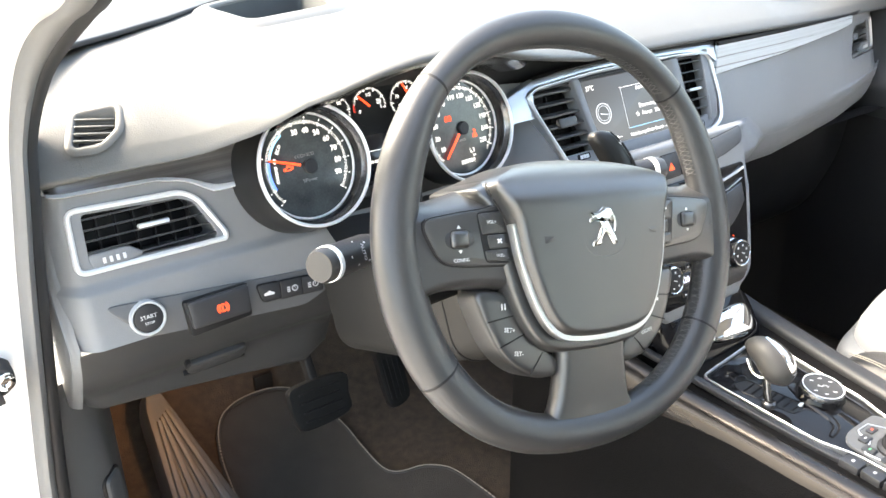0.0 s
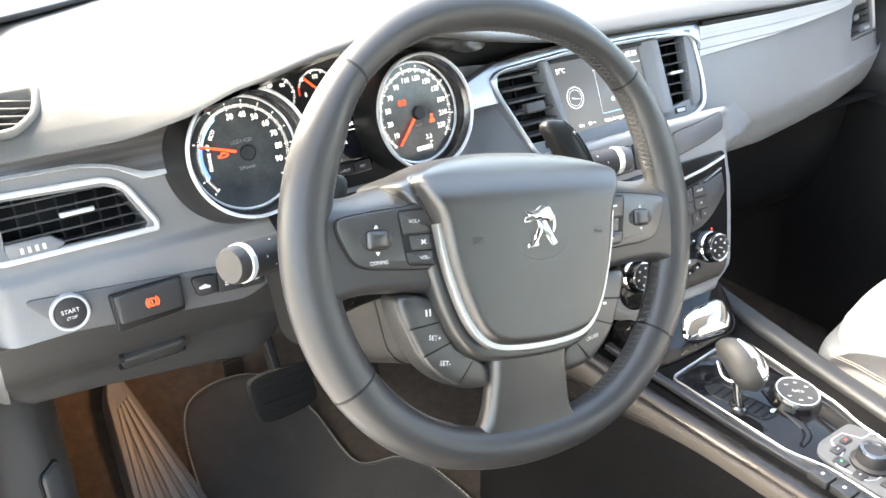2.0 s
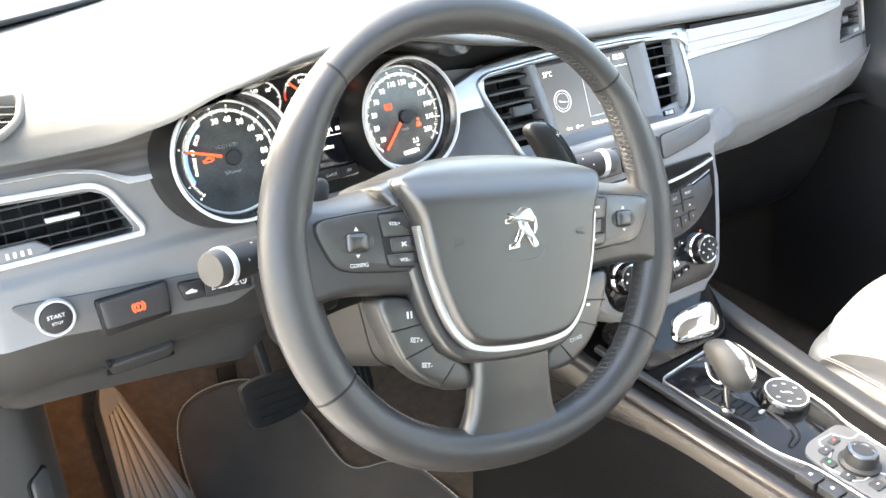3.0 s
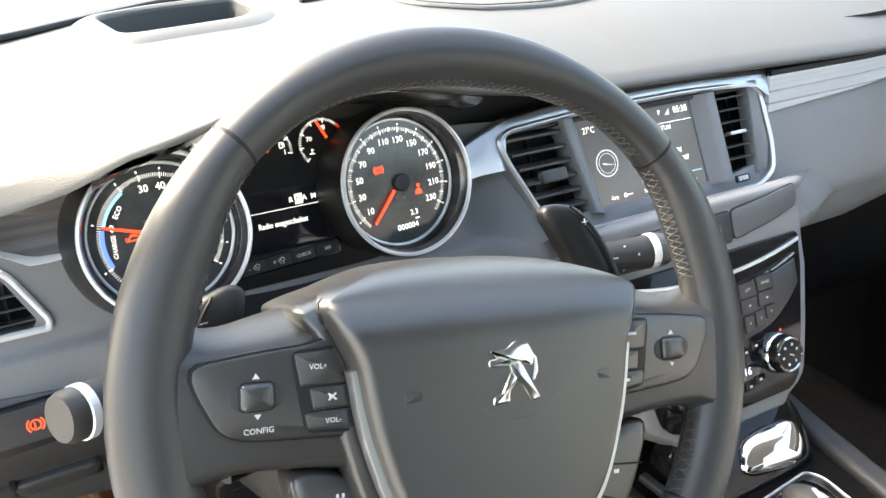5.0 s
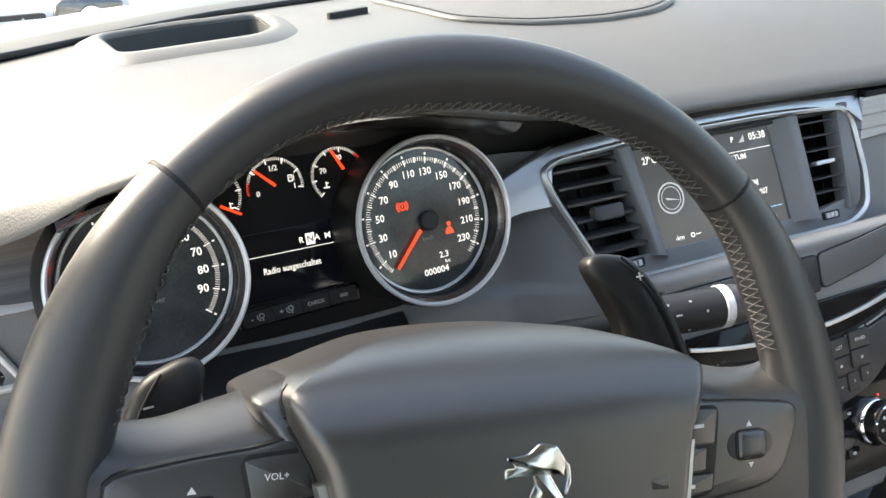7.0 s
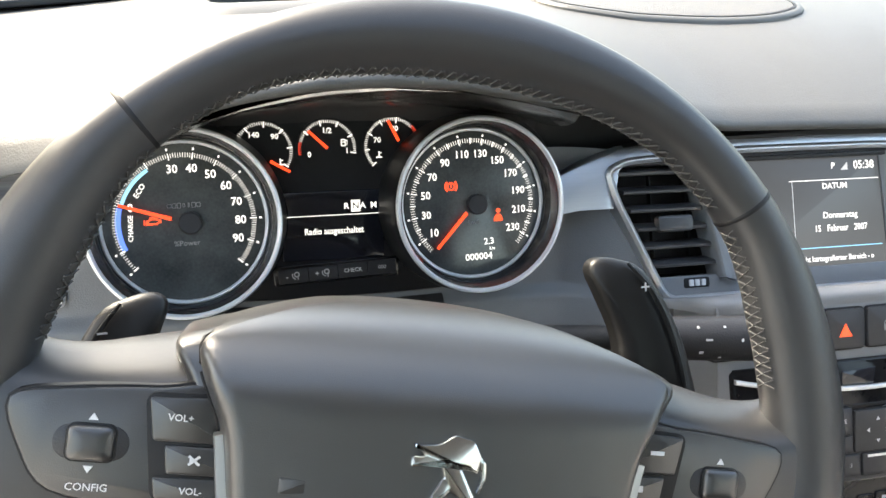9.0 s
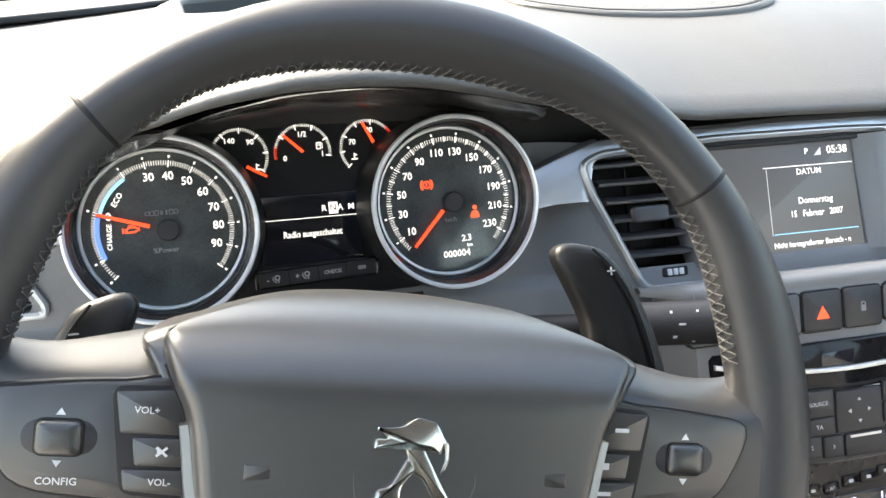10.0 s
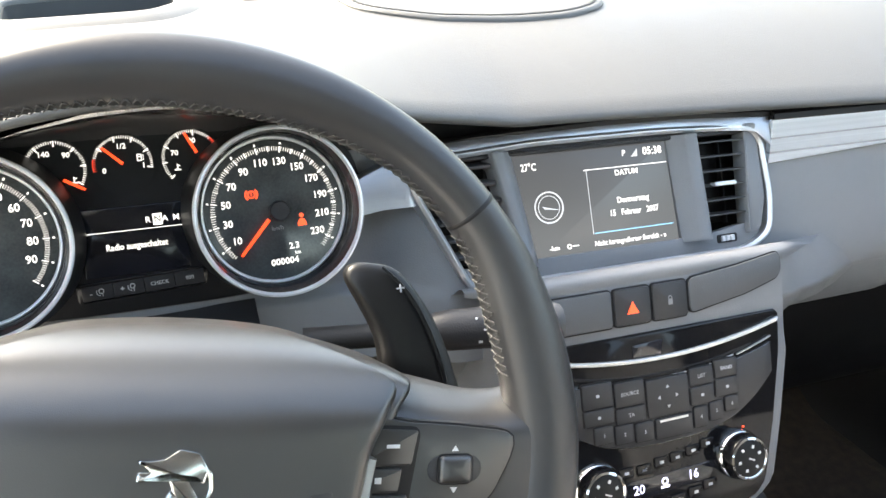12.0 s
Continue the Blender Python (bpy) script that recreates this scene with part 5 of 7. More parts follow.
def spoke(s):
    """A side spoke with its switch panel, mirrored by s."""
    m = WP @ Matrix.Diagonal((s, 1, 1, 1))
    # seen along the wheel's plane: rim, waist and hub, as a rounded bar
    bm = bmesh.new()
    loops = []
    for x, y0, y1, c0, c1 in ((0.178, -0.050, 0.052, -0.013, 0.005), (0.166, -0.042, 0.044, -0.014, 0.009), (0.152, -0.035, 0.038, -0.016, 0.011), (0.135, -0.032, 0.037, -0.020, 0.012), (0.115, -0.033, 0.041, -0.026, 0.0125), (0.090, -0.036, 0.046, -0.03, 0.0125), (0.07, -0.04, 0.048, -0.03, 0.0125)):
        top = [(y0 + (y1 - y0) * u, c1 - (c1 - c0) * (0.85 * max(0.0, (u - 0.74) / 0.26) ** 1.9 + 0.4 * max(0.0, (0.10 - u) / 0.10) ** 2)) for u in (0, 0.03, 0.07, 0.12, 0.5, 0.72, 0.78, 0.83, 0.88, 0.92, 0.96, 1)]
        loops.append([(x, y, c) for y, c in ([(y0, c0)] + top + [(y1, c0)])[::-1]])
    rings(bm, spline([np.array(q).ravel() for q in loops], 3, False) and [[tuple(p) for p in np.array(q).reshape(-1, 3)] for q in spline([np.array(q).ravel() for q in loops], 3, False)], cap_start=True, cap_end=True)
    bm.transform(m)
    sp = part("spoke", bm, LEATHER, wheel, "leather side spoke", angle=60)
    m = m @ pose(-0.006 if s > 0 else 0.0, 0, 0)
    pan = spline([(0.154, 0.0200), (0.135, 0.0245), (0.105, 0.0270), (0.086, 0.0265), (0.080, -0.008), (0.078, -0.0165), (0.11, -0.0155), (0.138, -0.0115), (0.149, 0.002)], 4)
    pan = [tuple(p) for p in pan]
    part("panel_gap", slab(inset(pan, -0.0009), 0.004, 0.0142, m, 0.0004), BLACK, sp)
    part("switch_panel", slab(pan, 0.004, 0.0154, m, 0.0014), HUB, sp, "grey switch panel")
    part("scroll_well", slab(rounded(0.026, 0.0125, 0.0060, x=0.1257, y=0.0060), 0.010, 0.0158, m, 0.0006), BUTTON, sp)
    roll = part("scroll_wheel", pillow(rounded(0.0160, 0.0125, 0.0026, x=0.1257, y=0.0060), 0.0162, 0.0030, 0.01, m, 8, 2.4), HUB, sp, "smooth scroll wheel")
    part("wheel_gap", slab(rounded(0.0174, 0.0139, 0.0032, x=0.1257, y=0.0060), 0.010, 0.0161, m, 0.0003), BLACK, roll)
    bm = bmesh.new()
    for y, d in ((0.0150, 1), (-0.0032, -1)):
        slab([(0.1257 - 0.0017, y - 0.0010 * d), (0.1257 + 0.0017, y - 0.0010 * d), (0.1257, y + 0.0016 * d)][::1 if d > 0 else -1], 0.0150, 0.0158, m, 0.0002, bm)
    part("arrows", bm, WHITE_INK, sp, "white arrow marks", smooth=False)
    flip = Matrix.Diagonal((s, 1, 1, 1))
    if s < 0:
        part("print", words("CONFIG", 0.0038, m @ pose(0.1255, -0.0098, 0.0155) @ flip), WHITE_INK, sp, smooth=False)
    well = corners([(0.1085, 0.0245), (0.1030, -0.0130), (0.078, -0.0150), (0.083, 0.0255)][::-1], 0.004)
    part("key_gap", slab(inset(well, -0.0009), 0.005, 0.0157, m, 0.0003), BLACK, sp, "dark joint round the keys")
    KEYS = (([(0.1078, 0.0238), (0.1052, 0.0082), (0.079, 0.0082), (0.082, 0.0250)], (0.0962, 0.0170), "VOL+"),
            ([(0.1010, 0.0072), (0.0995, -0.0034), (0.076, -0.0034), (0.078, 0.0072)], (0.0900, 0.0022), ""),
            ([(0.1040, -0.0044), (0.1025, -0.0124), (0.076, -0.0144), (0.0765, -0.0044)], (0.0900, -0.0090), "VOL-"))
    for o, (x, y), sign in KEYS:
        part("key", slab(corners(o[::-1], 0.0015, 3), 0.005, 0.0166, m, 0.0010), HUB, sp, "small grey key")
        f = m @ pose(x, y, 0.0167) @ flip
        if sign and s < 0:
            part("print", words(sign, 0.0036, f), WHITE_INK, sp, smooth=False)
        elif s > 0:
            part("print", box((0.0060 if sign else 0.0030, 0.0016 if sign else 0.0026, 0.0003), (0, 0, 0.0002), f), WHITE_INK, sp, smooth=False)
        else:
            bm = bmesh.new()
            for r in (40, -40):
                box((0.0050, 0.0009, 0.0003), (0, 0, 0.0002), f @ pose(0, 0, 0, 0, 0, r), bm=bm)
            box((0.0012, 0.0022, 0.0003), (-0.0010, 0, 0.0003), f, bm=bm)
            part("print", bm, WHITE_INK, sp, smooth=False)
    return sp


spoke(-1)
spoke(1)
# lower spoke and the lower switch pods
bm = bmesh.new()
loops = [[(x, y, c) for x, c in rounded(w, 0.020, 0.008, 4, 0, c0)] for y, w, c0 in ((-0.166, 0.150, -0.006), (-0.160, 0.128, -0.004), (-0.154, 0.108, -0.003), (-0.147, 0.093, -0.002), (-0.139, 0.083, -0.001), (-0.128, 0.077, 0.001), (-0.105, 0.071, 0.004), (-0.085, 0.070, 0.006))]
rings(bm, loops, cap_start=True, cap_end=True)
bm.transform(WP)
low = part("lower_spoke", bm, HUB, wheel, "grey lower spoke", angle=60)
for s in (-1, 1):
    m = WP @ Matrix.Diagonal((s, 1, 1, 1))
    o = spline([(0.107, -0.036), (0.080, -0.040), (0.070, -0.062), (0.058, -0.083), (0.036, -0.096), (0.036, -0.111), (0.062, -0.108), (0.086, -0.090), (0.101, -0.062)], 4)
    pod = part("switch_pod", pillow([tuple(p) for p in o], 0.0, 0.007, -0.022, m, 10, 4.0), HUB, wheel, "grey lower switch pod", angle=60)
    for (ax, ay), (bx, by) in (((0.101, -0.060), (0.076, -0.0575)), ((0.091, -0.081), (0.066, -0.073)), ((0.064, -0.106), (0.050, -0.090))):
        part("joint", sweep([(ax, ay, 0.0066), ((ax + bx) / 2, (ay + by) / 2, 0.0072), (bx, by, 0.0066)], circle(0.0006, 5), m=m), BLACK, pod)
    flip = Matrix.Diagonal((s, 1, 1, 1))
    bm = bmesh.new()
    if s < 0:
        bars([(0.0865, -0.0495)], 0.0013, 0.005, m, 0.0073, bm)
        part("print", bars([(0.0835, -0.0495)], 0.0013, 0.005, m, 0.0073), WHITE_INK, pod, smooth=False)
        words("SET+", 0.0050, m @ pose(0.081, -0.0685, 0.0073, 0, 0, 10) @ flip, bm=bm)
        words("SET-", 0.0050, m @ pose(0.074, -0.0880, 0.0073, 0, 0, 10) @ flip, bm=bm)
    else:
        words("CRUISE", 0.0042, m @ pose(0.0665, -0.0880, 0.0073, 0, 0, 12) @ flip, bm=bm)
        bars([(0.082, -0.062)], 0.0035, 0.0022, m, 0.0073, bm)
    part("print", bm, WHITE_INK, pod, smooth=False)
# ---- steering column shroud and stalks
CP = plane((0, 0, 0.66), 23)
col = thing("steering_column", (0, 0.12, 0.60), "grey plastic steering column shroud", "steering column")
bm = bmesh.new()
rings(bm, [[(x, y, c) for x, y in rounded(w, h, 0.03, 6, 0, y0)] for c, w, h, y0 in ((-0.040, 0.10, 0.08, -0.03), (-0.045, 0.125, 0.105, -0.032), (-0.09, 0.16, 0.125, -0.035), (-0.16, 0.185, 0.12, -0.04), (-0.30, 0.20, 0.11, -0.04))], cap_start=True, cap_end=True)
bm.transform(CP)
part("shroud", bm, SHROUD, col, angle=60)
# shift paddles, fixed to the column behind the wheel
for s in (-1, 1):
    m = CP @ Matrix.Diagonal((s, 1, 1, 1))
    o = spline([(0.0935, 0.0715), (0.0975, 0.0775), (0.108, 0.0770), (0.1225, 0.0700), (0.137, 0.0450), (0.1457, 0.0130), (0.146, -0.015), (0.112, -0.02), (0.107, 0.012), (0.1055, 0.038), (0.0985, 0.058)], 4)
    f = m @ pose(0.0075 if s < 0 else 0.0025, -0.0015 if s < 0 else 0.0005, -0.054)
    pad = part("shift_paddle", pillow([tuple(p) for p in o], -0.002, 0.008, -0.009, f, 10, 2.2), PADDLE, col, "black gear shift paddle", angle=60)
    part("ridge", sweep(spline([(0.112, 0.0745, 0.0035), (0.1230, 0.0600, 0.0052), (0.1315, 0.0400, 0.0056), (0.1375, 0.0130, 0.0056), (0.138, -0.012, 0.0050)], 5, False), circle(0.0014, 8), m=f, scale=lambda t: (0.5 + 0.5 * math.sin(math.pi * t), 0.6)), PADDLE, pad, "rounded ridge")
    part("bracket", sweep([(0.125, -0.01, -0.004), (0.105, -0.01, -0.012), (0.06, -0.01, -0.016)], rounded(0.03, 0.010, 0.003), m=f), BLACK, col)
    bm = box((0.0042, 0.0008, 0.0004), (0.1195, 0.0625, 0.0062), f)
    if s > 0:
        box((0.0008, 0.0042, 0.0004), (0.1195, 0.0625, 0.0062), f, bm=bm)
    part("sign", bm, PRINT, pad, smooth=False)
part("joint", sweep([(x, y, -0.10) for x, y in rounded(0.1642, 0.1252, 0.03, 6, 0, -0.0357)], circle(0.001, 5), m=CP), BLACK, col)


def stalk(k, end, cap, name, label, root):
    a, b = Vector(root), Vector(end)
    st = thing(name, tuple(root), label, "control stalk")
    d = (b - a).normalized()
    part("arm", sweep([a + (b - a) * t for t in np.linspace(0, 0.62, 8)], circle(0.0085 * k, 14), scale=lambda t: (1.15 - 0.25 * t, 0.9)), SHROUD, st)
    m = Matrix.Translation(a) @ d.to_track_quat("Z", "Y").to_matrix().to_4x4()
    L = (b - a).length
    part("grip", lathe([(0.0085 * k, L * 0.45), (0.0125 * k, L * 0.50), (0.0140 * k, L * 0.56), (0.0143 * k, L * 0.80), (0.0143 * k, L * 0.90)], m, 28), DARK, st)
    part("chrome_ring", lathe([(0.0143 * k, L * 0.89), (0.0152 * k, L * 0.895), (0.0152 * k, L * 0.925), (0.0143 * k, L * 0.93)], m, 28), BEZEL, st, "bright ring")
    part("cap", lathe([(0.0143 * k, L * 0.92), (0.0142 * k, L * 0.97), (0.0125 * k, L * 0.995), (0.006 * k, L), (0, L)], m, 28), cap, st)
    bm = bmesh.new()
    f = m @ pose(0, 0, L * 0.72)
    side = f.inverted() @ Vector((b[0], -0.6, 0.95))
    ang = math.degrees(math.atan2(side.y, side.x))
    for da, dz, w, h in ((-32, -0.012, 0.0014, 0.0016), (0, 0.014, 0.0012, 0.0018), (34, -0.010, 0.0024, 0.0016), (-34, 0.004, 0.0014, 0.0012), (52, 0.002, 0.0018, 0.0012)):
        box((0.0004, h, w), (0.0144 * k, 0, dz), f @ pose(0, 0, 0, 0, 0, ang + da), bm=bm)
    if end[0] < 0:
        words("AUTO", 0.0052, f @ pose(0, 0, 0, 0, 0, ang + 4) @ pose(0.0145 * k, 0, -0.003, 90, 0, 90) @ pose(0, 0, 0, 0, 0, 180), bm=bm)
    else:
        box((0.0004, 0.0012, 0.004), (0.0144 * k, 0, -0.006), f @ pose(0, 0, 0, 0, 0, ang), bm=bm)
    part("print", bm, PRINT, st, "white printed signs", smooth=False)
    return st


stalk(0.98, (-0.204, 0.070, 0.664), STALK_CAP, "light_stalk", "grey light stalk with a silver ring", (-0.075, 0.135, 0.635))
stalk(0.95, (0.248, 0.120, 0.630), SLAT, "wiper_stalk", "grey wiper stalk with white print", (0.085, 0.150, 0.630))

# ---- middle of the dashboard: screen bezel with two vents
CX = 0.370
nav = thing("navigation_unit", (CX, 0.29, 0.60), "silver-framed navigation screen between two air vents", "screen unit")
part("back_plate", slab(inset(BO, 0.002), -0.036, -0.030, BZ), BLACK, nav, "dark panel")
part("silver_frame", frame_plate(BO, inset(BO, 0.0055), -0.016, 0.0035, BZ, 0.0022), SILVER, nav, "satin silver frame")
for s, quad in ((-1, [(-0.165, 0.047), (-0.136, -0.038), (-0.084, -0.038), (-0.101, 0.047)]), (1, [(0.097, 0.047), (0.102, -0.031), (0.141, -0.031), (0.147, 0.047)])):
    lo, hi = min(p[1] for p in quad), max(p[1] for p in quad)
    o = corners(quad if s > 0 else quad, 0.004)
    v = part("air_vent", slab(o, -0.0295, -0.0285, BZ), BLACK, nav, "air vent with tilted slats")
    for i in range(6):
        y = lo + (i + 0.6) / 6 * (hi - lo)
        t = (y - lo) / (hi - lo)
        xs = (quad[1][0] + (quad[0][0] - quad[1][0]) * t, quad[2][0] + (quad[3][0] - quad[2][0]) * t)
        bm = bmesh.new()
        k = 1.6 if s < 0 else 0.8
        sec = [(-0.0008 * k, -0.012), (0.0008 * k, -0.012), (0.0012 * k, 0.004), (0.0006 * k, 0.006), (-0.0006 * k, 0.006), (-0.0012 * k, 0.004)]
        rings(bm, [[(x, a, c) for a, c in sec] for x in (0, xs[1] - xs[0])], cap_start=True, cap_end=True)
        bm.transform(BZ @ pose(xs[0], y, -0.007, 14 if s < 0 else 6, 0, 0))
        part("slat", bm, SLAT, v)
    for x in ((quad[1][0] + quad[2][0]) / 2 - 0.018, (quad[1][0] + quad[2][0]) / 2 + 0.012):
        part("fin", box((0.0012, 0.075, 0.006), (x, 0.005, -0.021), BZ), BLACK, v)
    if s < 0:
        part("tab", pillow(rounded(0.029, 0.0125, 0.003, x=-0.119, y=0.001), 0.001, 0.003, -0.004, BZ, 8, 4.0), SLAT, v, "wide sliding tab")
    else:
        part("tab", pillow(rounded(0.024, 0.004, 0.0015, x=0.121, y=0.0035), 0.001, 0.002, -0.004, BZ, 8, 4.0), SILVER, v, "bright sliding tab")
    wx = -0.101 if s < 0 else 0.121
    for i in range(3 if s < 0 else 3):
        part("wheel_rib", box((0.0034, 0.005, 0.003), (wx - 0.005 + i * 0.005, -0.0455, -0.004), BZ, 0.0006), WHITE_INK, v, "pale ribbed thumb wheel")
    part("wheel_slot", slab(rounded(0.022, 0.008, 0.002, x=wx, y=-0.0455), -0.014, -0.0045, BZ), BLACK, v)


def upright(q, turn=1):
    """A post with a bevelled inner side; q runs from the outer top corner by the outer foot and inner foot to the inner top."""
    if turn < 0:
        q = [q[2], q[1], q[0], q[3]]
    bm = bmesh.new()
    loops = []
    for t in np.linspace(0, 1, 5):
        xo, yo = q[0][0] + (q[1][0] - q[0][0]) * t, q[0][1] + (q[1][1] - q[0][1]) * t
        xi, yi = q[3][0] + (q[2][0] - q[3][0]) * t, q[3][1] + (q[2][1] - q[3][1]) * t
        loops.append([(xo + (xi - xo) * u, yo + (yi - yo) * u, c) for u, c in ((0, -0.020), (0, 0.003), (0.04, 0.0046), (0.10, 0.0054), (0.45, 0.0050), (0.55, 0.0042), (0.95, -0.0040), (1, -0.0055), (1, -0.020))])
    rings(bm, loops, cap_start=True, cap_end=True)
    bm.transform(BZ)
    return bm


# frames round the vents and the two uprights beside the screen
pill = [(-0.101, 0.050), (-0.083, -0.042), (-0.066, -0.047), (-0.080, 0.050)]
part("upright", upright(pill), FASCIA, nav, "grey upright beside the screen")
pill = [(0.0685, 0.050), (0.0745, -0.044), (0.100, -0.044), (0.096, 0.050)]
part("upright", upright(pill[1:] + pill[:1], -1), FASCIA, nav, "grey upright beside the screen")
part("side_cheek", slab(corners([(0.1475, 0.049), (0.1415, -0.044), (0.155, -0.040), (0.163, -0.012), (0.161, 0.046)], 0.003), -0.016, 0.001, BZ, 0.002), FASCIA, nav)
part("bottom_cheek", slab(corners([(-0.138, -0.040), (-0.129, -0.055), (0.138, -0.055), (0.155, -0.048), (0.160, -0.034), (0.142, -0.034), (0.10, -0.040)], 0.003), -0.016, -0.005, BZ, 0.001), FASCIA, nav)
part("top_cheek", slab(corners([(-0.162, 0.049), (-0.158, 0.046), (0.156, 0.047), (0.156, 0.0515), (0.05, 0.0535), (-0.05, 0.0535)], 0.001), -0.016, -0.002, BZ, 0.001), DARK, nav)
scr = part("screen", slab(corners([(-0.080, 0.048), (-0.066, -0.042), (0.072, -0.042), (0.0685, 0.048)], 0.002), -0.016, -0.006, BZ), NAV_BACK, nav, "lit grey navigation screen")
SC = BZ @ pose(0, 0, -0.0058)
part("temperature", words("27°C", 0.0085, SC @ pose(-0.065, 0.0355, 0), squeeze=0.8), LIT_WHITE, scr, smooth=False)
part("clock", words("05:38", 0.0092, SC @ pose(0.0545, 0.0395, 0), squeeze=0.95), LIT_WHITE, scr, smooth=False)
part("letter", words("P", 0.007, SC @ pose(0.026, 0.0395, 0)), LIT_WHITE, scr, smooth=False)
part("signal_mark", slab([(0.033, 0.036), (0.0395, 0.036), (0.0395, 0.0425)], 0, 0.0002, SC, 0.0001), LIT_DIM, scr, smooth=False)
part("heading", words("DATUM", 0.0066, SC @ pose(0.0265, 0.0235, 0)), LIT_WHITE, scr, smooth=False)
part("weekday", words("Donnerstag", 0.0073, SC @ pose(0.030, 0.0, 0), squeeze=0.92), LIT_WHITE, scr, smooth=False)
part("date", words("15   Februar   2007", 0.0073, SC @ pose(0.030, -0.0105, 0), squeeze=0.85), LIT_WHITE, scr, smooth=False)
part("white_line", box((0.082, 0.0006, 0.0002), (0.0265, 0.0285, 0.0001), SC), LIT_WHITE, scr, smooth=False)
part("distance", words("-km", 0.0060, SC @ pose(-0.050, -0.0335, 0)), LIT_WHITE, scr, smooth=False)
part("status_line", words("Nicht kartografierter Bereich - n", 0.0062, SC @ pose(0.0235, -0.0345, 0), squeeze=0.86), LIT_WHITE, scr, smooth=False)
bm = lathe([(0.0022, 0), (0.0022, 0.0002), (0.0013, 0.0002), (0.0013, 0)], SC @ pose(-0.036, -0.0335, 0), 12)
box((0.006, 0.0008, 0.0002), (-0.030, -0.0335, 0.0001), SC, bm=bm)
part("key_mark", bm, LIT_WHITE, scr, smooth=False)
part("blue_line", box((0.078, 0.0007, 0.0002), (0.0285, -0.0255, 0.0001), SC), LIT_CYAN, scr, smooth=False)
bm = bmesh.new()
lathe([(0.0135, 0), (0.0135, 0.0002), (0.0122, 0.0002), (0.0122, 0)], SC @ pose(-0.0505, 0.001, 0), 36, bm)
lathe([(0.0100, 0), (0.0100, 0.0002), (0.0094, 0.0002), (0.0094, 0)], SC @ pose(-0.0505, 0.001, 0), 36, bm)
slab([(-0.006, 0.0012), (0.010, -0.003), (-0.004, -0.0012)], 0.0, 0.0002, SC @ pose(-0.0505, 0.001, 0), 0.0001, bm)
part("compass", bm, LIT_DIM, scr, "dim compass ring", smooth=False)
part("column_line", box((0.0005, 0.054, 0.0002), (-0.012, 0.001, 0.0001), SC), LIT_DIM, scr, smooth=False)
# rounded shelf between the bezel and the buttons
BT = plane((CX, 0.187, 0.585), 19.8)


def stack_blend(x, z):
    """The face of the stack running over into the passenger's fascia."""
    t = min(max((x - 0.486) / float(np.interp(z, (0.54, 0.603), (0.195, 0.110))), 0), 1)
    t = t * t * (3 - 2 * t)
    far = pax_y(x) + float(np.interp(z, (0.55, 0.57, 0.59, 0.63), (-0.031, -0.032, -0.026, -0.012))) + 0.0015
    return (0.187 + 0.36 * (z - 0.585)) * (1 - t) + far * t


def shelf_edge(x):
    """Share of the shelf that is left at x, and the height and depth of its front edge."""
    k = min(1.0, max(0.03, (0.262 - stack_blend(x, 0.603)) / 0.069))
    z = 0.5885 + 0.0185 * k
    return k, z, stack_blend(x, z)


ARCH_X, ARCH_Z = (0.4925, 0.525, 0.56, 0.60, 0.672), (0.578, 0.575, 0.5655, 0.557, 0.5535)
secs = []
for x in (0.225, 0.235, 0.25, 0.30, 0.37, 0.44, 0.485, 0.50, 0.515, 0.53, 0.545, 0.56, 0.575, 0.59, 0.602):
    k, zf, yf = shelf_edge(x)
    yf += float(np.interp(x, (0.225, 0.25), (0.035, 0.0)))
    if x < 0.26:
        k = min(1.0, max(0.03, (0.262 - yf) / 0.069))
    secs.append([(x, 0.264, 0.5875), (x, 0.262 - 0.018 * k, 0.5885), (x, yf + 0.028 * k, 0.5885 + 0.0190 * k), (x, yf + 0.012 * k, 0.5885 + 0.0276 * k), (x, yf + 0.004 * k, 0.5885 + 0.0274 * k), (x, yf + 0.0006, 0.5885 + 0.0240 * k), (x, yf, 0.5885 + 0.0185 * k)])
stack = thing("centre_stack", (CX, 0.18, 0.44), "grey centre stack with gloss black control panel", "control panel")
part("shelf", loft(secs, smooth_pts=4, n=3), FASCIA, stack, "rounded grey shelf", angle=60)
bm = bmesh.new()
loops = []
for x in np.linspace(0.4925, 0.672, 40):
    zb = float(np.interp(x, ARCH_X, ARCH_Z))
    zt = shelf_edge(x)[1] + 0.0004
    loops.append([(x, stack_blend(x, z), z) for z in np.linspace(zt, zb, 14)] + [(x + 0.0005, stack_blend(x, zb) + dy, zb - dz) for f, dy in ((0.10, 0.0012), (0.35, 0.004), (0.7, 0.009), (0.9, 0.014), (1.0, 0.024), (1.05, 0.10)) for dz in [f * float(np.interp(x, (0.4925, 0.50, 0.51, 0.525, 0.56, 0.672), (0.055, 0.040, 0.031, 0.027, 0.027, 0.036)))]])
rings(bm, loops, closed=False)
part("side_cheek", bm, FASCIA, stack, "grey cheek running into the fascia", angle=60)


def stack_x(b):
    """Half width of the control panel at a height on its face."""
    return float(np.interp(b, (-0.20, -0.176, -0.168, -0.1588, -0.1087, -0.0509, -0.0138, 0.03), (0.045, 0.066, 0.083, 0.0915, 0.1030, 0.1130, 0.1145, 0.1155)))


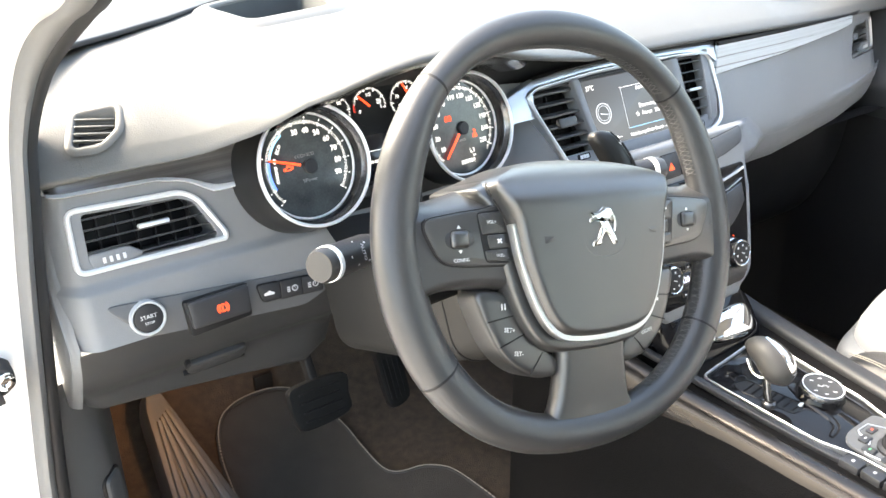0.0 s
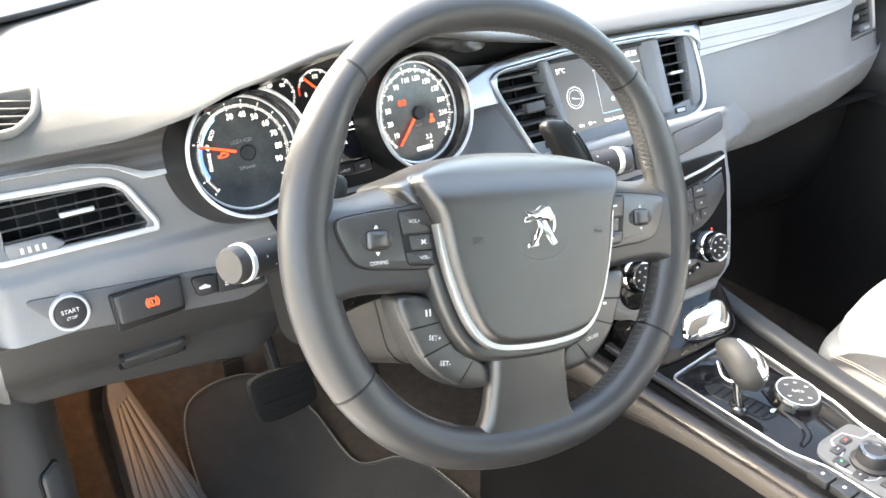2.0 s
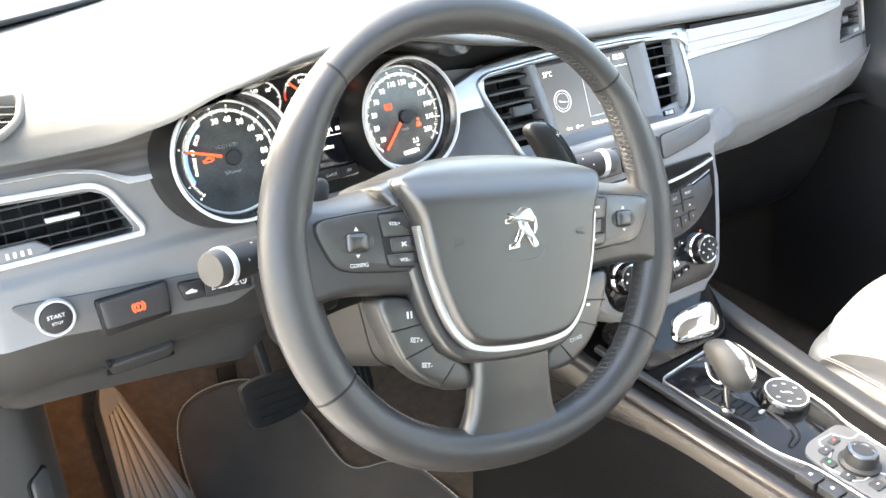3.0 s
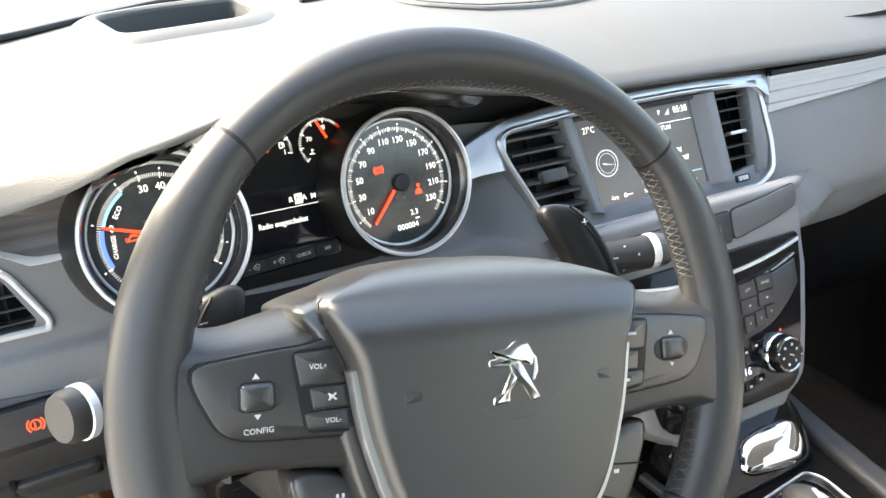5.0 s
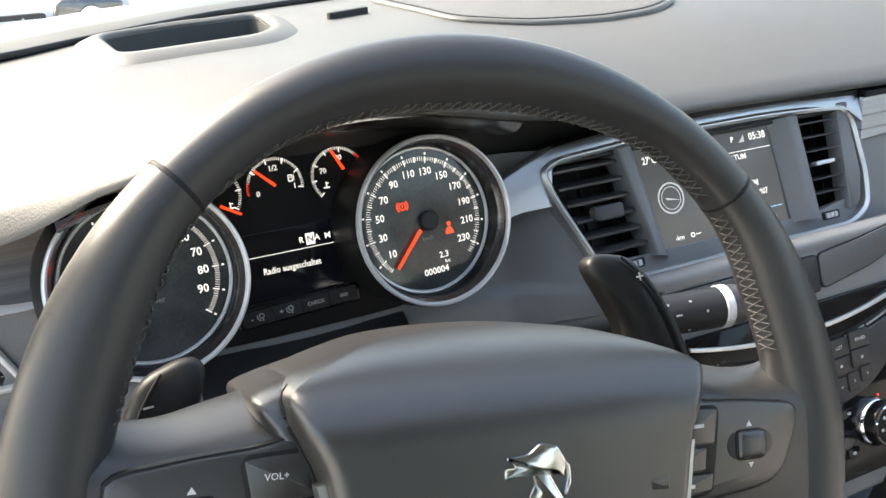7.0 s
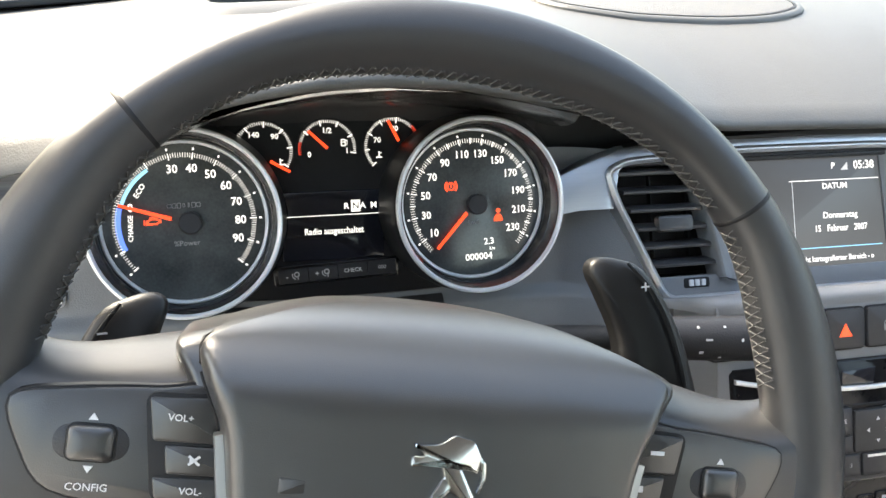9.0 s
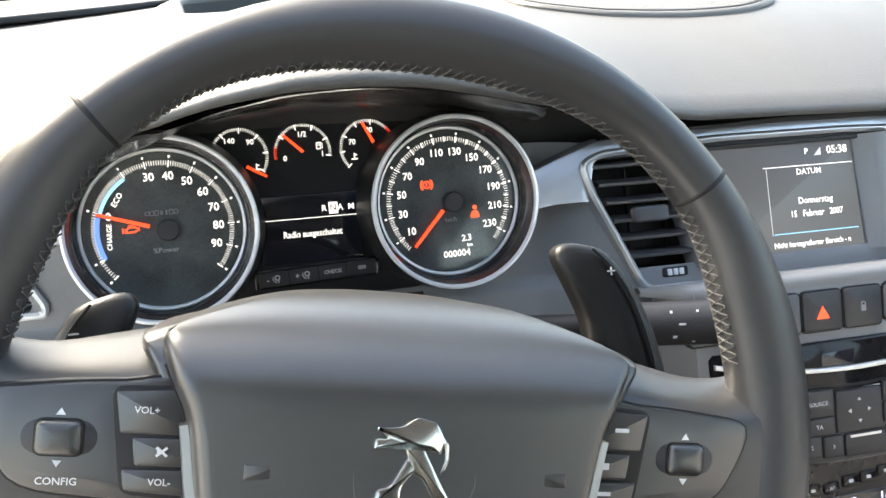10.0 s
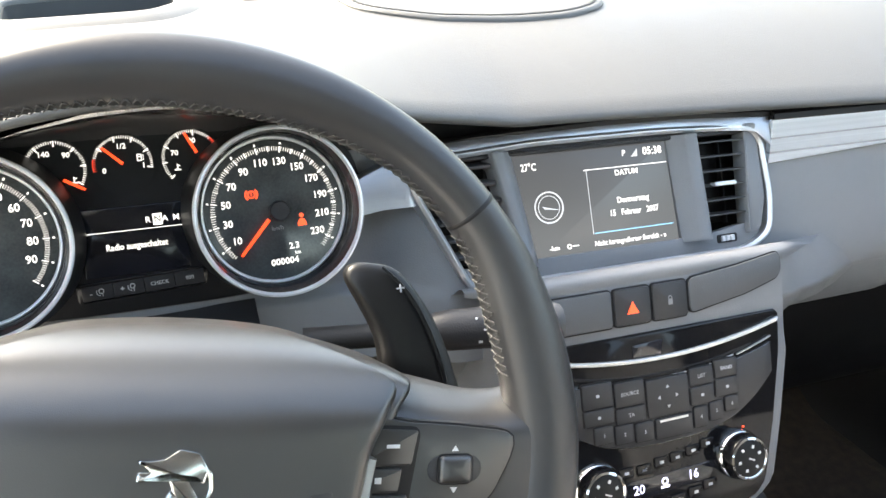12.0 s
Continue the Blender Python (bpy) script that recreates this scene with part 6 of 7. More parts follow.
bm = bmesh.new()
loops = []
for c, g in ((-0.13, 0.018), (-0.03, 0.0155), (-0.008, 0.0140), (-0.003, 0.0128), (-0.0008, 0.0105), (0.0, 0.008)):
    o = [(min(stack_x(b) + g, float(np.interp(b, (-0.060, -0.045), (0.14, 0.1225)))), b) for b in np.linspace(-0.174 - g, 0.028, 30)]
    loops.append([(x, b, c) for x, b in o] + [(-x, b, c) for x, b in o[::-1]])
rings(bm, loops, cap_start=True, cap_end=True)
bm.transform(BT)
part("body", bm, FASCIA, stack, "grey housing", angle=60)
o = [(stack_x(b), b) for b in np.linspace(-0.171, -0.0165, 22)]
PANEL = o + [(-x, b) for x, b in o[::-1]]
part("gloss_panel", slab(corners(PANEL, 0.004, 1), -0.01, 0.003, BT, 0.001), PIANO, stack, "gloss black panel")
BB = BT @ pose(0, 0.0055, 0)
for x0, x1, name in ((-0.128, -0.0405, "blank_panel"), (-0.038, -0.0062, "hazard_button"), (-0.0038, 0.0275, "lock_button"), (0.030, 0.1245, "blank_panel")):
    o = corners([(x0, -0.014), (x1, -0.014), (x1, 0.0145 if x1 < 0.1 else 0.021), (x0, 0.0145)], 0.003)
    if x1 > 0.1:
        o = corners([(x0, -0.0130), (0.085, -0.0045), (0.116, 0.0040), (0.1205, 0.0110), (0.1195, 0.0255), (0.075, 0.0190), (x0, 0.0148)], 0.006)
    gap = part("button_gap", slab(inset(o, -0.0012), -0.004, 0.0016, BB, 0.0003), BLACK, stack)
    b = part(name, slab(o, -0.004, 0.003, BB, 0.0009), BUTTON if "button" in name else KNEE_STRIP, stack, "dark grey push button" if "button" in name else "plain dark grey panel")
    if name == "hazard_button":
        part("triangle", slab(corners([(-0.0055, -0.0045), (0.0055, -0.0045), (0, 0.0055)], 0.0006), 0, 0.0006, BB @ pose((x0 + x1) / 2, -0.001, 0.003)), LIT_AMBER, b, "red hazard triangle", smooth=False)
    if name == "lock_button":
        bm = box((0.004, 0.0045, 0.0003), ((x0 + x1) / 2, -0.001, 0.0032), BB)
        lathe([(0.0019, 0.003), (0.0019, 0.0034), (0.0012, 0.0034), (0.0012, 0.003)], BB @ pose((x0 + x1) / 2, 0.0022, 0), 12, bm)
        part("print", bm, GREY_INK, b, smooth=False)


def smile(b0, lift):
    """A line across the panel that rises towards its ends."""
    return lambda x: b0 + lift * (x / 0.11) ** 2


def band(f0, f1, x0, x1, c0, c1, mat, name, parent, label="", n=24, edge=0.0008):
    xs = np.linspace(x0, x1, n)
    o = [(x, f0(x)) for x in xs] + [(x, f1(x)) for x in xs[::-1]]
    return part(name, slab(o, c0, c1, BT, edge), mat, parent, label)


radio = thing("car_radio", (CX, 0.165, 0.48), "gloss black radio with rows of grey keys", "radio")
band(smile(-0.0395, 0.013), smile(-0.0360, 0.013), -0.112, 0.112, -0.002, 0.0055, SILVER, "silver_bar", radio, "long silver bar")
part("sensor_window", slab(corners([(-0.026, -0.0355), (0.0, -0.0355), (0.002, -0.0235), (-0.026, -0.0250)], 0.001), 0, 0.0036, BT, 0.0003), LCD, radio, "dark sensor window")
band(smile(-0.0525, 0.016), smile(-0.0495, 0.016), -0.085, 0.085, 0.0, 0.0033, BLACK, "disc_slot", radio, "narrow disc slot")
band(smile(-0.0545, 0.018), smile(-0.0533, 0.018), 0.004, 0.067, 0.0, 0.0044, SILVER, "slot_trim", radio, "short silver strip")
band(smile(-0.0560, 0.020), smile(-0.0548, 0.020), 0.070, 0.104, 0.0, 0.0052, SILVER, "slot_trim", radio, "short silver strip")
bot = lambda x: -0.1055 + 0.0385 * (abs(x) / 0.103) ** 3
band(lambda x: bot(x) - 0.0012, smile(-0.0568, 0.016), -0.1042, 0.1042, 0.0, 0.0042, SATIN, "field_rim", radio, "thin satin rim", 40)
band(bot, smile(-0.0575, 0.016), -0.1032, 0.1032, 0.0, 0.0050, BUTTON, "key_field", radio, "dark grey key field", 40)
RADIO_KEYS = [(-0.074, -0.048, -0.0565, -0.0755, "square"), (-0.046, -0.020, -0.0565, -0.0755, "SOURCE"), (-0.074, -0.048, -0.0770, -0.0890, "dot"), (-0.046, -0.020, -0.0770, -0.0890, "TA"), (-0.018, 0.020, -0.0580, -0.0880, "pad"),
        (0.022, 0.044, -0.0565, -0.0705, "LIST"), (0.046, 0.068, -0.0565, -0.0705, "BAND"), (0.022, 0.044, -0.0720, -0.0860, "note"), (0.046, 0.068, -0.0720, -0.0860, "back"),
        (-0.066, -0.050, -0.0905, -0.1040, "1"), (-0.048, -0.032, -0.0905, -0.1050, "2"), (-0.030, -0.014, -0.0905, -0.1055, "3"), (-0.012, 0.022, -0.0900, -0.1060, "bar"), (0.024, 0.037, -0.0880, -0.1045, "4"), (0.039, 0.052, -0.0880, -0.1030, "5"), (0.054, 0.067, -0.0880, -0.1000, "6")]
for x0, x1, y1, y0, s in RADIO_KEYS:
    y0, y1 = y0 + 0.004, y1 + 0.004
    lift = 0.014 * (((x0 + x1) / 2) / 0.11) ** 2
    o = corners([(x0, y0 + lift), (x1, y0 + lift), (x1, y1 + lift), (x0, y1 + lift)], 0.0015, 2)
    k = part("key", slab(o, 0.003, 0.0064, BT, 0.0007), BUTTON, radio)
    part("key_gap", slab(inset(o, -0.0008), 0.003, 0.0053, BT, 0.0002), BLACK, radio)
    cx, cy = (x0 + x1) / 2, (y0 + y1) / 2 + lift
    f = BT @ pose(cx, cy, 0.0065)
    if s in ("square", "dot", "note", "back"):
        bm = box((0.0026, 0.0022, 0.0003), (0, 0, 0.0001), f)
    elif s == "bar":
        bm = box((0.026, 0.0018, 0.0005), (0, 0.0062, 0.0002), f)
        part("chrome_line", bm, SILVER, k, "thin chrome line", smooth=False)
        continue
    elif s == "pad":
        bm = bmesh.new()
        for a in (0, 90, 180, 270):
            slab([(0.0070, -0.0016), (0.0096, 0), (0.0070, 0.0016)], 0, 0.0003, f @ pose(0, 0, 0, 0, 0, a), 0.0001, bm)
    else:
        bm = words(s, 0.0042, f)
    part("print", bm, PRINT, k, smooth=False)
clim = thing("climate_control", (CX, 0.14, 0.44), "gloss black climate control with two chrome-ringed knobs", "climate control")
for x in (-0.0672, 0.0648):
    m = BT @ pose(x, -0.1300, 0.002)
    k = part("knob", lathe([(0.0190, 0.0), (0.0185, 0.014), (0.0172, 0.016)], m, 36), PIANO, clim, "round temperature knob")
    part("chrome_ring", lathe([(0.0205, 0.0), (0.0205, 0.004), (0.0190, 0.006), (0.0185, 0.003)], m, 40), CHROME, k, "chrome ring")
    part("chrome_edge", lathe([(0.0174, 0.0140), (0.0174, 0.0165), (0.0158, 0.0172), (0.0150, 0.0165)], m, 40), CHROME, k, "chrome edge")
    part("knob_face", lathe([(0.0155, 0.0160), (0.0150, 0.0164), (0, 0.0164)], m, 36), BLACK, k)
    bm = bmesh.new()
    for a in (20, 70, 130, 190, 250, 310):
        box((0.0026, 0.0022, 0.0003), (0.0100, 0, 0.0167), m @ pose(0, 0, 0, 0, 0, a), bm=bm)
    box((0.006, 0.0012, 0.0003), (-0.002, 0, 0.0167), m @ pose(0, 0, 0, 0, 0, 155), bm=bm)
    part("print", bm, WHITE_INK, k, "white airflow signs", smooth=False)
bm = slab(corners([(-0.045, -0.149), (0.036, -0.145), (0.044, -0.1300), (-0.040, -0.1320)], 0.003), 0.0, 0.0036, BT)
dsp = part("display", bm, LCD, clim, "dark blue strip display")
bm = words("20", 0.0105, BT @ pose(-0.030, -0.1400, 0.0038))
words("16", 0.0105, BT @ pose(0.0205, -0.1375, 0.0038), bm=bm)
lathe([(0.0032, 0.0037), (0.0032, 0.0040), (0.0018, 0.0040), (0.0018, 0.0037)], BT @ pose(-0.006, -0.1375, 0), 10, bm)
box((0.008, 0.0020, 0.0003), (-0.006, -0.1420, 0.0039), BT, bm=bm)
part("lit_figures", bm, glow("lit lilac figures", (0.62, 0.66, 1.0), 0.36), dsp, "lit white figures", smooth=False)
for i, (x, b) in enumerate(((-0.040, -0.1240), (-0.024, -0.1245), (-0.008, -0.1215), (0.007, -0.1205), (0.022, -0.1180), (0.036, -0.1150), (-0.012, -0.1560), (0.005, -0.1550), (0.022, -0.1525), (0.036, -0.1490), (-0.036, -0.158))):
    k = part("key", slab(rounded(0.0135, 0.0085, 0.0015, x=x, y=b), 0.0, 0.0042, BT, 0.0006), PIANO, clim)
    part("print", words("AC", 0.0032, BT @ pose(x, b, 0.0043)) if i == 1 else words("AUTO", 0.0030, BT @ pose(x, b, 0.0043)) if i == 7 else box((0.0036, 0.0022, 0.0003), (x, b, 0.0044), BT), PRINT, k, smooth=False)
part("warm_lamp", lathe([(0.0010, 0.003), (0.0010, 0.0036), (0, 0.0036)], BT @ pose(0.072, -0.1085, 0), 8), LIT_RED, clim)

# ---- centre console
con = thing("centre_console", (CX, -0.05, 0.0), "dark centre console with bronze rails and silver-edged gloss panel", "console")
ZC = 0.362


def console_loop(y, xl, xr, z, drop):
    """A section across the console at y."""
    return [(xl - 0.030, y, drop), (xl - 0.030, y, z - 0.085), (xl - 0.024, y, z - 0.045), (xl - 0.010, y, z - 0.018), (xl + 0.012, y, z - 0.006), (xr - 0.012, y, z - 0.006), (xr + 0.010, y, z - 0.014), (xr + 0.026, y, z - 0.06), (xr + 0.028, y, drop)]


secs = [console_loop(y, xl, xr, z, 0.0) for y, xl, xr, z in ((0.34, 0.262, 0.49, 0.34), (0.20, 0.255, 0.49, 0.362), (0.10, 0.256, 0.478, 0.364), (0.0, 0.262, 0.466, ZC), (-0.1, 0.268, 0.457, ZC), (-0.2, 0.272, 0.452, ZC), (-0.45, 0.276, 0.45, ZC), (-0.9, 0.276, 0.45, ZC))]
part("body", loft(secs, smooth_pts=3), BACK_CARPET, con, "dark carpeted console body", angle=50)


def rail(side, mat, name, label, pts, sec):
    return part(name, sweep(spline(pts, 6, False), sec, cap=True), mat, con, label)


secs = []
for x, y, z in spline([(0.222, 0.235, 0.390), (0.240, 0.15, 0.373), (0.250, 0.08, 0.362), (0.259, 0.0, 0.358), (0.265, -0.10, 0.357), (0.270, -0.22, 0.356), (0.276, -0.5, 0.355), (0.28, -0.9, 0.355)], 4, False):
    secs.append([(x + dx, y, z + dz) for dx, dz in ((-0.010, -0.080), (-0.013, -0.055), (-0.014, -0.034), (-0.011, -0.015), (-0.004, -0.003), (0.005, 0.001), (0.014, 0.000), (0.020, -0.006), (0.020, -0.020))])
part("rail", loft(secs, smooth_pts=3), BRONZE, con, "satin bronze side rail", angle=60)
rail(1, RUBBER, "side_rail", "dark soft side rail", [(0.512, 0.25, 0.372), (0.494, 0.15, 0.362), (0.478, 0.05, 0.358), (0.460, -0.06, 0.356), (0.444, -0.2, 0.355), (0.438, -0.5, 0.355)], rounded(0.030, 0.020, 0.009))
part("rail_edge", sweep(spline([(0.273, 0.145, 0.374), (0.285, 0.06, 0.365), (0.291, -0.02, 0.360), (0.296, -0.1, 0.358), (0.304, -0.2, 0.357), (0.31, -0.5, 0.357)], 6, False), rounded(0.010, 0.008, 0.002)), DARK, con, "dark strip beside the rail")
FR = corners([(0.298, 0.066), (0.424, 0.080), (0.433, 0.064), (0.414, -0.078), (0.403, -0.108), (0.398, -0.154), (0.398, -0.40), (0.312, -0.40), (0.312, -0.130), (0.299, -0.092)], 0.012)
CM = pose(0, 0, ZC)
part("gloss_panel", slab(inset(FR, 0.0024), -0.02, 0.0, CM, 0.001), PIANO, con, "gloss black panel")
part("silver_edge", frame_plate(FR, inset(FR, 0.0024), -0.015, 0.0030, CM, 0.0010), SILVER, con, "thin silver edge")
# chrome lid ahead of the lever
tray = part("tray_surround", pillow([tuple(p) for p in spline([(-0.070, -0.034), (0.05, -0.034), (0.072, -0.01), (0.068, 0.040), (0.0, 0.048), (-0.085, 0.040), (-0.095, 0.0)], 5)], 0.0, 0.010, -0.03, pose(0.385, 0.112, 0.378, 48, 0, 0)), PIANO, con, "gloss black tray surround")
part("tray_lid", pillow([tuple(p) for p in spline([(-0.036, -0.019), (0.016, -0.021), (0.032, -0.009), (0.035, 0.012), (0.022, 0.023), (-0.026, 0.017), (-0.042, -0.003)], 5)], 0.0, 0.012, -0.01, pose(0.400, 0.102, 0.386, 48, 0, -8), 10, 2.2), CHROME, tray, "polished chrome lid")
# gate of the lever
gate_o = corners([(0.3120, 0.0200), (0.3180, 0.0330), (0.3370, 0.0290), (0.3490, -0.0400), (0.3430, -0.0470), (0.3242, -0.0449)], 0.005)
gate = part("gate", frame_plate(inset(gate_o, -0.0016), gate_o, -0.004, 0.0012, CM, 0.0005), PIANO, con, "raised edge of the lever gate")
part("gaiter", slab(gate_o, -0.004, 0.0004, CM, 0.0003), BLACK, gate, "black slot")
bm = bmesh.new()
for i in range(7):
    sweep([(0.3155 + 0.0016 * i, 0.016 - 0.0095 * i, 0.0008), (0.3370 + 0.0016 * i, 0.018 - 0.0095 * i, 0.0008)], circle(0.0012, 6), m=CM, bm=bm)
part("folds", bm, PEDAL, gate, "fine black folds")
part("mark", slab(corners([(0.3400, -0.0395), (0.3465, -0.0385), (0.3495, -0.0420), (0.3420, -0.0435)], 0.001), 0, 0.0026, CM, 0.0004), WHITE_INK, gate, "small white mark")
part("ridge", sweep(spline([(0.3669, -0.0106, 0.0), (0.3577, -0.0344, 0.0), (0.3537, -0.0597, 0.0), (0.3490, -0.0782, 0.0), (0.3388, -0.0891, 0.0), (0.3200, -0.0949, 0.0)], 5, False), [(-0.007, -0.001), (0.007, -0.001), (0.004, 0.0014), (0.0, 0.0022), (-0.004, 0.0014)], m=CM, scale=lambda t: (0.5 + 0.5 * math.sin(math.pi * t), 1)), PIANO, con, "moulded ridge of the gloss panel")
lev = thing("gear_lever", (0.318, -0.012, ZC), "grey leather gear lever with a chrome insert", "gear lever")
part("stem", sweep([(0.316, -0.018, ZC - 0.002), (0.317, -0.012, ZC + 0.016), (0.319, -0.006, ZC + 0.036)], rounded(0.007, 0.010, 0.003)), SATIN, lev, "dark satin stem")
part("stem_foot", lathe([(0.009, 0.0), (0.008, 0.004), (0.005, 0.006)], pose(0.316, -0.018, ZC), 20), SATIN, lev)
KNOB = [(0.022, 0.056, 0.005), (0.020, 0.059, 0.011), (0.012, 0.061, 0.0160), (0.001, 0.060, 0.0195), (-0.010, 0.055, 0.0215), (-0.019, 0.047, 0.0210), (-0.025, 0.040, 0.0170), (-0.029, 0.035, 0.0105), (-0.031, 0.032, 0.004)]
knob_path = [np.array(p) for p in spline(KNOB, 4, False)]
bm = bmesh.new()
loops = []
for i, (y, z, r) in enumerate(knob_path):
    d = knob_path[min(i + 1, len(knob_path) - 1)] - knob_path[max(i - 1, 0)]
    q = math.hypot(d[0], d[1])
    uy, uz = -d[1] / q, d[0] / q
    loops.append([(0.322 + 0.95 * r * math.cos(a), y + uy * r * math.sin(a) * 0.9, ZC + z + uz * r * math.sin(a) * 0.9) for a in [2 * math.pi * k / 24 for k in range(24)]])
rings(bm, loops, cap_start=True, cap_end=True)
part("knob", bm, KNOB_SKIN, lev, "grey leather knob", angle=70)
bm = bmesh.new()
loops = []
for i in range(10, 27, 2):
    y, z, r = knob_path[i]
    d = knob_path[i + 1] - knob_path[i - 1]
    q = math.hypot(d[0], d[1])
    uy, uz = -d[1] / q, d[0] / q
    e = math.sin(math.pi * (i - 9) / 18) ** 0.4 * 0.70
    loops.append([(0.322 + 0.95 * (r + h) * math.cos(a), y + uy * (r + h) * math.sin(a) * 0.9, ZC + z + uz * (r + h) * math.sin(a) * 0.9) for a, h in ((-2.0 - e, -0.002), (-2.0 - e, 0.0006), (-2.0 - e * 0.6, 0.0012), (-2.0, 0.0014), (-2.0 + e * 0.6, 0.0012), (-2.0 + e, 0.0006), (-2.0 + e, -0.002)) for a in [math.pi - a]])
rings(bm, loops, cap_start=True, cap_end=True)
part("insert", bm, CHROME, lev, "chrome insert")
part("trigger", sweep(spline([(0.312, 0.016, ZC + 0.048), (0.310, 0.006, ZC + 0.036), (0.311, -0.006, ZC + 0.034), (0.313, -0.010, ZC + 0.042)], 4, False), circle(0.0022, 8)), CHROME, lev, "bent chrome trigger")
# mode dial behind the lever
md = thing("mode_dial", (0.390, -0.042, ZC), "round drive mode dial with white print", "rotary control")
m = pose(0.381, -0.0425, ZC, 6, 0, 0)
part("base", lathe([(0.0300, -0.004), (0.0285, 0.002), (0.0255, 0.0075)], m, 36), PIANO, md)
part("ring", lathe([(0.0255, 0.006), (0.0252, 0.0125), (0.0240, 0.0140), (0.0230, 0.0142), (0.0223, 0.0132)], m, 36), SATIN, md, "dark satin ring")
part("edge_ring", lathe([(0.0236, 0.0136), (0.0236, 0.0146), (0.0226, 0.0146), (0.0224, 0.0136)], m, 48), BEZEL, md, "thin bright ring")
part("top", lathe([(0.0228, 0.0128), (0.022, 0.0136), (0, 0.0138)], m, 36), STALK_CAP, md)
bm = words("AUTO", 0.0050, m @ pose(0.0, 0.0, 0.0140, 0, 0, -40))
for a in (40, 90, 140, 220, 270, 320):
    box((0.0042, 0.0014, 0.0003), (0.0145 * math.cos(radians(a)), 0.0145 * math.sin(radians(a)), 0.0141), m @ pose(0, 0, 0, 0, 0, -40), bm=bm)
part("print", bm, WHITE_INK, md, smooth=False)
# controller with keys
ctl = thing("media_controller", (0.368, -0.145, ZC), "silver-edged media controller with a rotary knob", "rotary control")
o = corners([(0.3200, -0.112), (0.3370, -0.102), (0.3895, -0.1010), (0.3960, -0.110), (0.3960, -0.23), (0.320, -0.23), (0.316, -0.150)], 0.010)
part("field", slab(o, -0.004, 0.003, CM, 0.001), KICK, ctl, "grey key field")
run = [(0.4000, -0.1310), (0.3930, -0.1250), (0.3849, -0.1255), (0.3786, -0.1240), (0.3696, -0.1080), (0.3508, -0.1078), (0.3451, -0.1127), (0.3472, -0.1240), (0.3386, -0.1284), (0.3247, -0.1291), (0.3201, -0.1350), (0.3244, -0.1640), (0.3330, -0.1690), (0.3544, -0.1690), (0.3600, -0.1800), (0.3600, -0.2200)]
part("silver_line", sweep([(x, y, 0.0032) for x, y in run], rounded(0.0018, 0.0018, 0.0005), m=CM), SILVER, ctl, "thin stepped silver line")
m = CM @ pose(0.352, -0.152, 0.002)
part("knob", lathe([(0.0205, 0.0), (0.0205, 0.004), (0.0165, 0.006), (0.0155, 0.016), (0.0145, 0.018)], m, 36), DARK, ctl, "dark rotary knob")
part("knob_top", lathe([(0.0150, 0.0170), (0.0140, 0.0190), (0.0105, 0.0195), (0.0095, 0.0180)], m, 36), SATIN, ctl, "satin knob ring")
part("knob_cap", lathe([(0.0100, 0.0180), (0, 0.0186)], m, 30), DARK, ctl)
for x, y, w, h, mt in ((0.342, -0.121, 0.016, 0.010, None), (0.362, -0.117, 0.014, 0.008, LIT_AMBER), (0.328, -0.134, 0.012, 0.014, LIT_GREEN), (0.326, -0.156, 0.012, 0.012, None), (0.338, -0.180, 0.016, 0.012, None), (0.360, -0.184, 0.016, 0.012, None), (0.380, -0.176, 0.012, 0.012, None)):
    k = part("key", slab(rounded(w, h, 0.002, x=x, y=y), 0.0, 0.0050, CM, 0.0008), BUTTON, ctl)
    part("print", box((0.003, 0.0016, 0.0003), (x, y, 0.0052), CM), mt or PRINT, k, smooth=False)
for i in range(3):
    o = corners([(0.290 + 0.001 * i, -0.122 - 0.024 * i), (0.308, -0.122 - 0.024 * i), (0.308, -0.144 - 0.024 * i), (0.290, -0.144 - 0.024 * i)][::-1], 0.002)
    k = part("side_key", slab(o, -0.01, 0.003, CM, 0.0008), BUTTON, ctl, "dark grey side key")
    part("print", box((0.004, 0.003, 0.0003), (0.299, -0.133 - 0.024 * i, 0.0032), CM), PRINT, k, smooth=False)

# ---- passenger seat
seat = thing("passenger_seat", (0.79, -0.25, 0.05), "pale grey leather passenger seat with dark grey sides", "car seat")


def cushion(outline, z0, rise, lowz, mat, name, label):
    return part(name, pillow([tuple(p) for p in spline(outline, 6)], z0, rise, lowz, None, 14, 2.6), mat, seat, label, angle=60)


cushion([(0.566, 0.020), (0.61, 0.036), (0.70, 0.052), (0.86, 0.052), (0.96, 0.035), (0.99, -0.02), (0.99, -0.40), (0.585, -0.40), (0.565, -0.12), (0.550, -0.02)], 0.352, 0.050, 0.20, SEAT_LIGHT, "seat_cushion", "pale grey cushion")
cushion([(0.546, 0.030), (0.60, 0.047), (0.70, 0.062), (0.86, 0.062), (0.97, 0.045), (1.00, -0.02), (1.00, -0.30), (0.575, -0.30), (0.555, -0.10), (0.537, -0.005)], 0.322, 0.034, 0.18, SEAT_SIDE, "front_roll", "mid grey roll round the cushion")
cushion([(0.492, 0.004), (0.524, 0.016), (0.570, 0.0), (0.60, -0.10), (0.61, -0.40), (0.486, -0.40), (0.483, -0.1)], 0.298, 0.066, 0.15, SEAT_DARK, "side_bolster", "brown-grey side bolster")
cushion([(1.06, 0.0), (1.02, 0.03), (0.97, 0.02), (0.955, -0.10), (0.95, -0.40), (1.06, -0.40), (1.07, -0.1)][::-1], 0.290, 0.066, 0.15, SEAT_DARK, "side_bolster", "brown-grey side bolster")
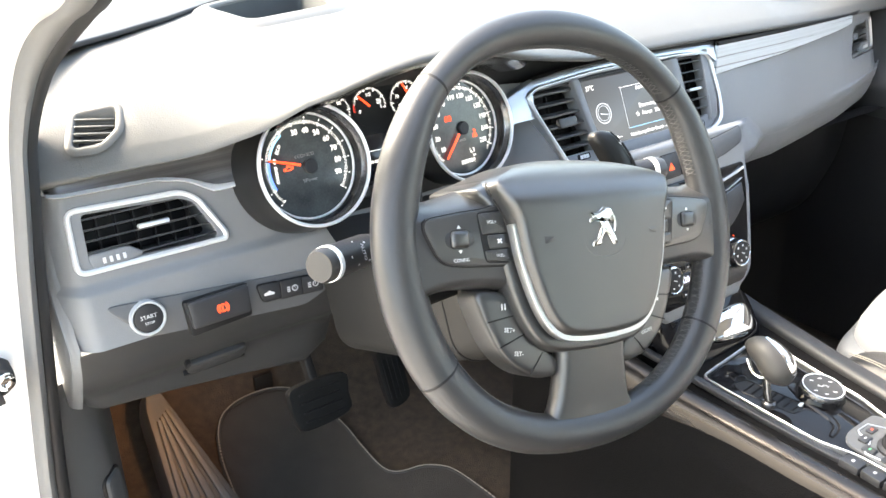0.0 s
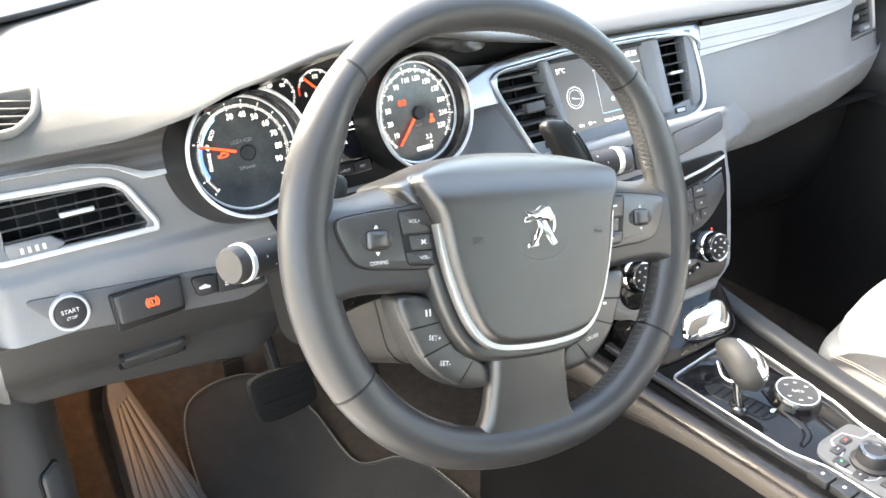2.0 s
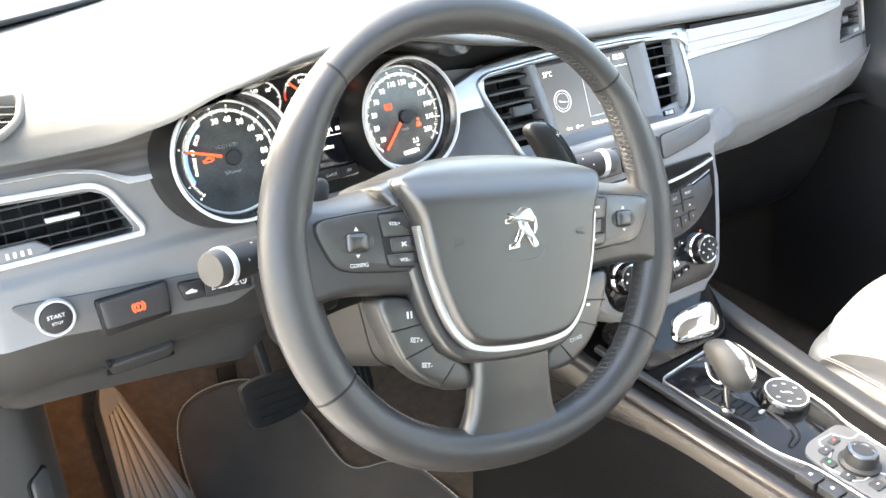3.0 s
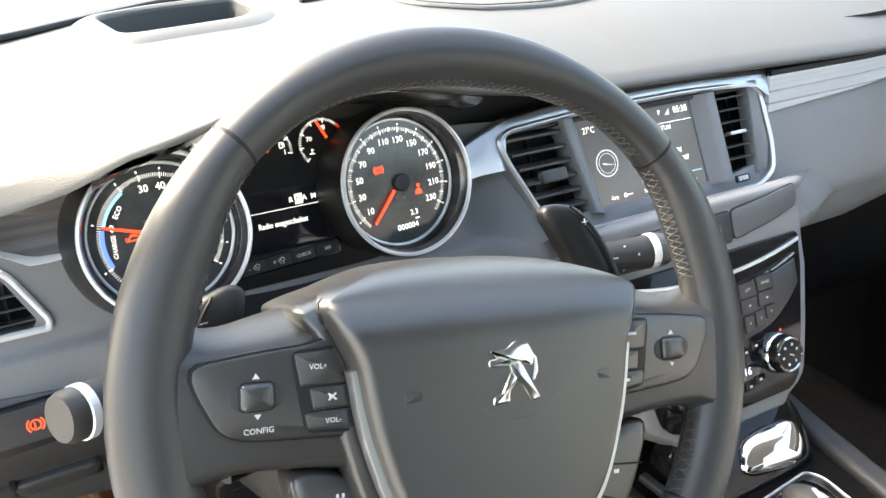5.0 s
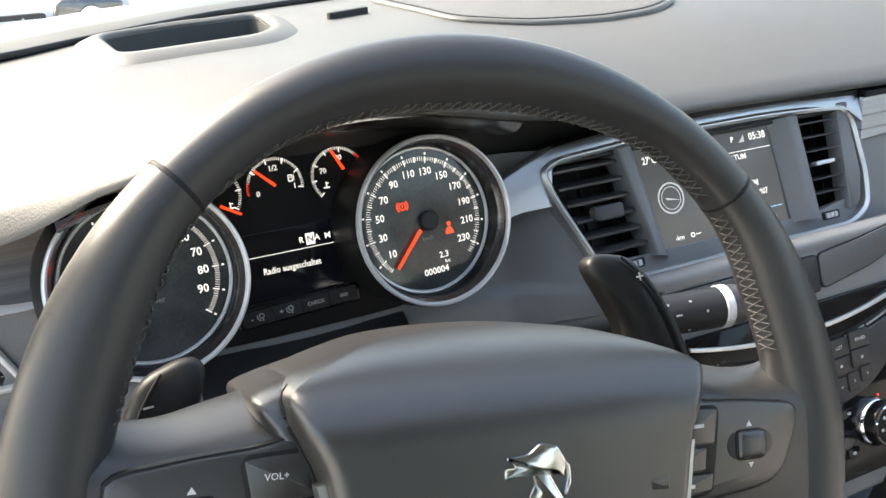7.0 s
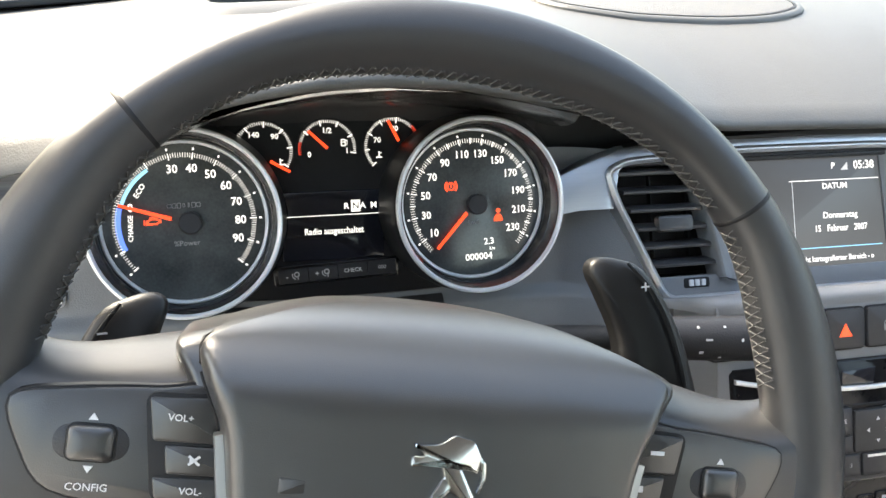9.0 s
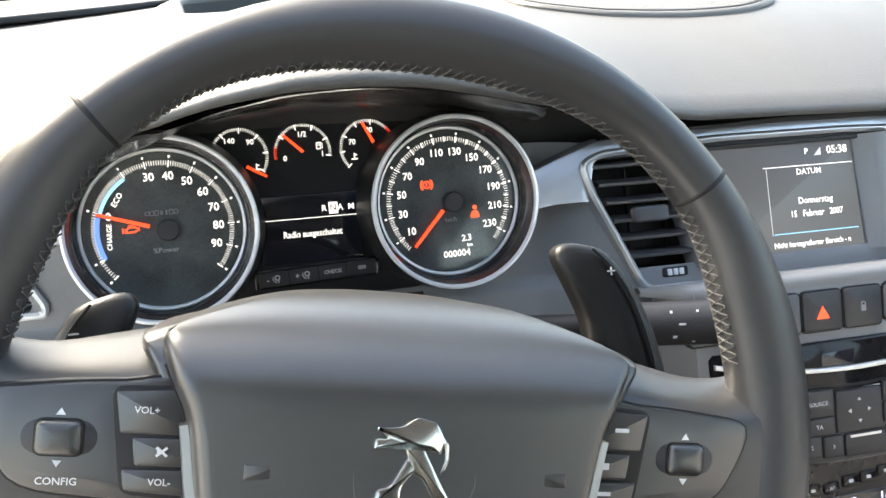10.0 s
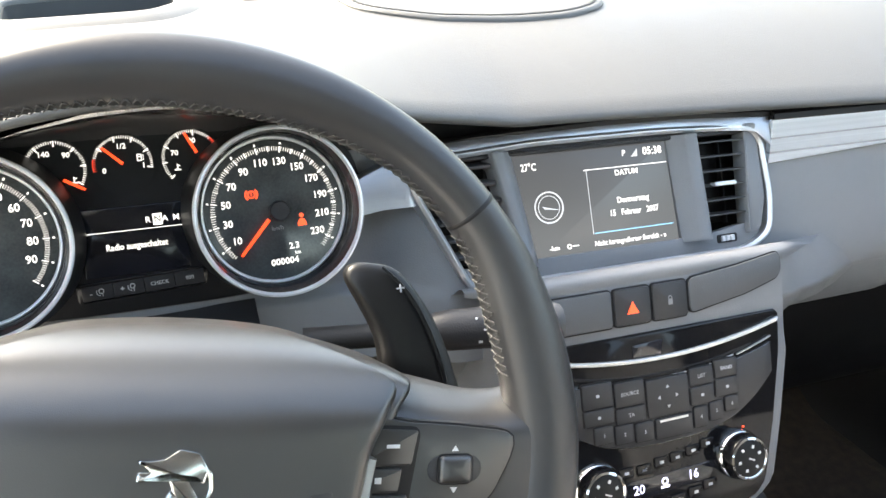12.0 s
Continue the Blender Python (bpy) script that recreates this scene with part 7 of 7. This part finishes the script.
part("base", box((0.48, 0.42, 0.20), (0.785, -0.19, 0.12), None, 0.03), BLACK, seat)
bm = bmesh.new()
rings(bm, [[(0.785 + x, -0.40 + y - 0.30 * t, 0.34 + 0.55 * t) for x, y in rounded(0.50 - 0.10 * t, 0.13, 0.05)] for t in np.linspace(0, 1, 6)], cap_start=True, cap_end=True)
part("backrest", bm, SEAT_LIGHT, seat, "pale grey backrest", angle=60)
for dx in (0.0, 0.005):
    bm = bmesh.new()
    run = spline([(0.505 + dx, -0.006, 0.354), (0.504 + dx, -0.04, 0.3575), (0.501 + dx, -0.08, 0.358), (0.500 + dx, -0.2, 0.358), (0.502 + dx, -0.36, 0.358)], 18, False)
    for p, q in zip(run, run[1:]):
        sweep([p, p + (q - p) * 0.65], circle(0.0009, 4), bm=bm)
    part("stitching", bm, EDGE_THREAD, seat, "double stitched edge")

# ---- passenger door and screen pillars
door = thing("passenger_door", (1.09, 0.0, 0.02), "dark grey passenger door lining beside the dashboard", "car door")
secs = [[(x0, y, z) for x0, z in ((1.10, 0.02), (1.085, 0.20), (1.07, 0.42), (1.045, 0.52), (1.04, 0.56), (1.07, 0.60), (1.085, 0.70), (1.095, 0.79), (1.12, 0.80))] for y in (0.43, 0.2, -0.1, -0.5, -1.1)]
part("lining", loft(secs), KNEE, door, "dark grey door lining")
# Black here carries the footwell's shade up the door's lower part.
part("lower_lining", loft([[(1.08, y, 0.02), (1.06, y, 0.2), (1.045, y, 0.40), (1.04, y, 0.50)] for y in (0.44, 0.1, -0.3, -1.0)]), BLACK, door, "lower door lining, blackened for footwell shade")
pil = thing("screen_pillar", (1.07, 0.40, 0.74), "pale grey windscreen pillar trim", "pillar trim")
part("trim", sweep([(1.085, 0.43, 0.72), (1.05, 0.18, 0.88), (1.00, -0.15, 1.06), (0.97, -0.34, 1.14)], rounded(0.07, 0.05, 0.015)), TRIM, pil)

# ---- footwell: pedals, foot rest, mat
mat_o = [tuple(p) for p in spline([(-0.105, 0.70), (-0.125, 0.60), (-0.135, 0.45), (-0.10, 0.20), (0.10, 0.16), (0.20, 0.25), (0.20, 0.42), (0.168, 0.475), (0.105, 0.505), (0.100, 0.63), (0.075, 0.70), (0.02, 0.735), (-0.06, 0.735)], 5)]
mt = thing("floor_mat", (0.0, 0.45, 0.0), "charcoal velour floor mat with stitched edging", "floor mat")


def floor_z(y):
    return float(np.interp(y, (0.1, 0.50, 0.60, 0.66, 0.74, 0.80), (0.0, 0.0, 0.006, 0.022, 0.075, 0.12)))


bm = bmesh.new()
cx, cy = 0.02, 0.45
rings(bm, [[(cx + (x - cx) * s, cy + (y - cy) * s, floor_z(cy + (y - cy) * s) + h) for x, y in mat_o] for s, h in ((1, 0.0), (1, 0.010), (0.985, 0.013), (0.8, 0.013), (0.6, 0.013), (0.4, 0.013), (0.2, 0.013), (0.02, 0.013))], cap_end=True)
part("velour", bm, MAT, mt)
part("clip", box((0.034, 0.010, 0.034), (0.006, 0.757, 0.092), pose(0, 0, 0), 0.003), SHROUD, mt, "brown plastic clip")
part("edging", sweep([(x, y, floor_z(y) + 0.012) for x, y in mat_o], circle(0.0045, 8, 0.003), closed=True), RUBBER, mt, "dark edging")
bm = bmesh.new()
dense = spline([(x, y) for x, y in mat_o], 4)
for i in range(0, len(dense), 1):
    x, y = dense[i]
    x2, y2 = dense[(i + 1) % len(dense)]
    sweep([(x, y, floor_z(y) + 0.0155), (x + (x2 - x) * 0.65, y + (y2 - y) * 0.65, floor_z(y) + 0.0155)], circle(0.0014, 4), bm=bm)
part("stitches", bm, EDGE_THREAD, mt, "pale edge stitches")
rest = thing("foot_rest", (-0.19, 0.64, 0.0), "ribbed grey foot rest", "foot rest")
fm = pose(-0.195, 0.63, 0.115, 42, 0, 6)
part("pad", slab(corners([(-0.055, -0.20), (0.072, -0.20), (0.020, 0.095), (0.002, 0.115), (-0.014, 0.08)], 0.012), -0.06, 0.0, fm, 0.004), KICK, rest)
for i in range(4):
    part("rib", sweep([(-0.036 + i * 0.029, -0.195, 0.001), (-0.020 + i * 0.0175, -0.06, 0.0015), (-0.004 + i * 0.0060, 0.055 + 0.004 * i, 0.001)], rounded(0.013, 0.008, 0.003), m=fm, scale=lambda t: (1.35 - 0.85 * t, 1)), KICK, rest)
for name, x, y, z, w, h, label in (("brake_pedal", -0.004, 0.505, 0.200, 0.094, 0.070, "black rubber brake pedal"), ("accelerator_pedal", 0.158, 0.56, 0.150, 0.045, 0.10, "black ribbed accelerator pedal")):
    p = thing(name, (x, y + 0.05, z), label, "pedal")
    f = plane((x, y, z), 25)
    o = spline([(-w * 0.5, -h * 0.25), (-w * 0.35, -h * 0.5), (w * 0.42, -h * 0.42), (w * 0.5, 0), (w * 0.48, h * 0.45), (-w * 0.4, h * 0.5), (-w * 0.52, h * 0.2)], 4)
    part("pad", pillow([tuple(q) for q in o], 0.0, 0.005, -0.010, f, 8, 4.0), PEDAL, p)
    for i in range(4):
        part("rib", box((w * 0.7 if w > h else 0.004, 0.003 if w > h else h * 0.7, 0.003), (0 if w > h else -0.014 + i * 0.009, -h * 0.3 + i * h * 0.2 if w > h else 0, 0.0055), f, 0.0008), PEDAL, p)
    part("arm", sweep([(x, y + 0.008, z), (x, y + 0.06, z + 0.08), (x, y + 0.10, z + 0.22), (x, y + 0.10, z + 0.33)], rounded(0.014, 0.022, 0.004)), BLACK, p)

# courtesy lamp under the knee panel: a warm glow on the carpet
fl = thing("footwell_lamp", (-0.17, 0.40, 0.385), "small warm footwell lamp under the knee panel", "lamp")
part("lens", slab(rounded(0.03, 0.016, 0.004), -0.004, 0.0, pose(-0.16, 0.40, 0.398, 180, 0, 0)), glow("warm lamp lens", (1.0, 0.62, 0.32), 0.6), fl)
warm = bpy.data.lights.new("footwell_light", "AREA")
part("bezel", frame_plate(rounded(0.036, 0.022, 0.005), rounded(0.030, 0.016, 0.004), -0.006, 0.001, pose(-0.16, 0.40, 0.398, 180, 0, 0)), BLACK, fl)
warm.energy, warm.color, warm.shape, warm.size, warm.size_y = 0.042, (1.0, 0.52, 0.22), "RECTANGLE", 0.03, 0.016
warm.spread = radians(80)
new("footwell_light", warm).matrix_world = look((-0.16, 0.40, 0.392), (-0.235, 0.72, 0.20))

# ---- outside: a car parked nose to nose, seen through the windscreen
CAR_PAINT = material("silver-grey car paint", (0.42, 0.45, 0.47), 0.3, metal=0.2, coat=0.6, vary=0.04)
car = thing("parked_car", (-0.62, 4.9, -0.32), "silver-grey car parked facing this one", "car")
secs = []
for dx in (-0.90, -0.88, -0.80, -0.5, 0.0, 0.5, 0.80, 0.88, 0.90):
    k = 1 - (abs(dx) / 0.9) ** 4
    x = -0.62 + dx
    secs.append([(x, 4.12 - 0.10 * k, -0.10), (x, 4.06 - 0.12 * k, 0.05), (x, 4.04 - 0.12 * k, 0.30), (x, 4.10 - 0.12 * k, 0.46), (x, 4.35, 0.54 + 0.04 * k), (x, 5.1, 0.62 + 0.06 * k), (x * 0.9 - 0.06, 5.8, 1.02 + 0.06 * k), (x * 0.85 - 0.09, 6.6, 1.08 + 0.06 * k), (x * 0.9 - 0.06, 7.6, 0.70), (x, 7.9, 0.1)])
part("body", loft(secs, smooth_pts=3, n=2), CAR_PAINT, car, angle=60)
gr = part("grille", slab(corners([(-1.10, 0.28), (-0.14, 0.28), (-0.08, 0.46), (-1.16, 0.46)], 0.03), 0, 0.02, pose(0, 3.925, 0, 90, 0, 0), 0.004), DARK, car, "dark grille with pale bars")
for i in range(4):
    part("bar", box((1.02, 0.012, 0.012), (-0.62, 3.898, 0.305 + i * 0.042), None, 0.003), SILVER, gr)
for i in range(9):
    part("post", box((0.010, 0.010, 0.15), (-1.06 + i * 0.11, 3.902, 0.37), None, 0.003), SILVER, gr)
for s in (-1, 1):
    lampm = pose(-0.62 + 0.70 * s, 3.96, 0.42, 90, 0, 0)
    h = part("headlamp", slab(corners([(-0.16, -0.07), (0.15, -0.05), (0.17, 0.07), (-0.12, 0.09)], 0.04), -0.12, 0.02, lampm, 0.02), SATIN, car, "headlamp")
    part("reflector", lathe([(0.055, 0.02), (0.05, 0.035), (0.03, 0.03), (0, 0.025)], lampm @ pose(0.02, 0.0, 0), 24), CHROME, h, "bright round reflector")
    part("bumper_vent", slab(rounded(0.26, 0.09, 0.03), 0, 0.02, pose(-0.62 + 0.62 * s, 3.965, 0.02, 90, 0, 0)), DARK, car)
    for wy in (4.75, 7.2):
        w = part("wheel", lathe([(0.31, -0.10), (0.32, -0.06), (0.32, 0.06), (0.31, 0.10), (0.20, 0.105)], pose(-0.62 + 0.80 * s, wy, 0.0, 0, 90, 0), 32), RUBBER, car, "black tyre")
        part("rim", lathe([(0.205, 0.0), (0.20, 0.085 * s), (0.04, 0.095 * s), (0, 0.095 * s)], pose(-0.62 + 0.80 * s, wy, 0.0, 0, 90, 0), 24), SATIN, w)
